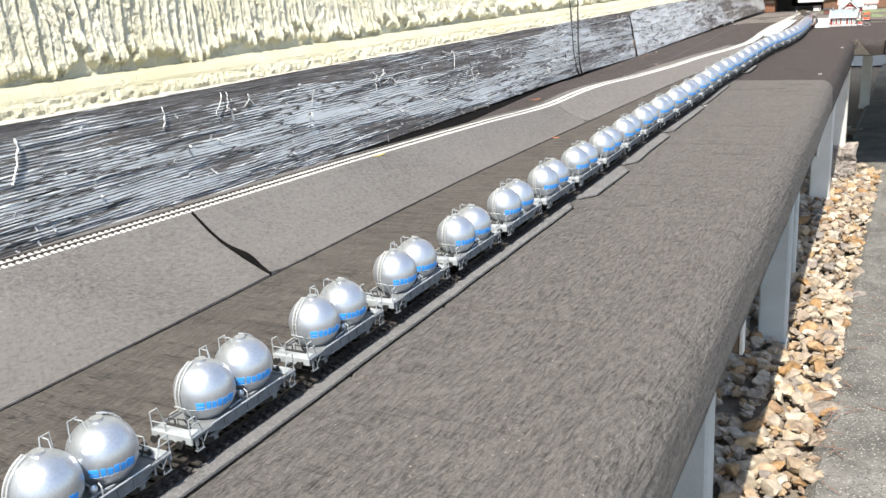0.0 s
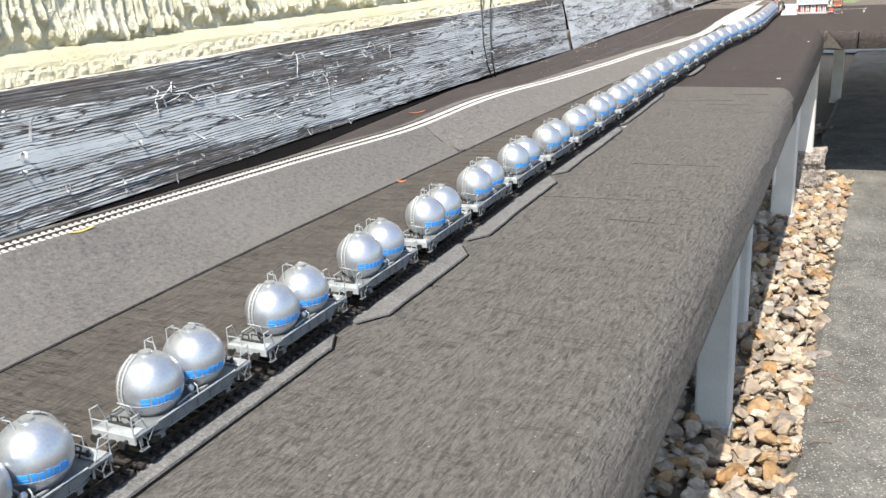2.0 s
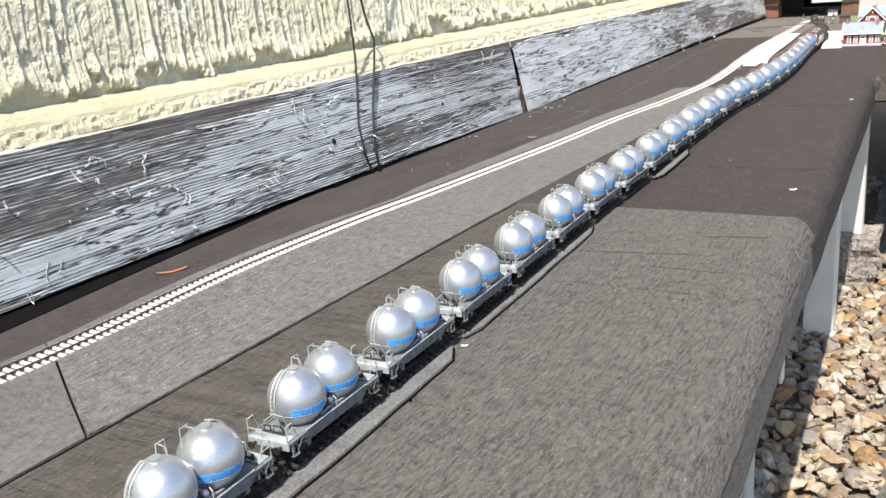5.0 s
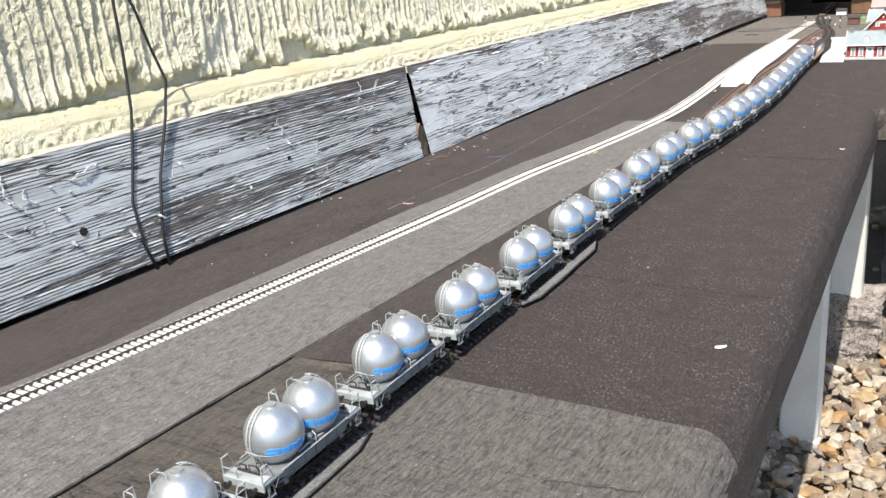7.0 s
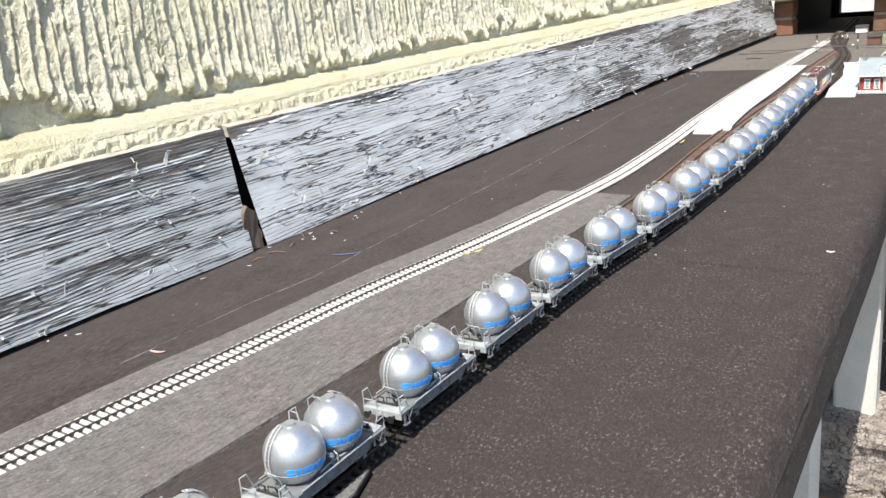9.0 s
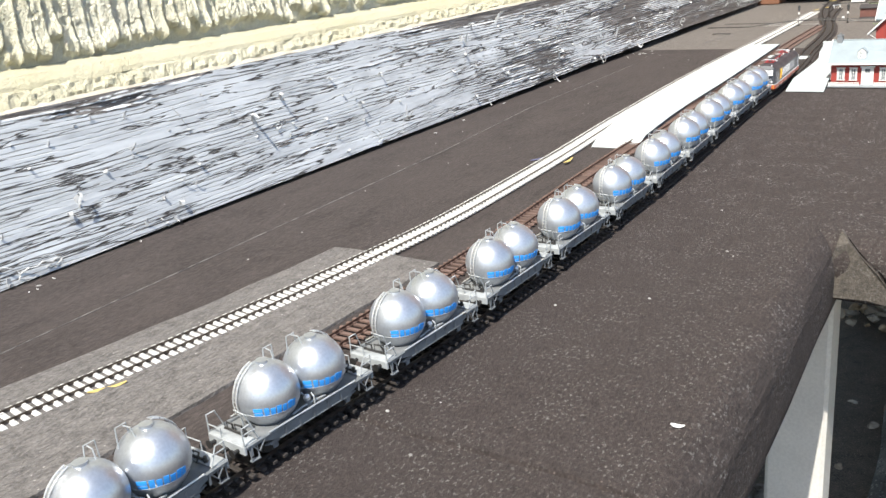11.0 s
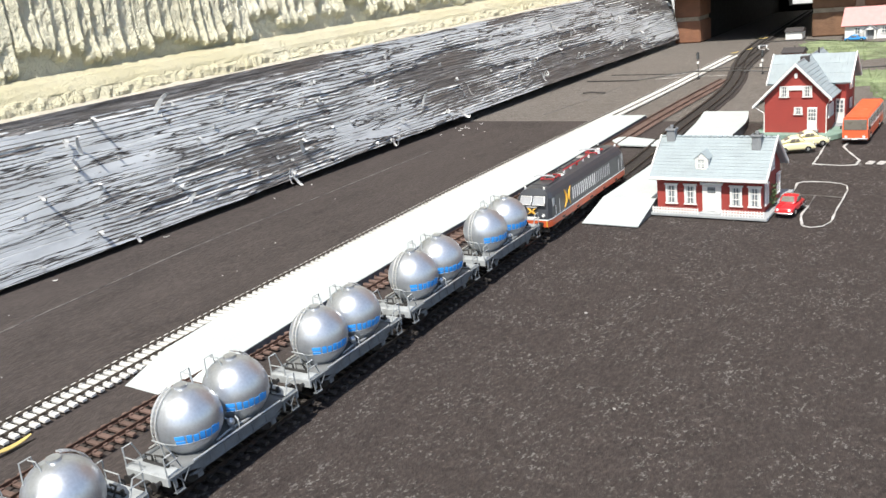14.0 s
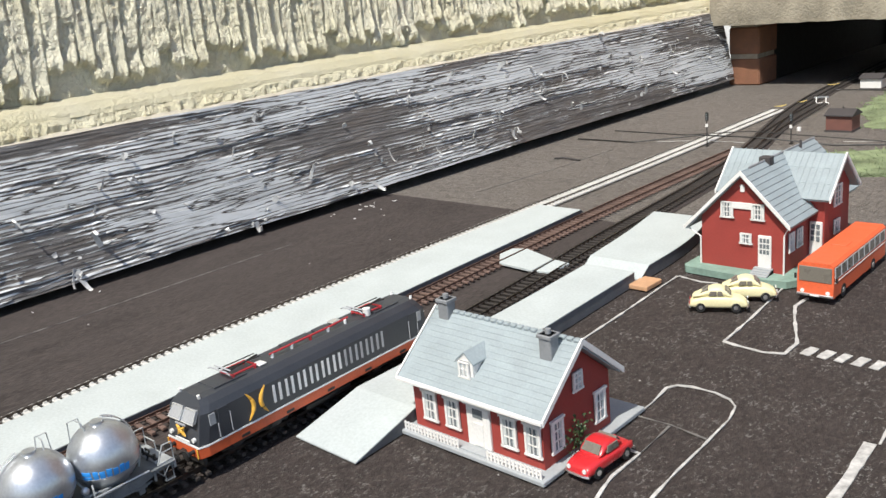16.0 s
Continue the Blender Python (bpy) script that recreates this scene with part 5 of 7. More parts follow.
        # blue marks on both flanks, wrapped to the tank
        for side in (-1, 1):
            flag = [(-1.14, -0.86, -0.19, -0.06), (-1.14, -0.86, -0.35, -0.23)]
            for k, (a0, a1, h0, h1) in enumerate(flag + [(q, q + 0.150, -0.345, -0.06 - 0.03 * (n % 2)) for n, q in enumerate((-0.81, -0.62, -0.43, -0.24, -0.05, 0.12))]):
                bm = bmesh.new()
                cols = []
                for i in range(5):
                    a = a0 + (a1 - a0) * i / 4
                    col = []
                    for f in (0.988, 1.005):
                        for q in range(5):
                            b = math.asin(h0) + (math.asin(h1) - math.asin(h0)) * q / 4
                            e = math.cos(b) * r * f
                            col.append(bm.verts.new((side * e * math.cos(a), cy + side * e * math.sin(a), cz + r * f * math.sin(b))))
                    cols.append(col[:5] + col[:4:-1])
                for a, b in zip(cols, cols[1:]):
                    for q in range(10):
                        bm.faces.new((a[q], a[(q + 1) % 10], b[(q + 1) % 10], b[q]))
                bm.faces.new(cols[0])
                bm.faces.new(cols[-1][::-1])
                part("mark", bm, LOGO_BLUE, tank)
    valve = part("valve_body", tubed([(0.0115, 0, 0.0153), (0.0115, 0, 0.0192)], [0.0020, 0.0015], 10), SILL_GREY, w)
    part("valve_ball", ball(bmesh.new(), (0.0115, 0, 0.0207), 0.0022, 14, 9), SILVER, valve, "small silver valve ball", smooth=True)
    bm = tubed([(0.0128, -0.013, 0.0166), (0.0122, -0.004, 0.0172), (0.0122, 0.004, 0.0172), (0.0128, 0.013, 0.0166)], 0.0006)
    tube(bm, [(-0.009, -0.002, 0.0153), (-0.009, -0.002, 0.0225), (0.002, 0.0, 0.0235), (0.0105, 0.001, 0.0200)], 0.0006)
    tube(bm, [(0.0135, 0.0035, 0.0153), (0.0135, 0.0035, 0.0205), (0.0105, 0.0045, 0.0215)], 0.0005)
    part("pipe", bm, GREY_FRAME, w)
    return w


def locomotive():
    lo = thing("electric_locomotive", "anthracite electric locomotive with orange skirt and plain pale marks", "locomotive")
    hw, hl = 0.0172, 0.1015

    def shell(outline, lean, material, name, half=hl, label=""):
        bm = bmesh.new()
        rows = []
        for s in (-1, 1):
            rows.append([bm.verts.new((x, s * (half - lean(z)), z)) for x, z in outline])
        # rounded cab corners: inset sections near both ends
        inner = []
        for s in (-1, 1):
            inner.append([bm.verts.new((x * 1.0, s * (half - 0.006 - lean(z) * 0.9), z)) for x, z in outline])
        for v in rows[0] + rows[1]:
            v.co.x *= 0.90
        seq = [rows[0], inner[0], inner[1], rows[1]]
        n = len(outline)
        for a, b in zip(seq, seq[1:]):
            for i in range(n):
                bm.faces.new((a[i], b[i], b[(i + 1) % n], a[(i + 1) % n]))
        bm.faces.new(seq[0])
        bm.faces.new(seq[-1][::-1])
        return part(name, bm, material, lo, label)

    def lean(z):
        return max(0.0, z - 0.0275) * 0.62
    body = shell([(-hw, 0.0150), (-hw, 0.0345), (-0.0150, 0.0385), (-0.0112, 0.0418), (-0.006, 0.0428), (0.006, 0.0428), (0.0112, 0.0418), (0.0150, 0.0385), (hw, 0.0345), (hw, 0.0150)], lean, LOCO_GREY, "body")
    shell([(-hw - 0.0002, 0.0085), (-hw - 0.0002, 0.0148), (hw + 0.0002, 0.0148), (hw + 0.0002, 0.0085)], lambda z: 0.0, LOCO_ORANGE, "skirt", hl + 0.0003, "bright orange lower skirt")
    shell([(-hw - 0.0004, 0.0148), (-hw - 0.0004, 0.0158), (hw + 0.0004, 0.0158), (hw + 0.0004, 0.0148)], lambda z: 0.0, PRINT_WHITE, "waist_line", hl + 0.0005, "thin white waist line")
    part("underframe", boxed((-0.0140, -0.095, 0.0060), (0.0140, 0.095, 0.0086), 0.0005), DARK_STEEL, lo)
    part("transformer_box", boxed((-0.0148, -0.020, 0.0022), (0.0148, 0.020, 0.0062), 0.0008), DARK_STEEL, lo)
    for s in (-1, 1):
        bg = part("bogie", boxed((-0.0138, s * 0.060 - 0.026, 0.0042), (0.0138, s * 0.060 + 0.026, 0.0072), 0.0008), DARK_STEEL, lo)
        for k in (-1, 1):
            for x in (-1, 1):
                bm = tubed([(x * 0.0070, s * 0.060 + k * 0.015, 0.0066), (x * 0.0092, s * 0.060 + k * 0.015, 0.0066)], 0.0066, 18)
                part("wheel", bm, DARK_STEEL, bg)
                bm = boxed((x * 0.0140 - 0.0012, s * 0.060 + k * 0.015 - 0.004, 0.0040), (x * 0.0140 + 0.0012, s * 0.060 + k * 0.015 + 0.004, 0.0082), 0.0005)
                part("axle_box", bm, DARK_STEEL, bg)
        for k in (-1, 1):
            bm = tubed([(k * 0.0100, s * 0.1010, 0.0120), (k * 0.0100, s * 0.1065, 0.0120)], 0.0013, 8)
            tube(bm, [(k * 0.0100, s * 0.1065, 0.0120), (k * 0.0100, s * 0.1078, 0.0120)], 0.0030, 12)
            part("buffer", bm, DARK_STEEL, lo)
        part("coupling", boxed((-0.0020, s * 0.1000, 0.0096), (0.0020, s * 0.1090, 0.0112), 0.0003), DARK_STEEL, lo)
        part("snow_guard", prismed([(-0.0150, 0.0030), (-0.0150, 0.0085), (0.0150, 0.0085), (0.0150, 0.0030)], s * 0.0985 - 0.001, s * 0.0985 + 0.001), DARK_STEEL, lo)
        # windscreens lie on the raked nose
        for k in (-1, 1):
            bm = bmesh.new()
            q = []
            for x, z in ((k * 0.0009, 0.0292), (k * 0.0128, 0.0292), (k * 0.0118, 0.0362), (k * 0.0009, 0.0362)):
                q.append((x, s * (hl - lean(z)), z))
            a = [bm.verts.new((x, y + s * 0.0006, z)) for x, y, z in q]
            b = [bm.verts.new((x, y - s * 0.0012, z)) for x, y, z in q]
            bm.faces.new(a)
            for i in range(4):
                bm.faces.new((a[i], b[i], b[(i + 1) % 4], a[(i + 1) % 4]))
            glass = part("windscreen", bm, CAB_GLASS, lo, "pale reflecting windscreen")
            bm = bmesh.new()
            loop = [(x, y + s * 0.0008, z) for x, y, z in q]
            tube(bm, loop + [loop[0]], 0.0004, 4)
            part("frame", bm, SILVER_TRIM, glass)
            part("headlamp", tubed([(k * 0.0115, s * (hl - 0.001), 0.0195), (k * 0.0115, s * (hl + 0.0008), 0.0195)], 0.0014, 10), INSULATOR, lo)
            part("marker_lamp", tubed([(k * 0.0095, s * (hl - 0.0100), 0.0405), (k * 0.0095, s * (hl - 0.0092), 0.0440)], 0.0010, 8), INSULATOR, lo)
            pts = [(k * (0.0010 + 0.0030 * (abs(a) / 70) ** 1.6), s * (hl + 0.0004), 0.0232 + 0.0030 * a / 70) for a in range(-70, 71, 20)]
            part("nose_mark", tubed(pts, [0.0004, 0.0008, 0.0011, 0.0012, 0.0012, 0.0011, 0.0008, 0.0004], 5), LOCO_YELLOW, lo)
            part("nose_rail", tubed([(k * 0.0150, s * (hl + 0.0012), 0.0090), (k * 0.0150, s * (hl + 0.0012), 0.0150)], 0.0005), LOCO_YELLOW, lo)
        part("number_bar", boxed((-0.005, s * hl - 0.0004, 0.0268), (0.005, s * hl + 0.0004, 0.0278)), PRINT_GREY, lo)
        part("nose_plate", boxed((-0.007, s * (hl + 0.0003) - 0.0004, 0.0160), (0.007, s * (hl + 0.0003) + 0.0004, 0.0180), 0.0002), INSULATOR, lo)
        # cab side windows, doors and handrails
        for x in (-1, 1):
            part("side_window", boxed((x * hw - 0.0004, s * 0.0905 - 0.0022, 0.0262), (x * hw + 0.0004, s * 0.0905 + 0.0022, 0.0335), 0.0002), CAB_GLASS, lo)
            bm = boxed((x * hw - 0.0003, s * 0.0830 - 0.0034, 0.0160), (x * hw + 0.0003, s * 0.0830 + 0.0034, 0.0345), 0.0002)
            door = part("cab_door", bm, LOCO_GREY, lo)
            part("door_rail", tubed([(x * (hw + 0.0008), s * 0.0785, 0.0170), (x * (hw + 0.0008), s * 0.0785, 0.0300)], 0.0003, 5), PRINT_GREY, door)
            part("door_rail", tubed([(x * (hw + 0.0008), s * 0.0875, 0.0170), (x * (hw + 0.0008), s * 0.0875, 0.0260)], 0.0003, 5), PRINT_GREY, door)
    # plain bars where the side is lettered, and two curved yellow strokes
    for x in (-1, 1):
        for k in range(10):
            y = x * (-0.0425 + k * 0.0102)
            bm = bmesh.new()
            for q in (-0.0024, 0.0024):
                box(bm, (x * hw - 0.0002, y + q - 0.0009, 0.0205), (x * hw + 0.0003, y + q + 0.0009, 0.0322))
            part("letter_bar", bm, PRINT_WHITE if k < 6 else PRINT_GREY, lo)
        for k in (-1, 1):
            pts = [(x * (hw + 0.0001), x * (-0.0585) + x * k * (0.0027 + 0.0046 * (abs(a) / 70) ** 1.8), 0.0262 + 0.0088 * a / 70) for a in range(-70, 71, 14)]
            part("side_mark", tubed(pts, [0.0003, 0.0007, 0.0011, 0.0014, 0.0015, 0.0015, 0.0015, 0.0014, 0.0011, 0.0007, 0.0003], 6), LOCO_YELLOW, lo)
        for y in (-0.07, -0.035, 0.0, 0.035, 0.07):
            part("skirt_vent", boxed((x * (hw + 0.0003) - 0.0003, y - 0.003, 0.0095), (x * (hw + 0.0003) + 0.0003, y + 0.003, 0.0112)), DARK_STEEL, lo)
    # roof gear
    part("roof_hatch", boxed((-0.0085, -0.0800, 0.0424), (0.0085, -0.0560, 0.0433), 0.0003), LOCO_GREY, lo)
    part("roof_hatch", boxed((-0.0085, 0.0560, 0.0424), (0.0085, 0.0800, 0.0433), 0.0003), LOCO_GREY, lo)
    bm = tubed([(0.0035, -0.034, 0.0458), (0.0035, 0.018, 0.0458), (0.0020, 0.036, 0.0458)], 0.0007)
    bus_bar = part("roof_busbar", bm, RED_ROOF_GEAR, lo, "red roof busbar")
    for y in (-0.032, -0.016, 0.0, 0.016, 0.032):
        bm = bmesh.new()
        for z in (0.0434, 0.0444, 0.0453):
            tube(bm, [(0.0034, y, z - 0.0006), (0.0034, y, z + 0.0004)], 0.0011, 10)
        part("insulator", bm, INSULATOR if int(y * 1000) % 3 else RED_ROOF_GEAR, bus_bar)
    part("roof_box", boxed((-0.0085, -0.0180, 0.0426), (-0.0030, 0.0060, 0.0438), 0.0005), LOCO_GREY, lo)
    part("roof_cover", boxed((-0.0080, 0.0250, 0.0436), (-0.0020, 0.0330, 0.0448), 0.0004), SILVER_TRIM, lo)
    part("roof_box", boxed((-0.0080, 0.0100, 0.0426), (-0.0020, 0.0230, 0.0440), 0.0005), LOCO_GREY, lo)
    part("roof_plate", boxed((0.0010, -0.0460, 0.0428), (0.0080, -0.0400, 0.0440), 0.0004), INSULATOR, lo)
    part("roof_drum", tubed([(0.006, 0.0505, 0.0430), (0.006, 0.0505, 0.0480)], 0.0028, 14), INSULATOR, lo)
    for s in (-1, 1):
        y0 = s * 0.056
        pan = part("pantograph", tubed([(-0.006, y0 - 0.009, 0.0446), (-0.006, y0 + 0.009, 0.0446), (0.006, y0 + 0.009, 0.0446), (0.006, y0 - 0.009, 0.0446), (-0.006, y0 - 0.009, 0.0446)], 0.0007), RED_ROOF_GEAR, lo, "folded pantograph on a red base")
        for x in (-1, 1):
            for k in (-1, 1):
                part("foot", tubed([(x * 0.006, y0 + k * 0.008, 0.0424), (x * 0.006, y0 + k * 0.008, 0.0446)], 0.0010, 8), RED_ROOF_GEAR, pan)
        bm = tubed([(0, y0 - 0.009, 0.0455), (0, y0 + 0.015, 0.0476)], 0.0007)
        tube(bm, [(-0.0035, y0 + 0.015, 0.0476), (-0.002, y0 - 0.014, 0.0486)], 0.0004)
        tube(bm, [(0.0035, y0 + 0.015, 0.0476), (0.002, y0 - 0.014, 0.0486)], 0.0004)
        part("arm", bm, DARK_STEEL, pan)
        bm = tubed([(-0.011, y0 - 0.014, 0.0478), (-0.008, y0 - 0.014, 0.0490), (0.008, y0 - 0.014, 0.0490), (0.011, y0 - 0.014, 0.0478)], 0.0005)
        tube(bm, [(-0.008, y0 - 0.011, 0.0490), (0.008, y0 - 0.011, 0.0490)], 0.0005)
        part("collector", bm, PRINT_GREY, pan)
    return lo


# the rake, front wagon first, with a little slack and bunching in the couplings
rake_y = spline([(0, 0.097), (4, 0.569), (8, 1.046), (14, 1.738), (18, 2.221), (24, 2.911), (28, 3.367), (32, 3.816)])
FRONT = 30
first = tank_wagon()
for n in range(FRONT, -7, -1):
    y = float(rake_y(n)) + 0.0186
    if n == FRONT:
        first.matrix_basis = on_main(y)
        loco = locomotive()
        loco.matrix_basis = on_main(y + 0.0595 + 0.1075)
    else:
        copy_thing(first, on_main(y))


# ---- materials of the station ----
HOUSE_RED = plain("red house wall", (0.30, 0.045, 0.035), 0.7, 0, 0.12, 60, 700, 0.2)
HOUSE_WHITE = plain("white house trim", (0.74, 0.73, 0.70), 0.6, 0, 0.06, 60, 700, 0.1)
ROOF_GREY = plain("blue grey roof", (0.27, 0.315, 0.33), 0.6, 0, 0.12, 60, 700, 0.2, 0.0005, 0.06)
CHIMNEY_GREY = plain("grey chimney", (0.22, 0.23, 0.24), 0.7, 0, 0.15, 90, 700, 0.3)
WINDOW_GLASS = plain("model window glass", (0.16, 0.18, 0.19), 0.12, 0, 0.2, 200, 800, 0.02)
CURTAIN = plain("pale curtain", (0.55, 0.58, 0.57), 0.8, 0, 0.1)
PLINTH_GREY = plain("grey plinth", (0.33, 0.35, 0.36), 0.8, 0, 0.1, 60, 600, 0.2)
PLINTH_GREEN = plain("grey green plinth", (0.20, 0.30, 0.25), 0.85, 0, 0.25, 90, 600, 0.4)
GRASS_MAT = plain("pale green flock", (0.205, 0.255, 0.135), 0.95, 0, 0.65, 22, 500, 0.9, 0.003)
CAR_RED = plain("red car body", (0.55, 0.025, 0.03), 0.3, 0, 0.05, 60, 700, 0.02, coat=0.4)
CAR_YELLOW = plain("pale yellow car body", (0.76, 0.70, 0.42), 0.4, 0, 0.06, 60, 700, 0.03)
CAR_BLUE = plain("blue car body", (0.03, 0.25, 0.60), 0.35, 0, 0.06, 60, 700, 0.03)
BUS_ORANGE = plain("orange bus body", (0.72, 0.13, 0.05), 0.4, 0, 0.06, 60, 700, 0.03)
TYRE = plain("black tyre", (0.015, 0.015, 0.015), 0.8, 0, 0.2)
CHROME = plain("dull chrome", (0.6, 0.6, 0.6), 0.3, 0.9, 0.1)
CAR_GLASS = plain("dusty car glass", (0.17, 0.155, 0.13), 0.3, 0, 0.1, 100, 700, 0.01)
PINK_ROOF = plain("pink roof", (0.62, 0.28, 0.27), 0.7, 0, 0.1)
SHED_BROWN = plain("brown shed wall", (0.16, 0.07, 0.055), 0.8, 0, 0.2)
SHED_ROOF = plain("dark shed roof", (0.05, 0.045, 0.045), 0.8, 0, 0.2)
LEAF_ORANGE = plain("dry orange leaf", (0.42, 0.16, 0.07), 0.7, 0, 0.3)
LEAF_PINK = plain("pale pink petal", (0.60, 0.36, 0.32), 0.7, 0, 0.2)
BLUE_TAPE = plain("blue strip", (0.10, 0.11, 0.22), 0.5, 0, 0.2)
YELLOW_CLIP = plain("yellowed plastic clip", (0.52, 0.40, 0.14), 0.6, 0, 0.2)
WOOD_PALE = plain("pale orange wood", (0.50, 0.29, 0.16), 0.7, 0, 0.2)
TWIG = plain("reddish dry stem", (0.20, 0.115, 0.08), 0.8, 0, 0.3)
SIGNAL_BLACK = plain("black signal", (0.02, 0.02, 0.02), 0.5, 0, 0.1)
DAYLIGHT_PALE = plain("pale daylight panel", (0.62, 0.63, 0.62), 0.9, 0, 0.1, 6, 90, 0.3)


# ---- platforms ----
def platform(name, left, right, y0, y1, h, slope0, slope1, label):
    """A card platform with ramped ends; left and right give its edges over y."""
    ys = [y0, y0 + slope0] + list(np.linspace(y0 + slope0, y1 - slope1, 14)[1:-1]) + [y1 - slope1, y1]
    hs = [0.0012, h] + [h] * 12 + [h, 0.0012 if slope1 > 0.004 else h]
    def slab(proud, top, bottom):
        bm = bmesh.new()
        rows = []
        for y, z in zip(ys, hs):
            l, r = float(left(y)) - proud, float(right(y)) + proud
            z1 = z + top
            z0 = min(bottom(z), z1 - 0.0003)
            rows.append([bm.verts.new((l, y, z1)), bm.verts.new((r, y, z1)), bm.verts.new((r, y, z0)), bm.verts.new((l, y, z0))])
        for a, b in zip(rows, rows[1:]):
            for k in range(4):
                bm.faces.new((a[k], a[(k + 1) % 4], b[(k + 1) % 4], b[k]))
        bm.faces.new(rows[0])
        bm.faces.new(rows[-1][::-1])
        return bm

    body = tagged(part(name, slab(0.0, -0.0008, lambda z: 0.0), PLATFORM_SIDE), label, "platform")
    part("top_card", slab(0.0004, 0.0, lambda z: z - 0.0008), PLATFORM, body, "smooth white card top")


platform("station_platform", spline([(3.31, 0.119), (3.45, 0.098), (3.6, 0.0882), (3.8, 0.0778), (4.1, 0.0700), (4.26, 0.068)]), spline([(3.31, 0.181), (3.5, 0.163), (3.78, 0.151), (4.26, 0.126)]), 3.31, 4.262, 0.0102, 0.045, 0.012, "long white card platform between the tracks")
platform("station_platform", spline([(3.74, 0.262), (4.0, 0.254), (4.1, 0.247)]), spline([(3.74, 0.319), (4.0, 0.303), (4.1, 0.297)]), 3.742, 4.085, 0.0125, 0.055, 0.003, "white card platform with a ramp beside the red house")
platform("station_platform", spline([(4.085, 0.240), (4.2, 0.224), (4.27, 0.210)]), spline([(4.085, 0.300), (4.2, 0.291), (4.27, 0.274)]), 4.086, 4.268, 0.0122, 0.022, 0.004, "short white card platform beside the tall red house")
def crossing_board(outline, z0, z1):
    bm = bmesh.new()
    prism(bm, outline, z0, z1, "z")
    bmesh.ops.bevel(bm, geom=bm.edges, offset=0.0004, segments=1, affect="EDGES")
    tagged(part("crossing_board", bm, PLATFORM), "white card slab of the foot crossing over the tracks", "crossing board", "boards of the foot crossing")


crossing_board([(0.1425, 4.088), (0.160, 4.066), (0.2035, 4.062), (0.2000, 4.098), (0.156, 4.114), (0.1425, 4.108)], 0.0040, 0.0066)
crossing_board([(0.2060, 4.063), (0.2225, 4.066), (0.2215, 4.095), (0.2030, 4.098)], 0.0040, 0.0064)
tagged(part("wooden_block", boxed((0.298, 4.075, 0.0002), (0.316, 4.100, 0.0045), 0.0006), WOOD_PALE), "small pale orange wooden ramp block by the platform", "wooden block")


# ---- painted lines ----
def line(pts, w, label="hand-painted white line on the dark felt", group="painted lines", wob=0.0005, paint=None):
    bm = bmesh.new()
    fine = []
    for a, b in zip(pts, pts[1:]):
        a, b = Vector((*a, 0)), Vector((*b, 0))
        n = max(1, int((b - a).length / 0.006))
        fine += [a.lerp(b, k / n) for k in range(n)]
    fine.append(Vector((*pts[-1], 0)))
    rows = []
    for i, p in enumerate(fine):
        d = (fine[min(i + 1, len(fine) - 1)] - fine[max(i - 1, 0)]).normalized()
        s = Vector((-d.y, d.x, 0)) * (w / 2 + random.uniform(-wob, wob))
        z = Vector((0, 0, 0.0003 + (0.0018 if p.y > 4.24 or p.x < 0.05 else 0)))
        rows.append((bm.verts.new(p + s + z), bm.verts.new(p - s + z), bm.verts.new(p - s - z * 1.2), bm.verts.new(p + s - z * 1.2)))
    for a, b in zip(rows, rows[1:]):
        bm.faces.new((a[0], a[1], b[1], b[0]))
        bm.faces.new((a[1], a[2], b[2], b[1]))
        bm.faces.new((a[3], a[0], b[0], b[3]))
    bm.faces.new(rows[0])
    bm.faces.new(rows[-1][::-1])
    return tagged(part("road_marking", bm, paint or LINE), label, "road marking", group)


line([(0.423, 3.882), (0.423, 3.902), (0.420, 3.925), (0.424, 3.932), (0.434, 3.935), (0.449, 3.935), (0.461, 3.931), (0.468, 3.924), (0.472, 3.907), (0.473, 3.887), (0.474, 3.869), (0.475, 3.839), (0.478, 3.800), (0.474, 3.784), (0.465, 3.778), (0.458, 3.781)], 0.0017)
line([(0.438, 3.845), (0.449, 3.844), (0.449, 3.830), (0.449, 3.816), (0.452, 3.801), (0.457, 3.783)], 0.0017)
line([(0.407, 4.142), (0.414, 4.063), (0.417, 4.012), (0.426, 4.010), (0.448, 4.008), (0.461, 4.013), (0.461, 4.034), (0.441, 4.078), (0.432, 4.101), (0.433, 4.122)], 0.0021)
line([(0.552, 3.820), (0.550, 3.881), (0.547, 3.923)], 0.0058, "thick hand-painted white line on the dark felt")
line([(0.5515, 3.925), (0.548, 3.960), (0.548, 4.08)], 0.0018)
line([(0.318, 4.123), (0.319, 4.102), (0.324, 4.023), (0.327, 3.963)], 0.0015)
line([(0.319, 4.124), (0.343, 4.119), (0.357, 4.122)], 0.0012)
line([(0.425, 3.882), (0.447, 3.883), (0.472, 3.879)], 0.0006, "faint rubbed-out line on the dark felt", paint=FAINT)
line([(0.449, 3.845), (0.447, 3.881)], 0.0006, "faint rubbed-out line on the dark felt", paint=FAINT)
for k in range(8):
    x = 0.4725 + 0.0112 * k
    line([(x, 4.018), (x + 0.002, 4.032)], 0.0068, "white bar of a painted pedestrian crossing", "bars of the crossing")
line([(-0.041, 2.20), (-0.040, 2.36), (-0.030, 2.45), (-0.045, 2.70), (-0.058, 2.96), (-0.075, 3.25), (-0.105, 3.55), (-0.108, 3.78), (-0.113, 4.02)], 0.0011, "thin pale scratched line along the dark felt", "painted lines", 0.0006, FAINT)
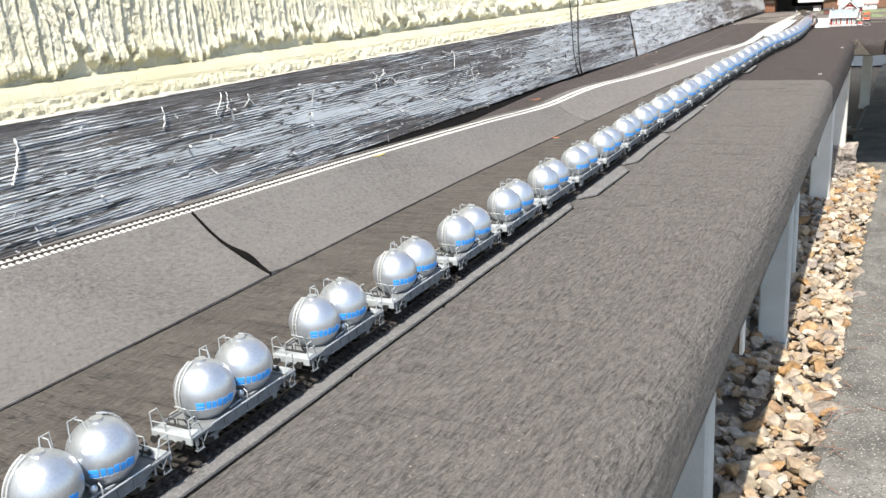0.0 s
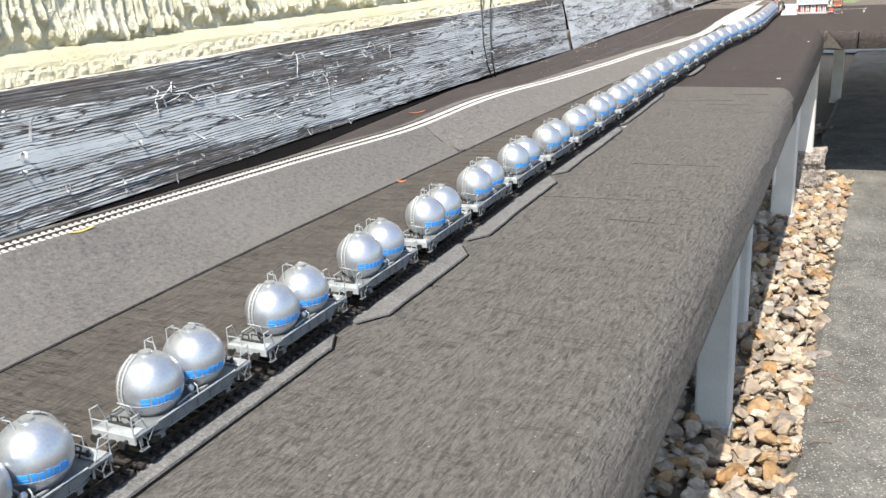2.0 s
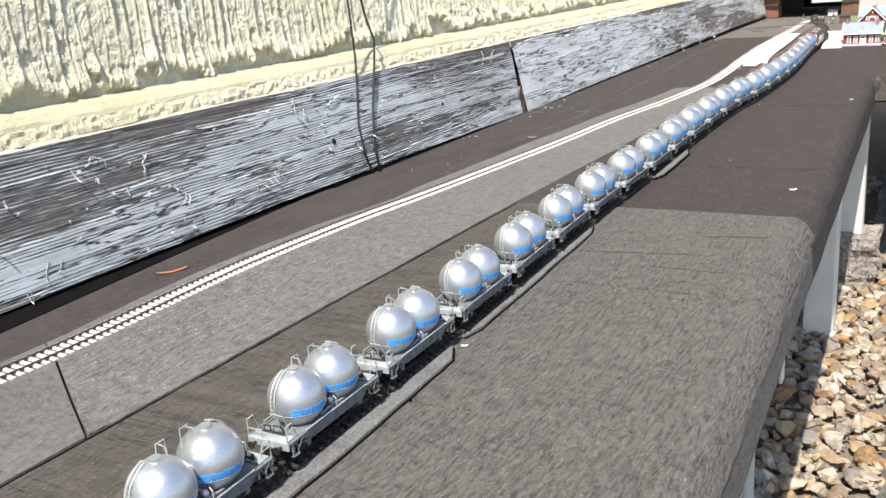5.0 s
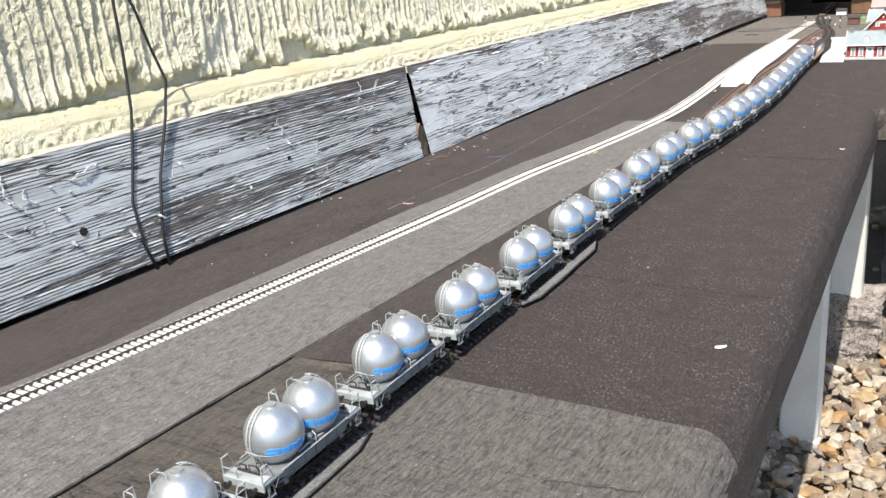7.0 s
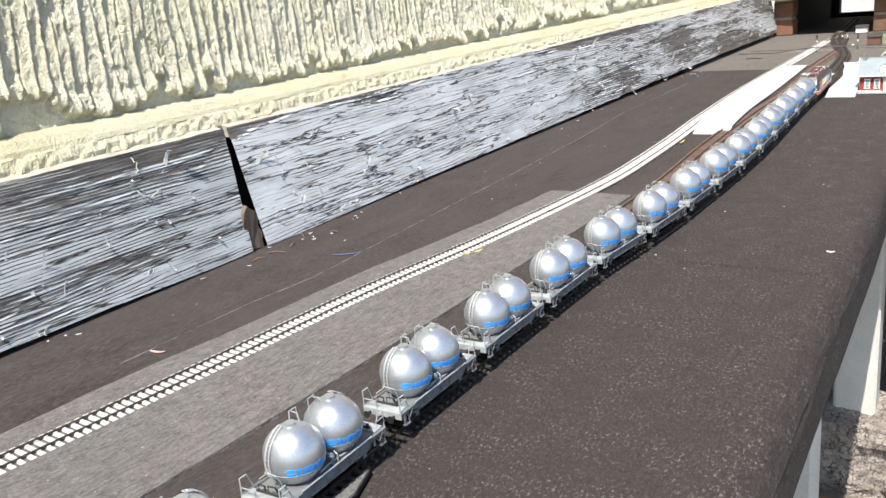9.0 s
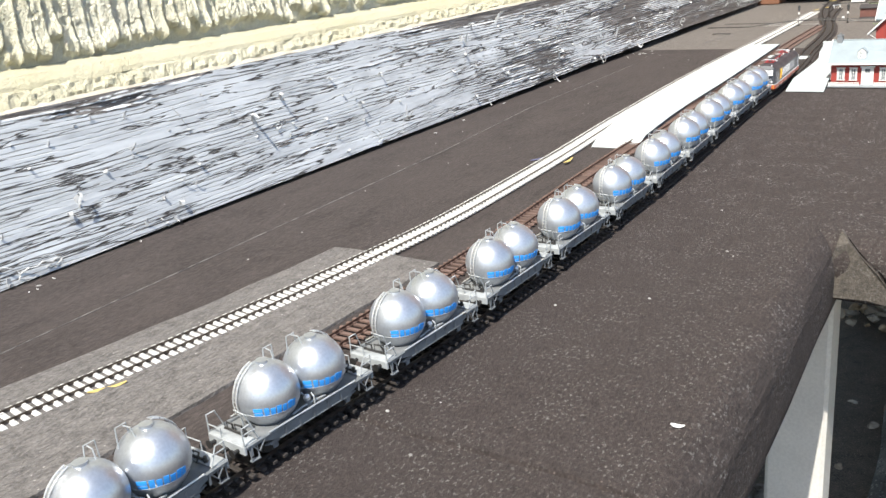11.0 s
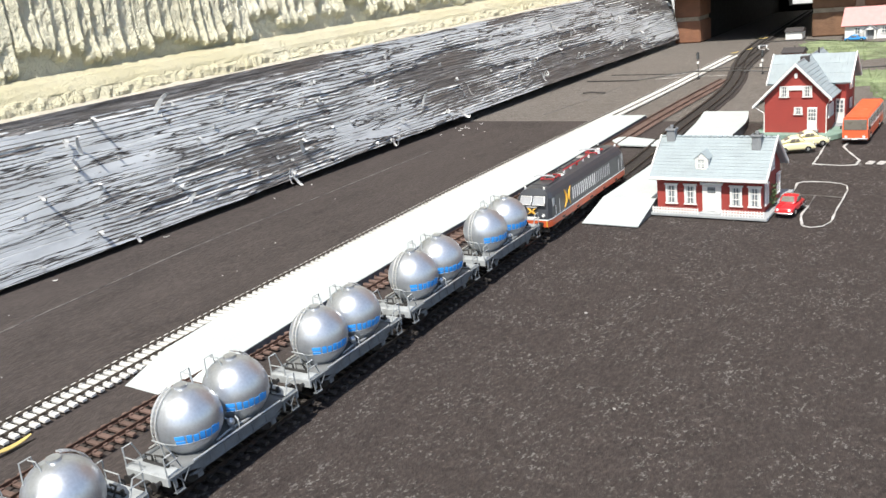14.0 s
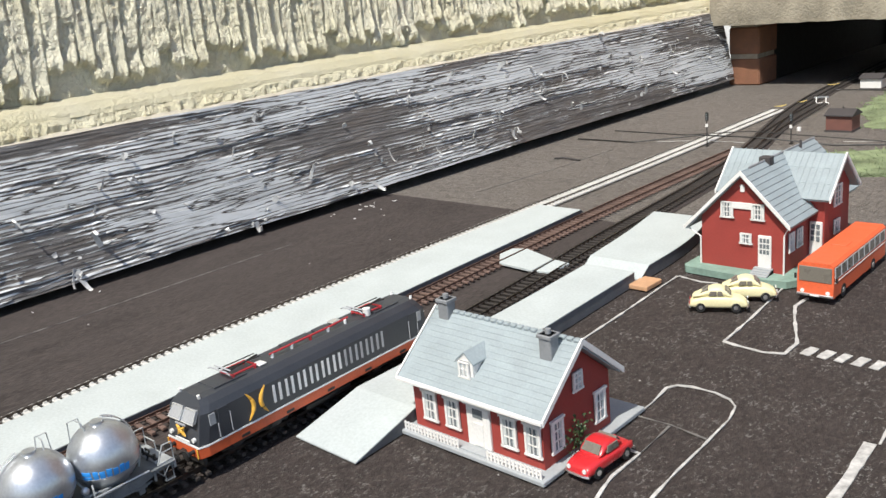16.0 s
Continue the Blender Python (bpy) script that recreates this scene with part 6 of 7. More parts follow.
line([(-0.075, 4.30), (-0.06, 4.45), (-0.055, 4.60)], 0.0016, "faint pale scuff on the far felt", paint=FAINT)


# ---- buildings ----
def window(name, parent, x0, x1, z0, z1, y, bars=(1, 2), trim=0.0012, hood=True):
    """A window in a wall that faces -y: trim, panes, glazing bars, curtain behind."""
    w = part(name, boxed((x0, y - 0.0007, z0), (x1, y + 0.0004, z1)), WINDOW_GLASS, parent)
    part("curtain", boxed((x0 + 0.0012, y - 0.0009, z0 + 0.001), (x0 + 0.0030, y - 0.0006, z1 - 0.001)), CURTAIN, w)
    part("curtain", boxed((x1 - 0.0030, y - 0.0009, z0 + 0.001), (x1 - 0.0012, y - 0.0006, z1 - 0.001)), CURTAIN, w)
    bm = bmesh.new()
    for a, b in (((x0 - 0.0004, z0), (x0 + trim, z1)), ((x1 - trim, z0), (x1 + 0.0004, z1)), ((x0 + trim, z1 - trim), (x1 - trim, z1)), ((x0 - 0.0012, z0 - 0.0009), (x1 + 0.0012, z0 + 0.0004))):
        box(bm, (a[0], y - 0.0017, a[1]), (b[0], y - 0.0005, b[1]))
    if hood:
        box(bm, (x0 - 0.0014, y - 0.0022, z1), (x1 + 0.0014, y - 0.0004, z1 + 0.0013))
    part("frame", bm, HOUSE_WHITE, w)
    bm = bmesh.new()
    for k in range(1, bars[0] + 1):
        x = x0 + (x1 - x0) * k / (bars[0] + 1)
        box(bm, (x - 0.0003, y - 0.0014, z0 + 0.0004), (x + 0.0003, y - 0.0006, z1 - trim))
    for k in range(1, bars[1] + 1):
        z = z0 + (z1 - z0) * k / (bars[1] + 1)
        box(bm, (x0 + trim, y - 0.0013, z - 0.0003), (x1 - trim, y - 0.0006, z + 0.0003))
    part("glazing_bar", bm, HOUSE_WHITE, w)
    return w


def turn_part(ob, m):
    """Turns a part, with its own parts, about its house's origin."""
    ob.matrix_basis = m @ ob.matrix_basis
    return ob


def slope_tiles(parent, x0, x1, eave, ridge, count, name="tile_course"):
    """Overlapping courses from the eave (y, z) to the ridge (y, z), along x."""
    e, r = Vector((0, *eave)), Vector((0, *ridge))
    d = r - e
    nrm = Vector((0, -d.z, d.y)).normalized() * (1 if d.y > 0 else -1)
    for k in range(count):
        a, b = e + d * (k / count), e + d * ((k + 1.25) / count if k < count - 1 else 1.0)
        bm = bmesh.new()
        q = [a + nrm * 0.0006, b + nrm * 0.0003, b - nrm * 0.0008, a + nrm * 0.0001]
        prism(bm, [(v.y, v.z) for v in q], x0, x1, "x")
        part(name, bm, ROOF_GREY, parent)


def cottage():
    h = thing("station_cottage", "small red model cottage with white windows and grey roof", "model house", at=pose(0.369, 3.795, 0.0, 0, 0, 0.5))
    part("plinth", boxed((-0.063, -0.011, 0.0002), (0.057, 0.094, 0.0032), 0.0005), PLINTH_GREY, h)
    wall = [(-0.0, 0.003), (0.0, 0.0385), (0.033, 0.0655), (0.066, 0.0385), (0.066, 0.003)]
    body = part("wall", prismed(wall, -0.050, 0.050, "x"), HOUSE_RED, h)
    roof = part("roof", prismed([(-0.0065, 0.0372), (0.033, 0.0690), (0.0725, 0.0372), (0.0700, 0.0362), (0.033, 0.0660), (-0.004, 0.0362)], -0.0555, 0.0555, "x"), ROOF_GREY, h)
    slope_tiles(roof, -0.0552, 0.0552, (-0.0068, 0.0372), (0.0328, 0.0692), 13)
    slope_tiles(roof, -0.0552, 0.0552, (0.0728, 0.0372), (0.0332, 0.0692), 13)
    for s in (-1, 1):
        for e, r in (((-0.0072, 0.0366), (0.033, 0.0696)), ((0.0732, 0.0366), (0.033, 0.0696))):
            part("bargeboard", prismed([(e[0], e[1] - 0.0018), (e[0], e[1] + 0.0020), (r[0], r[1] + 0.0020), (r[0], r[1] - 0.0020)], s * 0.0560 - 0.0006, s * 0.0560 + 0.0006, "x"), HOUSE_WHITE, roof)
    part("gutter", boxed((-0.0560, -0.0088, 0.0354), (0.0560, -0.0066, 0.0380), 0.0005), HOUSE_WHITE, roof)
    part("gutter", boxed((-0.0560, 0.0726, 0.0354), (0.0560, 0.0748, 0.0380), 0.0005), HOUSE_WHITE, roof)
    for k in range(22):
        x = -0.053 + k * 0.00505
        part("ridge_tile", boxed((x - 0.0023, 0.0312, 0.0686), (x + 0.0021, 0.0348, 0.0708), 0.0006), ROOF_GREY, roof)
    for x, y, z0, z1, w in ((-0.0445, 0.031, 0.060, 0.0785, 0.0042), (0.0395, 0.024, 0.052, 0.0745, 0.0042)):
        c = part("chimney", boxed((x - w, y - w * 0.9, z0), (x + w, y + w * 0.9, z1), 0.0004), CHIMNEY_GREY, h)
        part("cap", boxed((x - w - 0.0008, y - w - 0.0006, z1 - 0.0022), (x + w + 0.0008, y + w + 0.0006, z1), 0.0003), CHIMNEY_GREY, c)
        part("pot", tubed([(x, y, z1), (x, y, z1 + 0.0028)], 0.0018, 10), CHIMNEY_GREY, c)
    # dormer
    dm = part("dormer", prismed([(-0.0125, 0.040), (-0.0125, 0.0545), (-0.0065, 0.0600), (-0.0005, 0.0545), (-0.0005, 0.040)], 0.0030, 0.0230), HOUSE_WHITE, h)
    for s in (-1, 1):
        part("dormer_roof", prismed([(-0.0065, 0.0600), (-0.0065, 0.0611), (-0.0065 + s * 0.0072, 0.0546), (-0.0065 + s * 0.0072, 0.0535)], 0.0023, 0.0270), ROOF_GREY, dm)
    window("window", dm, -0.0100, -0.0030, 0.0455, 0.0550, 0.0028, (1, 1), 0.0008, False)
    # doors and windows of the front
    for x0, x1 in ((-0.0405, -0.0300), (-0.0220, -0.0115), (0.0215, 0.0318), (0.0385, 0.0488)):
        window("window", h, x0, x1, 0.0110, 0.0295, -0.0002)
    door = part("door", boxed((-0.0050, -0.0016, 0.0032), (0.0128, 0.0002, 0.0310), 0.0003), HOUSE_WHITE, h, "white panelled front door")
    part("door_hood", boxed((-0.0068, -0.0030, 0.0305), (0.0146, -0.0002, 0.0328), 0.0003), HOUSE_WHITE, door)
    part("fanlight", boxed((0.0002, -0.0020, 0.0230), (0.0076, -0.0014, 0.0285)), WINDOW_GLASS, door)
    part("door_panel", boxed((0.0002, -0.0022, 0.0050), (0.0076, -0.0015, 0.0200), 0.0003), HOUSE_WHITE, door)
    part("doorstep", boxed((-0.0060, -0.0085, 0.0030), (0.0138, -0.0014, 0.0044), 0.0003), PLINTH_GREY, door)
    # gable end that faces the road
    side = Matrix.Translation((0.0502, 0, 0)) @ Matrix.Rotation(math.radians(90), 4, "Z")
    for y0, y1 in ((0.0065, 0.0165), (0.0490, 0.0590)):
        turn_part(window("window", h, y0, y1, 0.0110, 0.0295, -0.0002), side)
    turn_part(window("window", h, 0.0290, 0.0370, 0.0395, 0.0505, -0.0002, (1, 2), 0.0008, False), side)
    side = Matrix.Translation((-0.0502, 0.066, 0)) @ Matrix.Rotation(math.radians(-90), 4, "Z")
    for y0, y1 in ((0.0065, 0.0165), (0.0490, 0.0590)):
        turn_part(window("window", h, y0, y1, 0.0110, 0.0295, -0.0002), side)
    return h


cottage()


def picket_fence(x0, x1, y, ang=0.5):
    f = thing("picket_fence", "tiny white picket fence in front of the cottage", "fence", "picket fences", at=pose(0.369, 3.795, 0.0032, 0, 0, ang))
    for z in (0.0015, 0.0038):
        part("rail", boxed((x0, y - 0.0004, z), (x1, y + 0.0004, z + 0.0008)), HOUSE_WHITE, f)
    n = int((x1 - x0) / 0.0027)
    me = None
    for k in range(n + 1):
        x = (x1 - x0) * k / n
        if me is None:
            first_picket = part("picket", prismed([(x0 - 0.0007, 0), (x0 - 0.0007, 0.0050), (x0, 0.0060), (x0 + 0.0007, 0.0050), (x0 + 0.0007, 0)], y - 0.0009, y - 0.0004), HOUSE_WHITE, f)
            me = first_picket.data
        else:
            p = new("picket", me)
            p.parent = f
            p.location = (x, 0, 0)


picket_fence(-0.054, -0.0075, -0.0080)
picket_fence(0.0155, 0.0535, -0.0080)

shrub = thing("wall_shrub", "dark green climbing shrub against the cottage gable", "shrub", at=pose(0.4205, 3.824, 0.0032))
part("stem", tubed([(0, 0.0, 0), (0.001, 0.001, 0.008), (0.0005, 0.0, 0.016)], 0.0005, 5), TWIG, shrub)
bm = bmesh.new()
rnd = random.Random(3)
for k in range(150):
    c = Vector((abs(rnd.gauss(0.0016, 0.0012)), rnd.gauss(0.0, 0.0055), abs(rnd.gauss(0.012, 0.006))))
    if c.z > 0.026:
        continue
    u = Vector((rnd.gauss(0, 1), rnd.gauss(0, 1), rnd.gauss(0, 1))).normalized() * rnd.uniform(0.0006, 0.0012)
    v = u.orthogonal().normalized() * u.length
    bm.faces.new([bm.verts.new(c + q) for q in (u, v, -u, -v)])
part("crown", bm, LEAF_GREEN, shrub)


def tall_house():
    h = thing("station_house", "tall red model station house with grey cross-gabled roof", "model house", at=pose(0.366, 4.150, 0.0))
    bm = bmesh.new()
    ring = [(-0.050, -0.010), (-0.046, -0.015), (0.030, -0.019), (0.045, -0.016), (0.052, -0.006), (0.064, 0.030), (0.070, 0.060), (0.068, 0.135), (0.0, 0.158), (-0.05, 0.150)]
    prism(bm, ring, 0.0002, 0.0062, "z")
    part("plinth", bm, PLINTH_GREEN, h, "grey-green painted plinth")
    wall = [(-0.038, 0.005), (-0.038, 0.0535), (0.0005, 0.0890), (0.036, 0.0545), (0.036, 0.005)]
    part("wall", prismed(wall, 0.0, 0.142), HOUSE_RED, h)
    # main roof: long slope down over the track side
    roof = part("roof", prismed([(-0.0515, 0.0400), (0.0005, 0.0925), (0.0430, 0.0490), (0.0418, 0.0470), (0.0005, 0.0893), (-0.0500, 0.0382)], -0.006, 0.148), ROOF_GREY, h)
    for k in range(11):
        for (x0, z0), (x1, z1) in (((-0.0515, 0.0402), (0.0, 0.0928)), ((0.0430, 0.0492), (0.001, 0.0928))):
            a, b = (x0 + (x1 - x0) * k / 11, z0 + (z1 - z0) * k / 11), (x0 + (x1 - x0) * (k + 1.2) / 11, z0 + (z1 - z0) * (k + 1.2) / 11)
            if k == 10:
                b = (x1, z1)
            s = -1 if x0 < 0 else 1
            part("tile_course", prismed([(a[0] + s * 0.0007, a[1] + 0.0008), (b[0] + s * 0.0002, b[1] + 0.0002), (b[0], b[1] - 0.0008), (a[0], a[1] - 0.0004)], -0.0058, 0.1478), ROOF_GREY, roof)
    for (x0, z0) in ((-0.0520, 0.0393), (0.0436, 0.0483)):
        part("bargeboard", prismed([(x0, z0 - 0.0014), (x0, z0 + 0.0022), (0.0005, 0.0945), (0.0005, 0.0905)], -0.0070, -0.0058), HOUSE_WHITE, roof)
    # cross wing
    part("wing_wall", prismed([(0.052, 0.005), (0.052, 0.0640), (0.080, 0.0900), (0.108, 0.0640), (0.108, 0.005)], -0.040, 0.049, "x"), HOUSE_RED, h)
    wing = part("wing_roof", prismed([(0.0450, 0.0610), (0.080, 0.0942), (0.1150, 0.0610), (0.1135, 0.0592), (0.080, 0.0908), (0.0465, 0.0592)], -0.047, 0.0555, "x"), ROOF_GREY, h)
    slope_tiles(wing, -0.0468, 0.0553, (0.0448, 0.0611), (0.0798, 0.0944), 3, "roof_sheet")
    for k in range(19):
        x = -0.045 + 0.0054 * k
        part("standing_seam", prismed([(0.0446, 0.0620), (0.0446, 0.0624), (0.0798, 0.0956), (0.0798, 0.0950)], x - 0.0002, x + 0.0002, "x"), ROOF_GREY, wing)
    for s in (-0.0474, 0.0560):
        for y0 in (0.0442, 0.1158):
            part("bargeboard", prismed([(y0, 0.0590), (y0, 0.0626), (0.080, 0.0962), (0.080, 0.0924)], s - 0.0006, s + 0.0006, "x"), HOUSE_WHITE, wing)
    part("ridge_cap", tubed([(0.0005, 0.01, 0.0936), (0.0005, 0.150, 0.0936)], 0.0011), CHIMNEY_GREY, roof)
    part("chimney", boxed((-0.0045, 0.040, 0.086), (0.0055, 0.049, 0.0965), 0.0005), SHED_ROOF, h)
    part("flue", tubed([(0.003, 0.112, 0.088), (0.003, 0.112, 0.0985)], 0.0012, 8), SHED_ROOF, h)
    # front gable
    for x0, x1 in ((-0.0190, -0.0085), (0.0085, 0.0190)):
        window("window", h, x0, x1, 0.0520, 0.0655, -0.0002, (3, 2), 0.0010, False)
    part("sign_board", boxed((-0.0085, -0.0014, 0.0600), (0.0085, 0.0002, 0.0655), 0.0002), HOUSE_WHITE, h, "blank white name board")
    window("window", h, -0.0015, 0.0080, 0.0300, 0.0390, -0.0002, (1, 1), 0.0013, False)
    bm = tubed([(0.0, 0.0002, 0.0795), (0.0, -0.0012, 0.0795)], 0.0018, 12)
    box(bm, (-0.0018, -0.0010, 0.0750), (0.0018, 0.0002, 0.0795))
    part("louvre", bm, HOUSE_WHITE, h)
    door = part("door", boxed((0.0140, -0.0014, 0.0070), (0.0255, 0.0002, 0.0385), 0.0003), HOUSE_WHITE, h, "white glazed door")
    for z in (0.0225, 0.0275, 0.0325):
        for x in (0.0168, 0.0198, 0.0228):
            part("pane", boxed((x - 0.0011, -0.0017, z), (x + 0.0011, -0.0012, z + 0.0036)), WINDOW_GLASS, door)
    for k in range(4):
        part("step", boxed((0.0118, -0.0150 + 0.0030 * k, 0.0060), (0.0275, -0.0010, 0.0072 + 0.0011 * k)), PLINTH_GREY, h)
    for x, ex, ez in ((-0.0385, -0.0505, 0.0400), (0.0365, 0.0410, 0.0485)):
        part("downpipe", tubed([(ex, -0.0035, ez), (x, -0.0012, ez - 0.0085), (x, -0.0012, 0.006)], 0.0008), HOUSE_WHITE, h)
    side = Matrix.Translation((0.0362, 0, 0)) @ Matrix.Rotation(math.radians(90), 4, "Z")
    for y0, y1 in ((0.0080, 0.0170), (0.0240, 0.0340)):
        turn_part(window("window", h, y0, y1, 0.0240, 0.0400, -0.0002, (1, 2), 0.0010, False), side)
    wd = part("wing_door", boxed((0.0372, 0.0502, 0.0070), (0.0478, 0.0522, 0.0400), 0.0003), HOUSE_WHITE, h, "white glazed side door")
    for z in (0.0230, 0.0285, 0.0340):
        for x in (0.0400, 0.0445):
            part("pane", boxed((x - 0.0014, 0.0496, z), (x + 0.0014, 0.0504, z + 0.0038)), WINDOW_GLASS, wd)
    for k in range(3):
        part("step", boxed((0.0360, 0.0400 + 0.0035 * k, 0.0060), (0.0490, 0.0515, 0.0072 + 0.0011 * k)), PLINTH_GREY, h)
    side = Matrix.Translation((0.0492, 0, 0)) @ Matrix.Rotation(math.radians(90), 4, "Z")
    turn_part(window("window", h, 0.0700, 0.0860, 0.0500, 0.0680, -0.0002, (1, 2), 0.0012, False), side)
    turn_part(window("window", h, 0.0720, 0.0830, 0.0250, 0.0370, -0.0002, (1, 1), 0.0012, False), side)
    return h


tall_house()


def pink_house():
    h = thing("white_cottage", "white model cottage with a pink roof at the far end", "model house", at=pose(0.33, 5.195, 0.0016))
    part("wall", prismed([(0.0, 0.0), (0.0, 0.034), (0.032, 0.062), (0.064, 0.034), (0.064, 0.0)], -0.100, 0.100, "x"), HOUSE_WHITE, h)
    part("roof", prismed([(-0.007, 0.0310), (0.032, 0.0690), (0.071, 0.0310), (0.069, 0.0290), (0.032, 0.0650), (-0.005, 0.0290)], -0.107, 0.107, "x"), PINK_ROOF, h)
    for x in (-0.080, -0.025, 0.01, 0.05):
        window("window", h, x, x + 0.014, 0.012, 0.026, -0.0002, (1, 1), 0.001, False)
    porch = part("porch", prismed([(-0.058, 0.0), (-0.058, 0.022), (-0.046, 0.031), (-0.034, 0.022), (-0.034, 0.0), (-0.037, 0.0), (-0.037, 0.021), (-0.055, 0.021), (-0.055, 0.0)], -0.010, 0.0), HOUSE_WHITE, h)
    part("door", boxed((-0.052, -0.0012, 0.0), (-0.040, 0.0004, 0.020)), CHIMNEY_GREY, porch)
    for s in (-1, 1):
        part("porch_roof", prismed([(-0.046, 0.0310), (-0.046, 0.0326), (-0.046 + s * 0.0145, 0.0218), (-0.046 + s * 0.0145, 0.0202)], -0.012, 0.0), CHIMNEY_GREY, porch)


pink_house()


def shed(name, x0, x1, y, d, h, wall, roof, label):
    s = thing(name, label, "model shed", at=pose((x0 + x1) / 2, y, 0.0016))
    w = (x1 - x0) / 2
    part("wall", boxed((-w, 0, 0), (w, d, h), 0.0003), wall, s)
    part("roof", prismed([(-0.003, h - 0.001), (-0.003, h + 0.0008), (d / 2, h + 0.0085), (d + 0.003, h + 0.0008), (d + 0.003, h - 0.001)], -w - 0.002, w + 0.002, "x"), roof, s)
    part("base", boxed((-w - 0.001, -0.001, -0.0004), (w + 0.001, d + 0.001, 0.003)), SHED_ROOF, s)
    part("vent", tubed([(0, d / 2, h + 0.007), (0, d / 2, h + 0.0115)], 0.0010, 8), SHED_ROOF, s)


shed("white_shed", 0.092, 0.130, 5.23, 0.034, 0.021, HOUSE_WHITE, SHED_ROOF, "small white model shed with a dark roof by the tunnel")
shed("brown_shed", 0.190, 0.228, 4.80, 0.034, 0.025, SHED_BROWN, SHED_ROOF, "small brown model shed with a dark roof")


# ---- vehicles ----
def car(name, label, paint, at, length=0.044, width=0.0175, height=0.0155, hump=False):
    c = thing(name, label, "model car", at=at)
    L, W = length / 2, width / 2
    prof = [(-1.00, 0.36, 0.80), (-0.97, 0.52, 0.86), (-0.80, 0.60, 0.95), (-0.42, 0.64, 1.0), (0.0, 0.64, 1.0), (0.45, 0.63, 1.0), (0.80, 0.57 if not hump else 0.50, 0.94), (0.97, 0.46, 0.84), (1.00, 0.34, 0.78)]
    if hump:
        prof = [(-1.00, 0.28, 0.60), (-0.96, 0.42, 0.72), (-0.76, 0.57, 0.84), (-0.42, 0.66, 1.0), (0.0, 0.67, 1.0), (0.45, 0.66, 1.0), (0.80, 0.54, 0.90), (0.97, 0.40, 0.74), (1.00, 0.26, 0.62)]
    bm = bmesh.new()
    rows = []
    for u, z, w in prof:
        zz, ww = height * z, W * w
        rows.append([bm.verts.new((sx * ww, u * L, q)) for sx, q in ((-0.92, 0.0022), (-1.0, 0.0050), (-1.0, zz - 0.0016), (-0.82, zz), (0.82, zz), (1.0, zz - 0.0016), (1.0, 0.0050), (0.92, 0.0022))])
    for a, b in zip(rows, rows[1:]):
        for k in range(8):
            bm.faces.new((a[k], a[(k + 1) % 8], b[(k + 1) % 8], b[k]))
    bm.faces.new(rows[0])
    bm.faces.new(rows[-1][::-1])
    body = part("body", bm, paint, c, smooth=True)
    sub = body.modifiers.new("round", "SUBSURF")
    sub.levels = sub.render_levels = 2
    cab = [(-0.50, 0.56, 0.92), (-0.27, 0.93, 0.86), (-0.02, 1.04, 0.86), (0.30, 1.0, 0.86), (0.62, 0.58, 0.90)]
    if hump:
        cab = [(-0.52, 0.52, 0.90), (-0.30, 0.88, 0.84), (-0.06, 1.05, 0.84), (0.24, 1.02, 0.82), (0.58, 0.80, 0.78), (0.93, 0.46, 0.70)]
    bm = bmesh.new()
    rows = []
    for u, z, w in cab:
        zz, ww = height * z, W * w
        rows.append([bm.verts.new((-ww, u * L, height * 0.58)), bm.verts.new((-ww * 0.98, u * L, max(zz - 0.0012, height * 0.585))), bm.verts.new((-ww * 0.72, u * L, max(zz, height * 0.59))), bm.verts.new((ww * 0.72, u * L, max(zz, height * 0.59))), bm.verts.new((ww * 0.98, u * L, max(zz - 0.0012, height * 0.585))), bm.verts.new((ww, u * L, height * 0.58))])
    for a, b in zip(rows, rows[1:]):
        for k in range(6):
            bm.faces.new((a[k], a[(k + 1) % 6], b[(k + 1) % 6], b[k]))
    bm.faces.new(rows[0])
    bm.faces.new(rows[-1][::-1])
    cabin = part("cabin", bm, paint, c, smooth=True)
    sub = cabin.modifiers.new("round", "SUBSURF")
    sub.levels = sub.render_levels = 2
    for s in (-1, 1):
        for y0, y1 in ((-0.17, 0.02), (0.06, 0.27)):
            low, high = (0.71, 0.885) if hump else (0.66, 0.90)
            part("side_window", prismed([(y0 * L, height * low), (y0 * L * 0.9 + 0.0006 * (y0 < 0), height * high), (y1 * L, height * high), (y1 * L + 0.0012 * (y1 > 0.1), height * low)], s * W * 0.83 - 0.0006, s * W * 0.83 + 0.0005, "x"), CAR_GLASS, c)
        for u in (-0.60, 0.60):
            t = part("tyre", tubed([(s * (W - 0.0034), u * L, 0.0036), (s * (W - 0.0002), u * L, 0.0036)], 0.0036, 16), TYRE, c)
            part("hub", tubed([(s * (W - 0.0006), u * L, 0.0036), (s * (W + 0.0002), u * L, 0.0036)], 0.0017, 10), CHROME, t)
        part("headlight", tubed([(s * W * 0.60, -L * 0.985, height * 0.42), (s * W * 0.60, -L * 1.012, height * 0.42)], 0.0013, 10), INSULATOR, c)
        part("tail_light", boxed((s * W * 0.62 - 0.0008, L * 0.975, height * 0.30), (s * W * 0.62 + 0.0008, L * 1.005, height * 0.42)), RED_ROOF_GEAR, c)
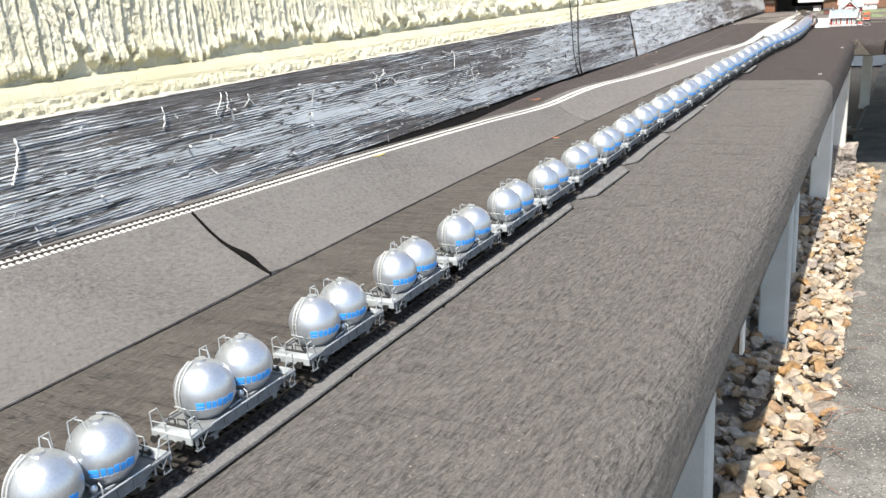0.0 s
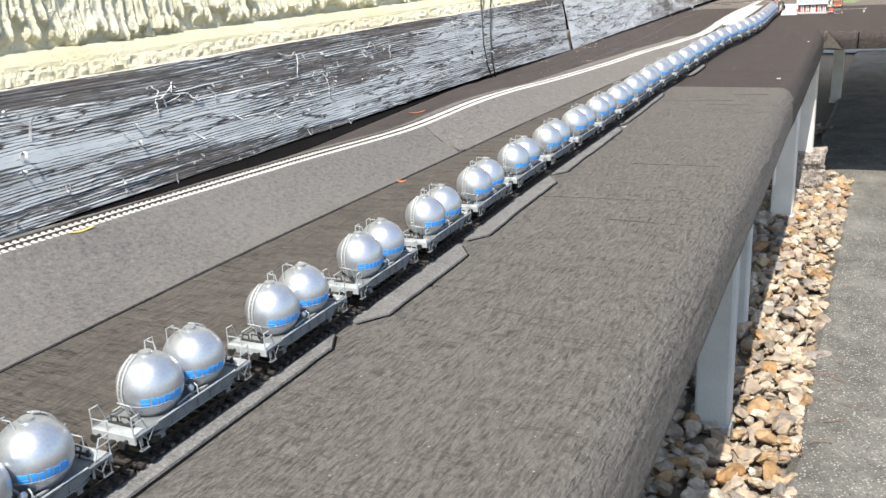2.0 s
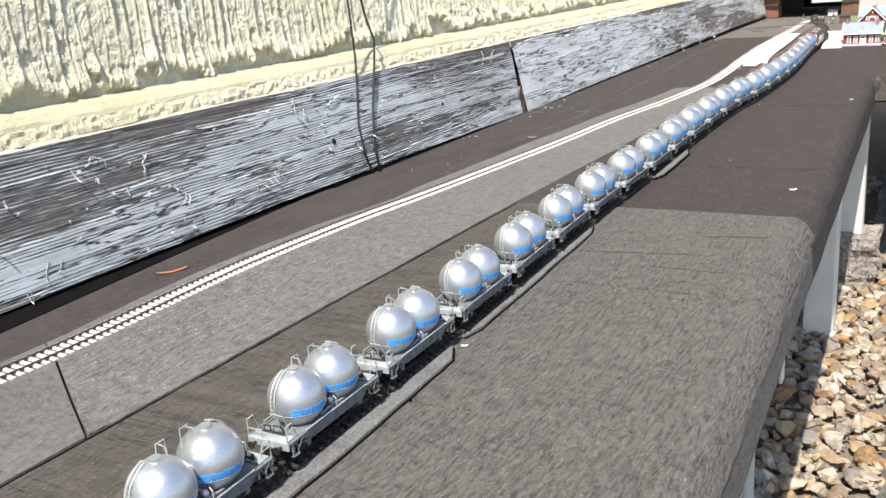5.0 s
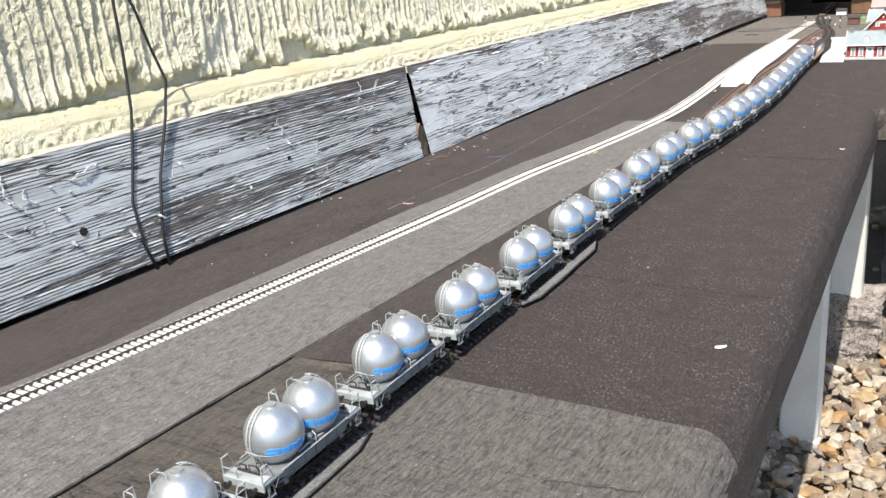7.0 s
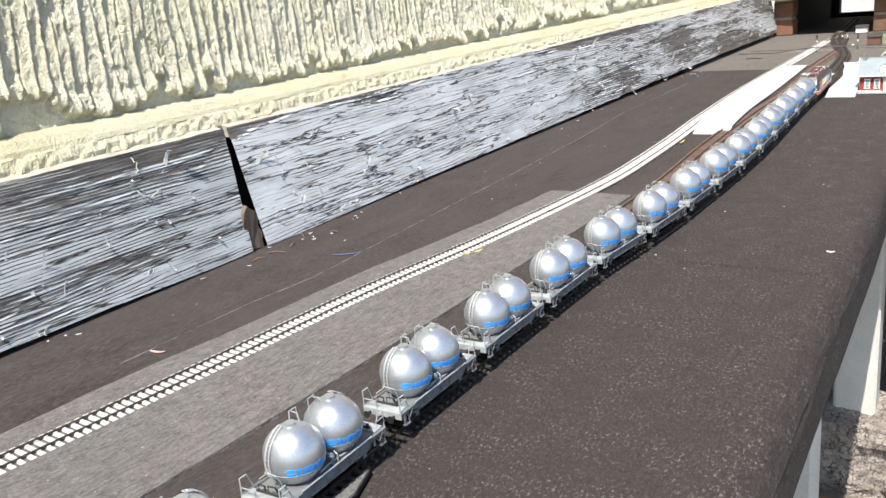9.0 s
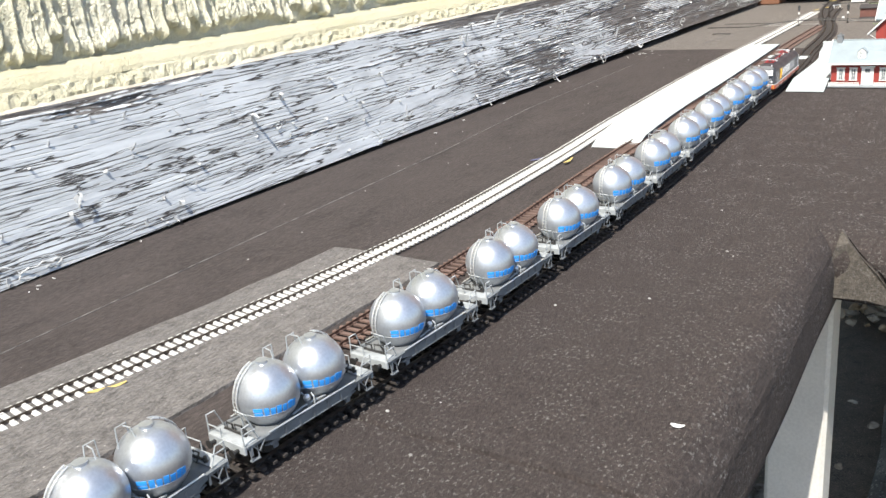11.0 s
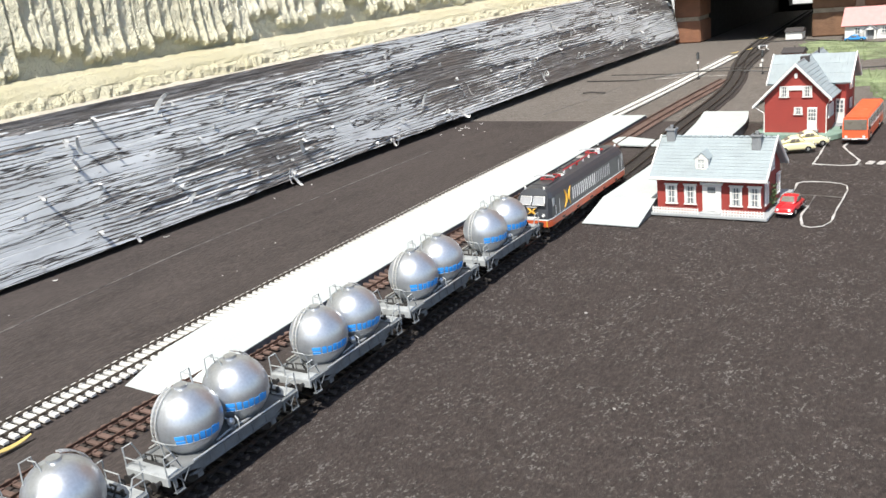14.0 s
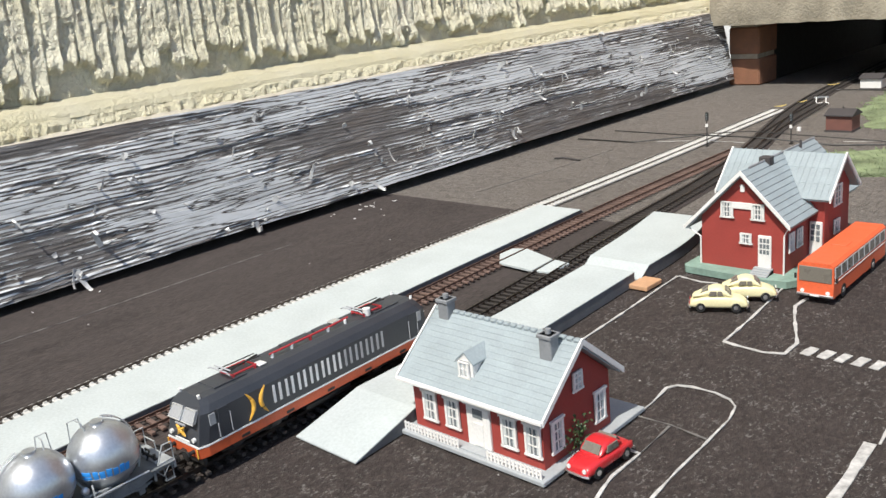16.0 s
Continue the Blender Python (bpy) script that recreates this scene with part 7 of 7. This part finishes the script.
    for u, t0, t1, z0, z1 in ((-1, -0.405, -0.235, 0.67, 0.93), (1, 0.335, 0.60 if hump else 0.52, 0.92, 0.68)):
        bm = bmesh.new()
        if hump:
            z0, z1 = z0 + 0.02 * (u < 0), z1 + 0.04 * (u > 0)
        q = [(-W * 0.68, t0 * L, z0), (W * 0.68, t0 * L, z0), (W * 0.58, t1 * L, z1), (-W * 0.58, t1 * L, z1)]
        a = [bm.verts.new((x, y + u * 0.0007, z * height + 0.0007)) for x, y, z in q]
        b = [bm.verts.new((x, y - u * 0.0012, z * height - 0.0010)) for x, y, z in q]
        bm.faces.new(a)
        bm.faces.new(b[::-1])
        for k in range(4):
            bm.faces.new((a[k], b[k], b[(k + 1) % 4], a[(k + 1) % 4]))
        part("windscreen", bm, CAR_GLASS, c)
    for u in (-1, 1):
        part("bumper", tubed([(-W * 0.92, u * L * 0.97, 0.0038), (-W * 0.5, u * L * 1.02, 0.0038), (W * 0.5, u * L * 1.02, 0.0038), (W * 0.92, u * L * 0.97, 0.0038)], 0.0008), CHROME, c)
    return c


car("model_car", "small red model saloon car beside the cottage", CAR_RED, pose(0.4375, 3.822, 0.0006, 0, 0, -3), 0.043, 0.0178, 0.0165)
car("model_car", "pale yellow model car with rounded roof on the felt", CAR_YELLOW, pose(0.3845, 4.068, 0.0006, 0, 0, 116), 0.044, 0.0175, 0.0188, True)
car("model_car", "pale yellow model car parked behind another one", CAR_YELLOW, pose(0.3935, 4.100, 0.0006, 0, 0, 118), 0.044, 0.0175, 0.0188, True)
car("model_car", "bright blue model car in front of the white cottage", CAR_BLUE, pose(0.258, 5.162, 0.0018, 0, 0, 92), 0.046, 0.0175, 0.0140)


def bus():
    b = thing("model_bus", "orange model bus with a row of cream-framed windows", "model bus", at=pose(0.4405, 4.177, 0.0006, 0, 0, 1.0))
    W, L = 0.0140, 0.0620
    prof = [(-W, 0.0045), (-W, 0.0200), (-W * 0.97, 0.0300), (-W * 0.80, 0.0322), (W * 0.80, 0.0322), (W * 0.97, 0.0300), (W, 0.0200), (W, 0.0045)]
    part("body", prismed(prof, -L, L), BUS_ORANGE, b)
    part("roof_hatch", boxed((-0.006, -0.012, 0.0320), (0.006, 0.002, 0.0328), 0.0003), BUS_ORANGE, b)
    for s in (-1, 1):
        part("window_band", prismed([(s * W * 1.012, 0.0192), (s * W * 0.982, 0.0288), (s * W * 0.90, 0.0288), (s * W * 0.90, 0.0192)], -L * 0.96, L * 0.97), HOUSE_WHITE, b, "cream window band")
        for k in range(9):
            y = -L * 0.93 + k * 0.0131
            part("side_window", prismed([(s * W * 1.022, 0.0200), (s * W * 0.996, 0.0282), (s * W * 0.93, 0.0282), (s * W * 0.93, 0.0200)], y, y + 0.0105), CAR_GLASS, b)
        for y in (-0.040, 0.030):
            t = part("tyre", tubed([(s * (W - 0.0045), y, 0.0054), (s * (W + 0.0003), y, 0.0054)], 0.0054, 18), TYRE, b)
            part("hub", tubed([(s * W, y, 0.0054), (s * (W + 0.0006), y, 0.0054)], 0.0026, 12), CHROME, t)
        part("headlight", tubed([(s * 0.0098, -L, 0.0085), (s * 0.0098, -L - 0.0006, 0.0085)], 0.0016, 10), INSULATOR, b)
        part("mirror", boxed((s * (W + 0.0018) - 0.0008, -L + 0.0005, 0.0175), (s * (W + 0.0018) + 0.0008, -L + 0.0018, 0.0215)), TYRE, b)
        part("skirt_line", boxed((s * W - 0.0003, -L * 0.98, 0.0165), (s * W + 0.0003, L * 0.98, 0.0172)), HOUSE_WHITE, b)
    part("windscreen", boxed((-W * 0.90, -L - 0.0005, 0.0165), (W * 0.90, -L + 0.001, 0.0290), 0.0004), CAR_GLASS, b)
    part("rear_window", boxed((-W * 0.85, L - 0.001, 0.0190), (W * 0.85, L + 0.0005, 0.0285), 0.0004), CAR_GLASS, b)
    part("bumper", boxed((-W, -L - 0.0012, 0.0048), (W, -L + 0.001, 0.0068), 0.0004), CHROME, b)
    part("plate_bar", boxed((-0.0035, -L - 0.0016, 0.0052), (0.0035, -L - 0.001, 0.0066)), HOUSE_WHITE, b)
    return b


bus()


# ---- lineside things ----
def signal(x, y, h, z0):
    s = thing("light_signal", "small black model light signal on a thin mast", "signal", "light signals", at=pose(x, y, z0))
    part("mast", tubed([(0, 0, 0), (0, 0, h)], 0.0008, 6), SIGNAL_BLACK, s)
    part("base", tubed([(0, 0, 0), (0, 0, 0.0016)], 0.0030, 10), SIGNAL_BLACK, s)
    head = part("head", boxed((-0.0028, -0.0012, h - 0.004), (0.0028, 0.0012, h + 0.009), 0.0012), SIGNAL_BLACK, s)
    for k in range(3):
        part("lens", tubed([(0, -0.0011, h - 0.001 + 0.0035 * k), (0, -0.0017, h - 0.001 + 0.0035 * k)], 0.0012, 10), WINDOW_GLASS, head)
    part("plate", boxed((-0.0020, -0.0012, h - 0.0130), (0.0020, -0.0006, h - 0.0080)), HOUSE_WHITE, s)


signal(0.072, 4.655, 0.042, 0.0016)
signal(0.179, 4.700, 0.036, 0.0016)
tagged(part("white_post", tubed([(0.150, 4.80, 0.0014), (0.150, 4.80, 0.0075)], 0.0032, 12), HOUSE_WHITE), "short white post beside the far track", "post")
bs = thing("buffer_stop", "white model buffer stop at the end of a siding", "buffer stop", at=pose(0.086, 5.054, 0.0016, 0, 0, 20))
for s in (-1, 1):
    part("leg", tubed([(s * 0.008, -0.010, 0), (s * 0.008, 0.004, 0.012)], 0.0010), HOUSE_WHITE, bs)
    part("leg", tubed([(s * 0.008, 0.012, 0), (s * 0.008, 0.004, 0.012)], 0.0010), CHIMNEY_GREY, bs)
part("beam", boxed((-0.013, -0.0115, 0.0005), (0.013, -0.0085, 0.0042), 0.0004), HOUSE_WHITE, bs)
part("cross_beam", boxed((-0.012, 0.003, 0.010), (0.012, 0.006, 0.013), 0.0004), CHIMNEY_GREY, bs)
for pts, r in (([(-0.16, 4.655, 0.003), (-0.05, 4.648, 0.0035), (0.045, 4.684, 0.012), (0.10, 4.683, 0.0125), (0.14, 4.684, 0.012), (0.24, 4.70, 0.003), (0.42, 4.76, 0.003)], 0.0011),
               ([(-0.14, 4.735, 0.003), (0.0, 4.725, 0.003), (0.1, 4.735, 0.011), (0.3, 4.74, 0.003)], 0.0008),
               ([(0.016, 5.20, 0.004), (0.06, 5.215, 0.004), (0.150, 5.21, 0.004), (0.30, 5.12, 0.003), (0.5, 5.1, 0.003)], 0.0012)):
    tagged(part("lineside_cable", tubed(pts, r), BLACK_WIRE), "thin black cable lying across the far deck", "cable", "lineside cables")
# siding that leaves the main track for the buffer stop
side_x = spline([(4.62, 0.150), (4.75, 0.126), (4.9, 0.105), (5.04, 0.090)])
track("far_siding", side_x, spline([(4.5, 0.0016), (5.2, 0.0016)]), 4.66, 5.04, BLACK_SLEEPER, DARK_RAIL, "short dark model siding to the buffer stop", (4.6, 5.1))


def mat_patch(pts, label):
    bm = bmesh.new()
    n = len(pts)
    ring = []
    for i in range(n):
        a, b = Vector((*pts[i], 0)), Vector((*pts[(i + 1) % n], 0))
        for k in range(8):
            p = a.lerp(b, k / 8)
            far = 0.022 * noise.noise(Vector((p.x * 45, p.y * 45, 2.0))) + 0.010 * noise.noise(Vector((p.x * 160, p.y * 160, 5.0)))
            ring.append((p.x + 0.7 * far, p.y + far))
    prism(bm, ring, 0.0008, 0.0028, "z")
    cx, cy = sum(p[0] for p in ring) / len(ring), sum(p[1] for p in ring) / len(ring)
    rnd = random.Random(n)
    for k in range(2600):
        q, r = ring[rnd.randrange(len(ring))], rnd.random() ** 0.5 * 1.06
        x, y, a = cx + (q[0] - cx) * r, cy + (q[1] - cy) * r, rnd.uniform(0, 6.28)
        dx, dy, h = 0.0011 * math.cos(a), 0.0011 * math.sin(a), rnd.uniform(0.002, 0.0055)
        foot = [bm.verts.new((x - dx, y - dy, 0.0010)), bm.verts.new((x + dx, y + dy, 0.0010)), bm.verts.new((x - dy, y + dx, 0.0010))]
        tip = bm.verts.new((x + rnd.uniform(-0.002, 0.002), y + rnd.uniform(-0.002, 0.002), 0.0010 + h))
        for i in range(3):
            bm.faces.new((foot[i], foot[(i + 1) % 3], tip))
    tagged(part("grass_mat", bm, GRASS_MAT), label, "grass mat", "grass mats", "stuff")


mat_patch([(0.255, 4.66), (0.33, 4.70), (0.42, 4.70), (0.50, 4.55), (0.50, 4.42), (0.43, 4.40), (0.40, 4.50), (0.36, 4.55), (0.31, 4.52)], "pale green model grass mat on the far deck")
mat_patch([(0.155, 5.19), (0.165, 5.04), (0.172, 4.985), (0.25, 4.84), (0.37, 4.86), (0.50, 4.90), (0.50, 5.10), (0.34, 5.09), (0.22, 5.19)], "green model grass mat in front of the white cottage")

# ---- loose wires and litter ----
cable = thing("wall_cable", "two thin black cables hanging down the plank", "cable", "cables on the wall")
part("strand", tubed([(-0.160, 1.906, 0.0005), (-0.1675, 1.900, 0.03), (-0.1775, 1.902, 0.08), (-0.189, 1.925, 0.14), (-0.196, 1.938, 0.18), (-0.205, 1.948, 0.24), (-0.215, 1.955, 0.34), (-0.218, 1.958, 0.60)], 0.0018, 7), BLACK_WIRE, cable, smooth=True)
part("strand", tubed([(-0.158, 1.922, 0.0005), (-0.168, 1.928, 0.04), (-0.179, 1.948, 0.10), (-0.190, 1.980, 0.165), (-0.194, 1.993, 0.205), (-0.202, 1.985, 0.245), (-0.200, 1.970, 0.29), (-0.215, 1.962, 0.33), (-0.218, 1.961, 0.60)], 0.0018, 7), BLACK_WIRE, cable, smooth=True)


def litter(name, label, category, material, x, y, z, length, width, ang, curl=0.3):
    bm = bmesh.new()
    rows = []
    for k in range(7):
        s = k / 6
        w = width * math.sin(math.pi * (0.08 + 0.84 * s)) * (0.8 + 0.2 * math.cos(5 * s))
        zz = 0.0006 + curl * length * (s - 0.5) ** 2
        rows.append([bm.verts.new(((s - 0.5) * length, -w / 2, zz)), bm.verts.new(((s - 0.5) * length, w / 2, zz + 0.1 * w)), bm.verts.new(((s - 0.5) * length, w / 2, zz + 0.1 * w - 0.0005)), bm.verts.new(((s - 0.5) * length, -w / 2, zz - 0.0005))])
    for a, b in zip(rows, rows[1:]):
        for k in range(4):
            bm.faces.new((a[k], a[(k + 1) % 4], b[(k + 1) % 4], b[k]))
    bm.faces.new(rows[0])
    bm.faces.new(rows[-1][::-1])
    ob = tagged(part(name, bm, material), label, category)
    ob.matrix_basis = pose(x, y, z, 0, 0, ang)


litter("dry_leaf", "curled dry orange leaf on the dark felt", "leaf", LEAF_ORANGE, -0.093, 1.412, 0.0042, 0.034, 0.006, 60)
litter("dry_leaf", "small orange leaf on the felt seam", "leaf", LEAF_ORANGE, 0.146, 0.93, 0.005, 0.012, 0.009, 20, 0.6)
litter("petal", "pale pink petal on the dark felt", "petal", LEAF_PINK, -0.028, 2.231, 0.0022, 0.016, 0.004, 15)
litter("plastic_strip", "thin dark blue plastic strip on the felt", "strip", BLUE_TAPE, -0.047, 2.527, 0.0022, 0.034, 0.0035, 35, 0.15)
litter("plastic_strip", "thin dark blue plastic strip beside the track", "strip", BLUE_TAPE, 0.085, 3.235, 0.0024, 0.036, 0.0045, 66, 0.1)
litter("green_leaf", "small green leaf caught on top of the plank", "leaf", LEAF_GREEN, -0.186, 2.420, 0.154, 0.020, 0.007, 75, 0.5)
litter("petal", "white petal on the dark felt deck", "petal", INSULATOR, 0.458, 2.690, 0.0008, 0.008, 0.004, 10, 0.5)
litter("petal", "white bird dropping on the dark felt deck", "petal", INSULATOR, 0.471, 1.928, 0.0006, 0.010, 0.006, 40, 0.2)
litter("petal", "pale flake on the felt beside the track", "petal", INSULATOR, 0.313, 1.345, 0.003, 0.006, 0.004, 30, 0.4)
for x, y, a in ((0.026, 0.544, 80), (0.104, 2.568, 62), (0.128, 3.224, 92)):
    litter("rail_joiner", "yellowed plastic clip at a joint of the white track", "clip", YELLOW_CLIP, x, y, float(white_z(y)) + 0.0035, 0.026, 0.006, a, 0.25)
for x, y, a in ((0.045, 4.977, 60), (0.063, 5.028, 75), (0.037, 5.243, 40)):
    litter("rail_joiner", "yellowed plastic clip at a far rail joint", "clip", YELLOW_CLIP, x, y, 0.009, 0.024, 0.008, a, 0.25)
tagged(part("dry_twig", tubed([(-0.100, 4.507, 0.0035), (-0.085, 4.510, 0.0045), (-0.054, 4.508, 0.0032)], 0.0014, 6), SHED_ROOF), "thin dark dry twig on the worn felt", "twig")
for pts in ([(0.24, 4.733), (0.265, 4.738), (0.293, 4.752), (0.33, 4.76)], [(-0.02, 4.668), (0.03, 4.690), (0.09, 4.694), (0.135, 4.69)], [(-0.015, 4.70), (0.0, 4.715), (0.02, 4.74)]):
    line(pts, 0.0016, "thin pale loose wire on the far felt", "loose wires", 0.0003)
rnd = random.Random(23)
for k in range(34):
    y = rnd.choice((rnd.uniform(2.2, 2.7), rnd.uniform(2.2, 4.2), rnd.uniform(4.1, 4.22)))
    x = float(plank_x(y)) + 0.006 + abs(rnd.gauss(0, 0.028))
    litter("paint_flake", "small white flake of paint fallen from the plank", "paint flake", PAINT_CHIP, x, y, 0.0021, rnd.uniform(0.002, 0.007), rnd.uniform(0.001, 0.003), rnd.uniform(0, 180), rnd.uniform(0.1, 0.6))
for x, y, a, ln in ((-0.150, 2.50, 0.5, 0.022), (-0.140, 2.53, 1.9, 0.016), (-0.152, 2.57, 2.6, 0.025), (-0.135, 2.60, 0.2, 0.014), (-0.146, 2.47, 1.2, 0.018)):
    tagged(part("dry_twig", tubed([(x, y, 0.0026), (x + 0.5 * ln * math.cos(a), y + 0.5 * ln * math.sin(a), 0.0045), (x + ln * math.cos(a), y + ln * math.sin(a), 0.0024)], 0.0007, 5), TWIG), "thin reddish dry twig at the foot of the plank", "twig", "twigs by the plank")
rnd = random.Random(11)
for k in range(90):
    x, y = rnd.uniform(-0.13, 0.45), rnd.uniform(1.9, 4.2)
    if abs(x - float(main_x(y))) < 0.02 or 0.02 < x < 0.34 and y > 2.0 and not (x > 0.285):
        continue
    r = rnd.uniform(0.0004, 0.0012)
    bm = bmesh.new()
    bmesh.ops.create_icosphere(bm, subdivisions=1, radius=r, matrix=Matrix.Translation((x, y, 0.0003 if x > 0.28 else 0.0019)) @ Matrix.Diagonal((1.3, 1, 0.7, 1)))
    tagged(part("grit", bm, GRIT), "pale grain of grit on the dark felt", "grit", "grains of grit")
for k in range(46):
    x, y = 0.595 + abs(rnd.gauss(0, 0.028)), rnd.choice((rnd.gauss(0.98, 0.10), rnd.gauss(1.25, 0.12), rnd.uniform(0.6, 1.8)))
    a, ln = rnd.uniform(0, 6.28), rnd.uniform(0.012, 0.05)
    p = Vector((x, y, GROUND + rnd.uniform(0.019, 0.026)))
    d = Vector((math.cos(a), math.sin(a), rnd.uniform(-0.04, 0.08))) * ln
    bend = Vector((-d.y, d.x, 0)) * rnd.uniform(-0.3, 0.3)
    tagged(part("dry_twig", tubed([p, p + d * 0.35 + bend * 0.7, p + d * 0.7 + bend, p + d], [0.0009, 0.0008, 0.0006, 0.0004], 5), TWIG), "thin reddish dry twig on the gravel edge", "twig", "dry twigs")

# pale panel added beyond the tunnel to give the daylight seen through it
tagged(part("daylight_panel", boxed((-2.0, 7.2, GROUND), (2.0, 7.35, 1.6)), DAYLIGHT_PALE), "added pale panel for the daylight seen through the tunnel", "wall", kind="structure")
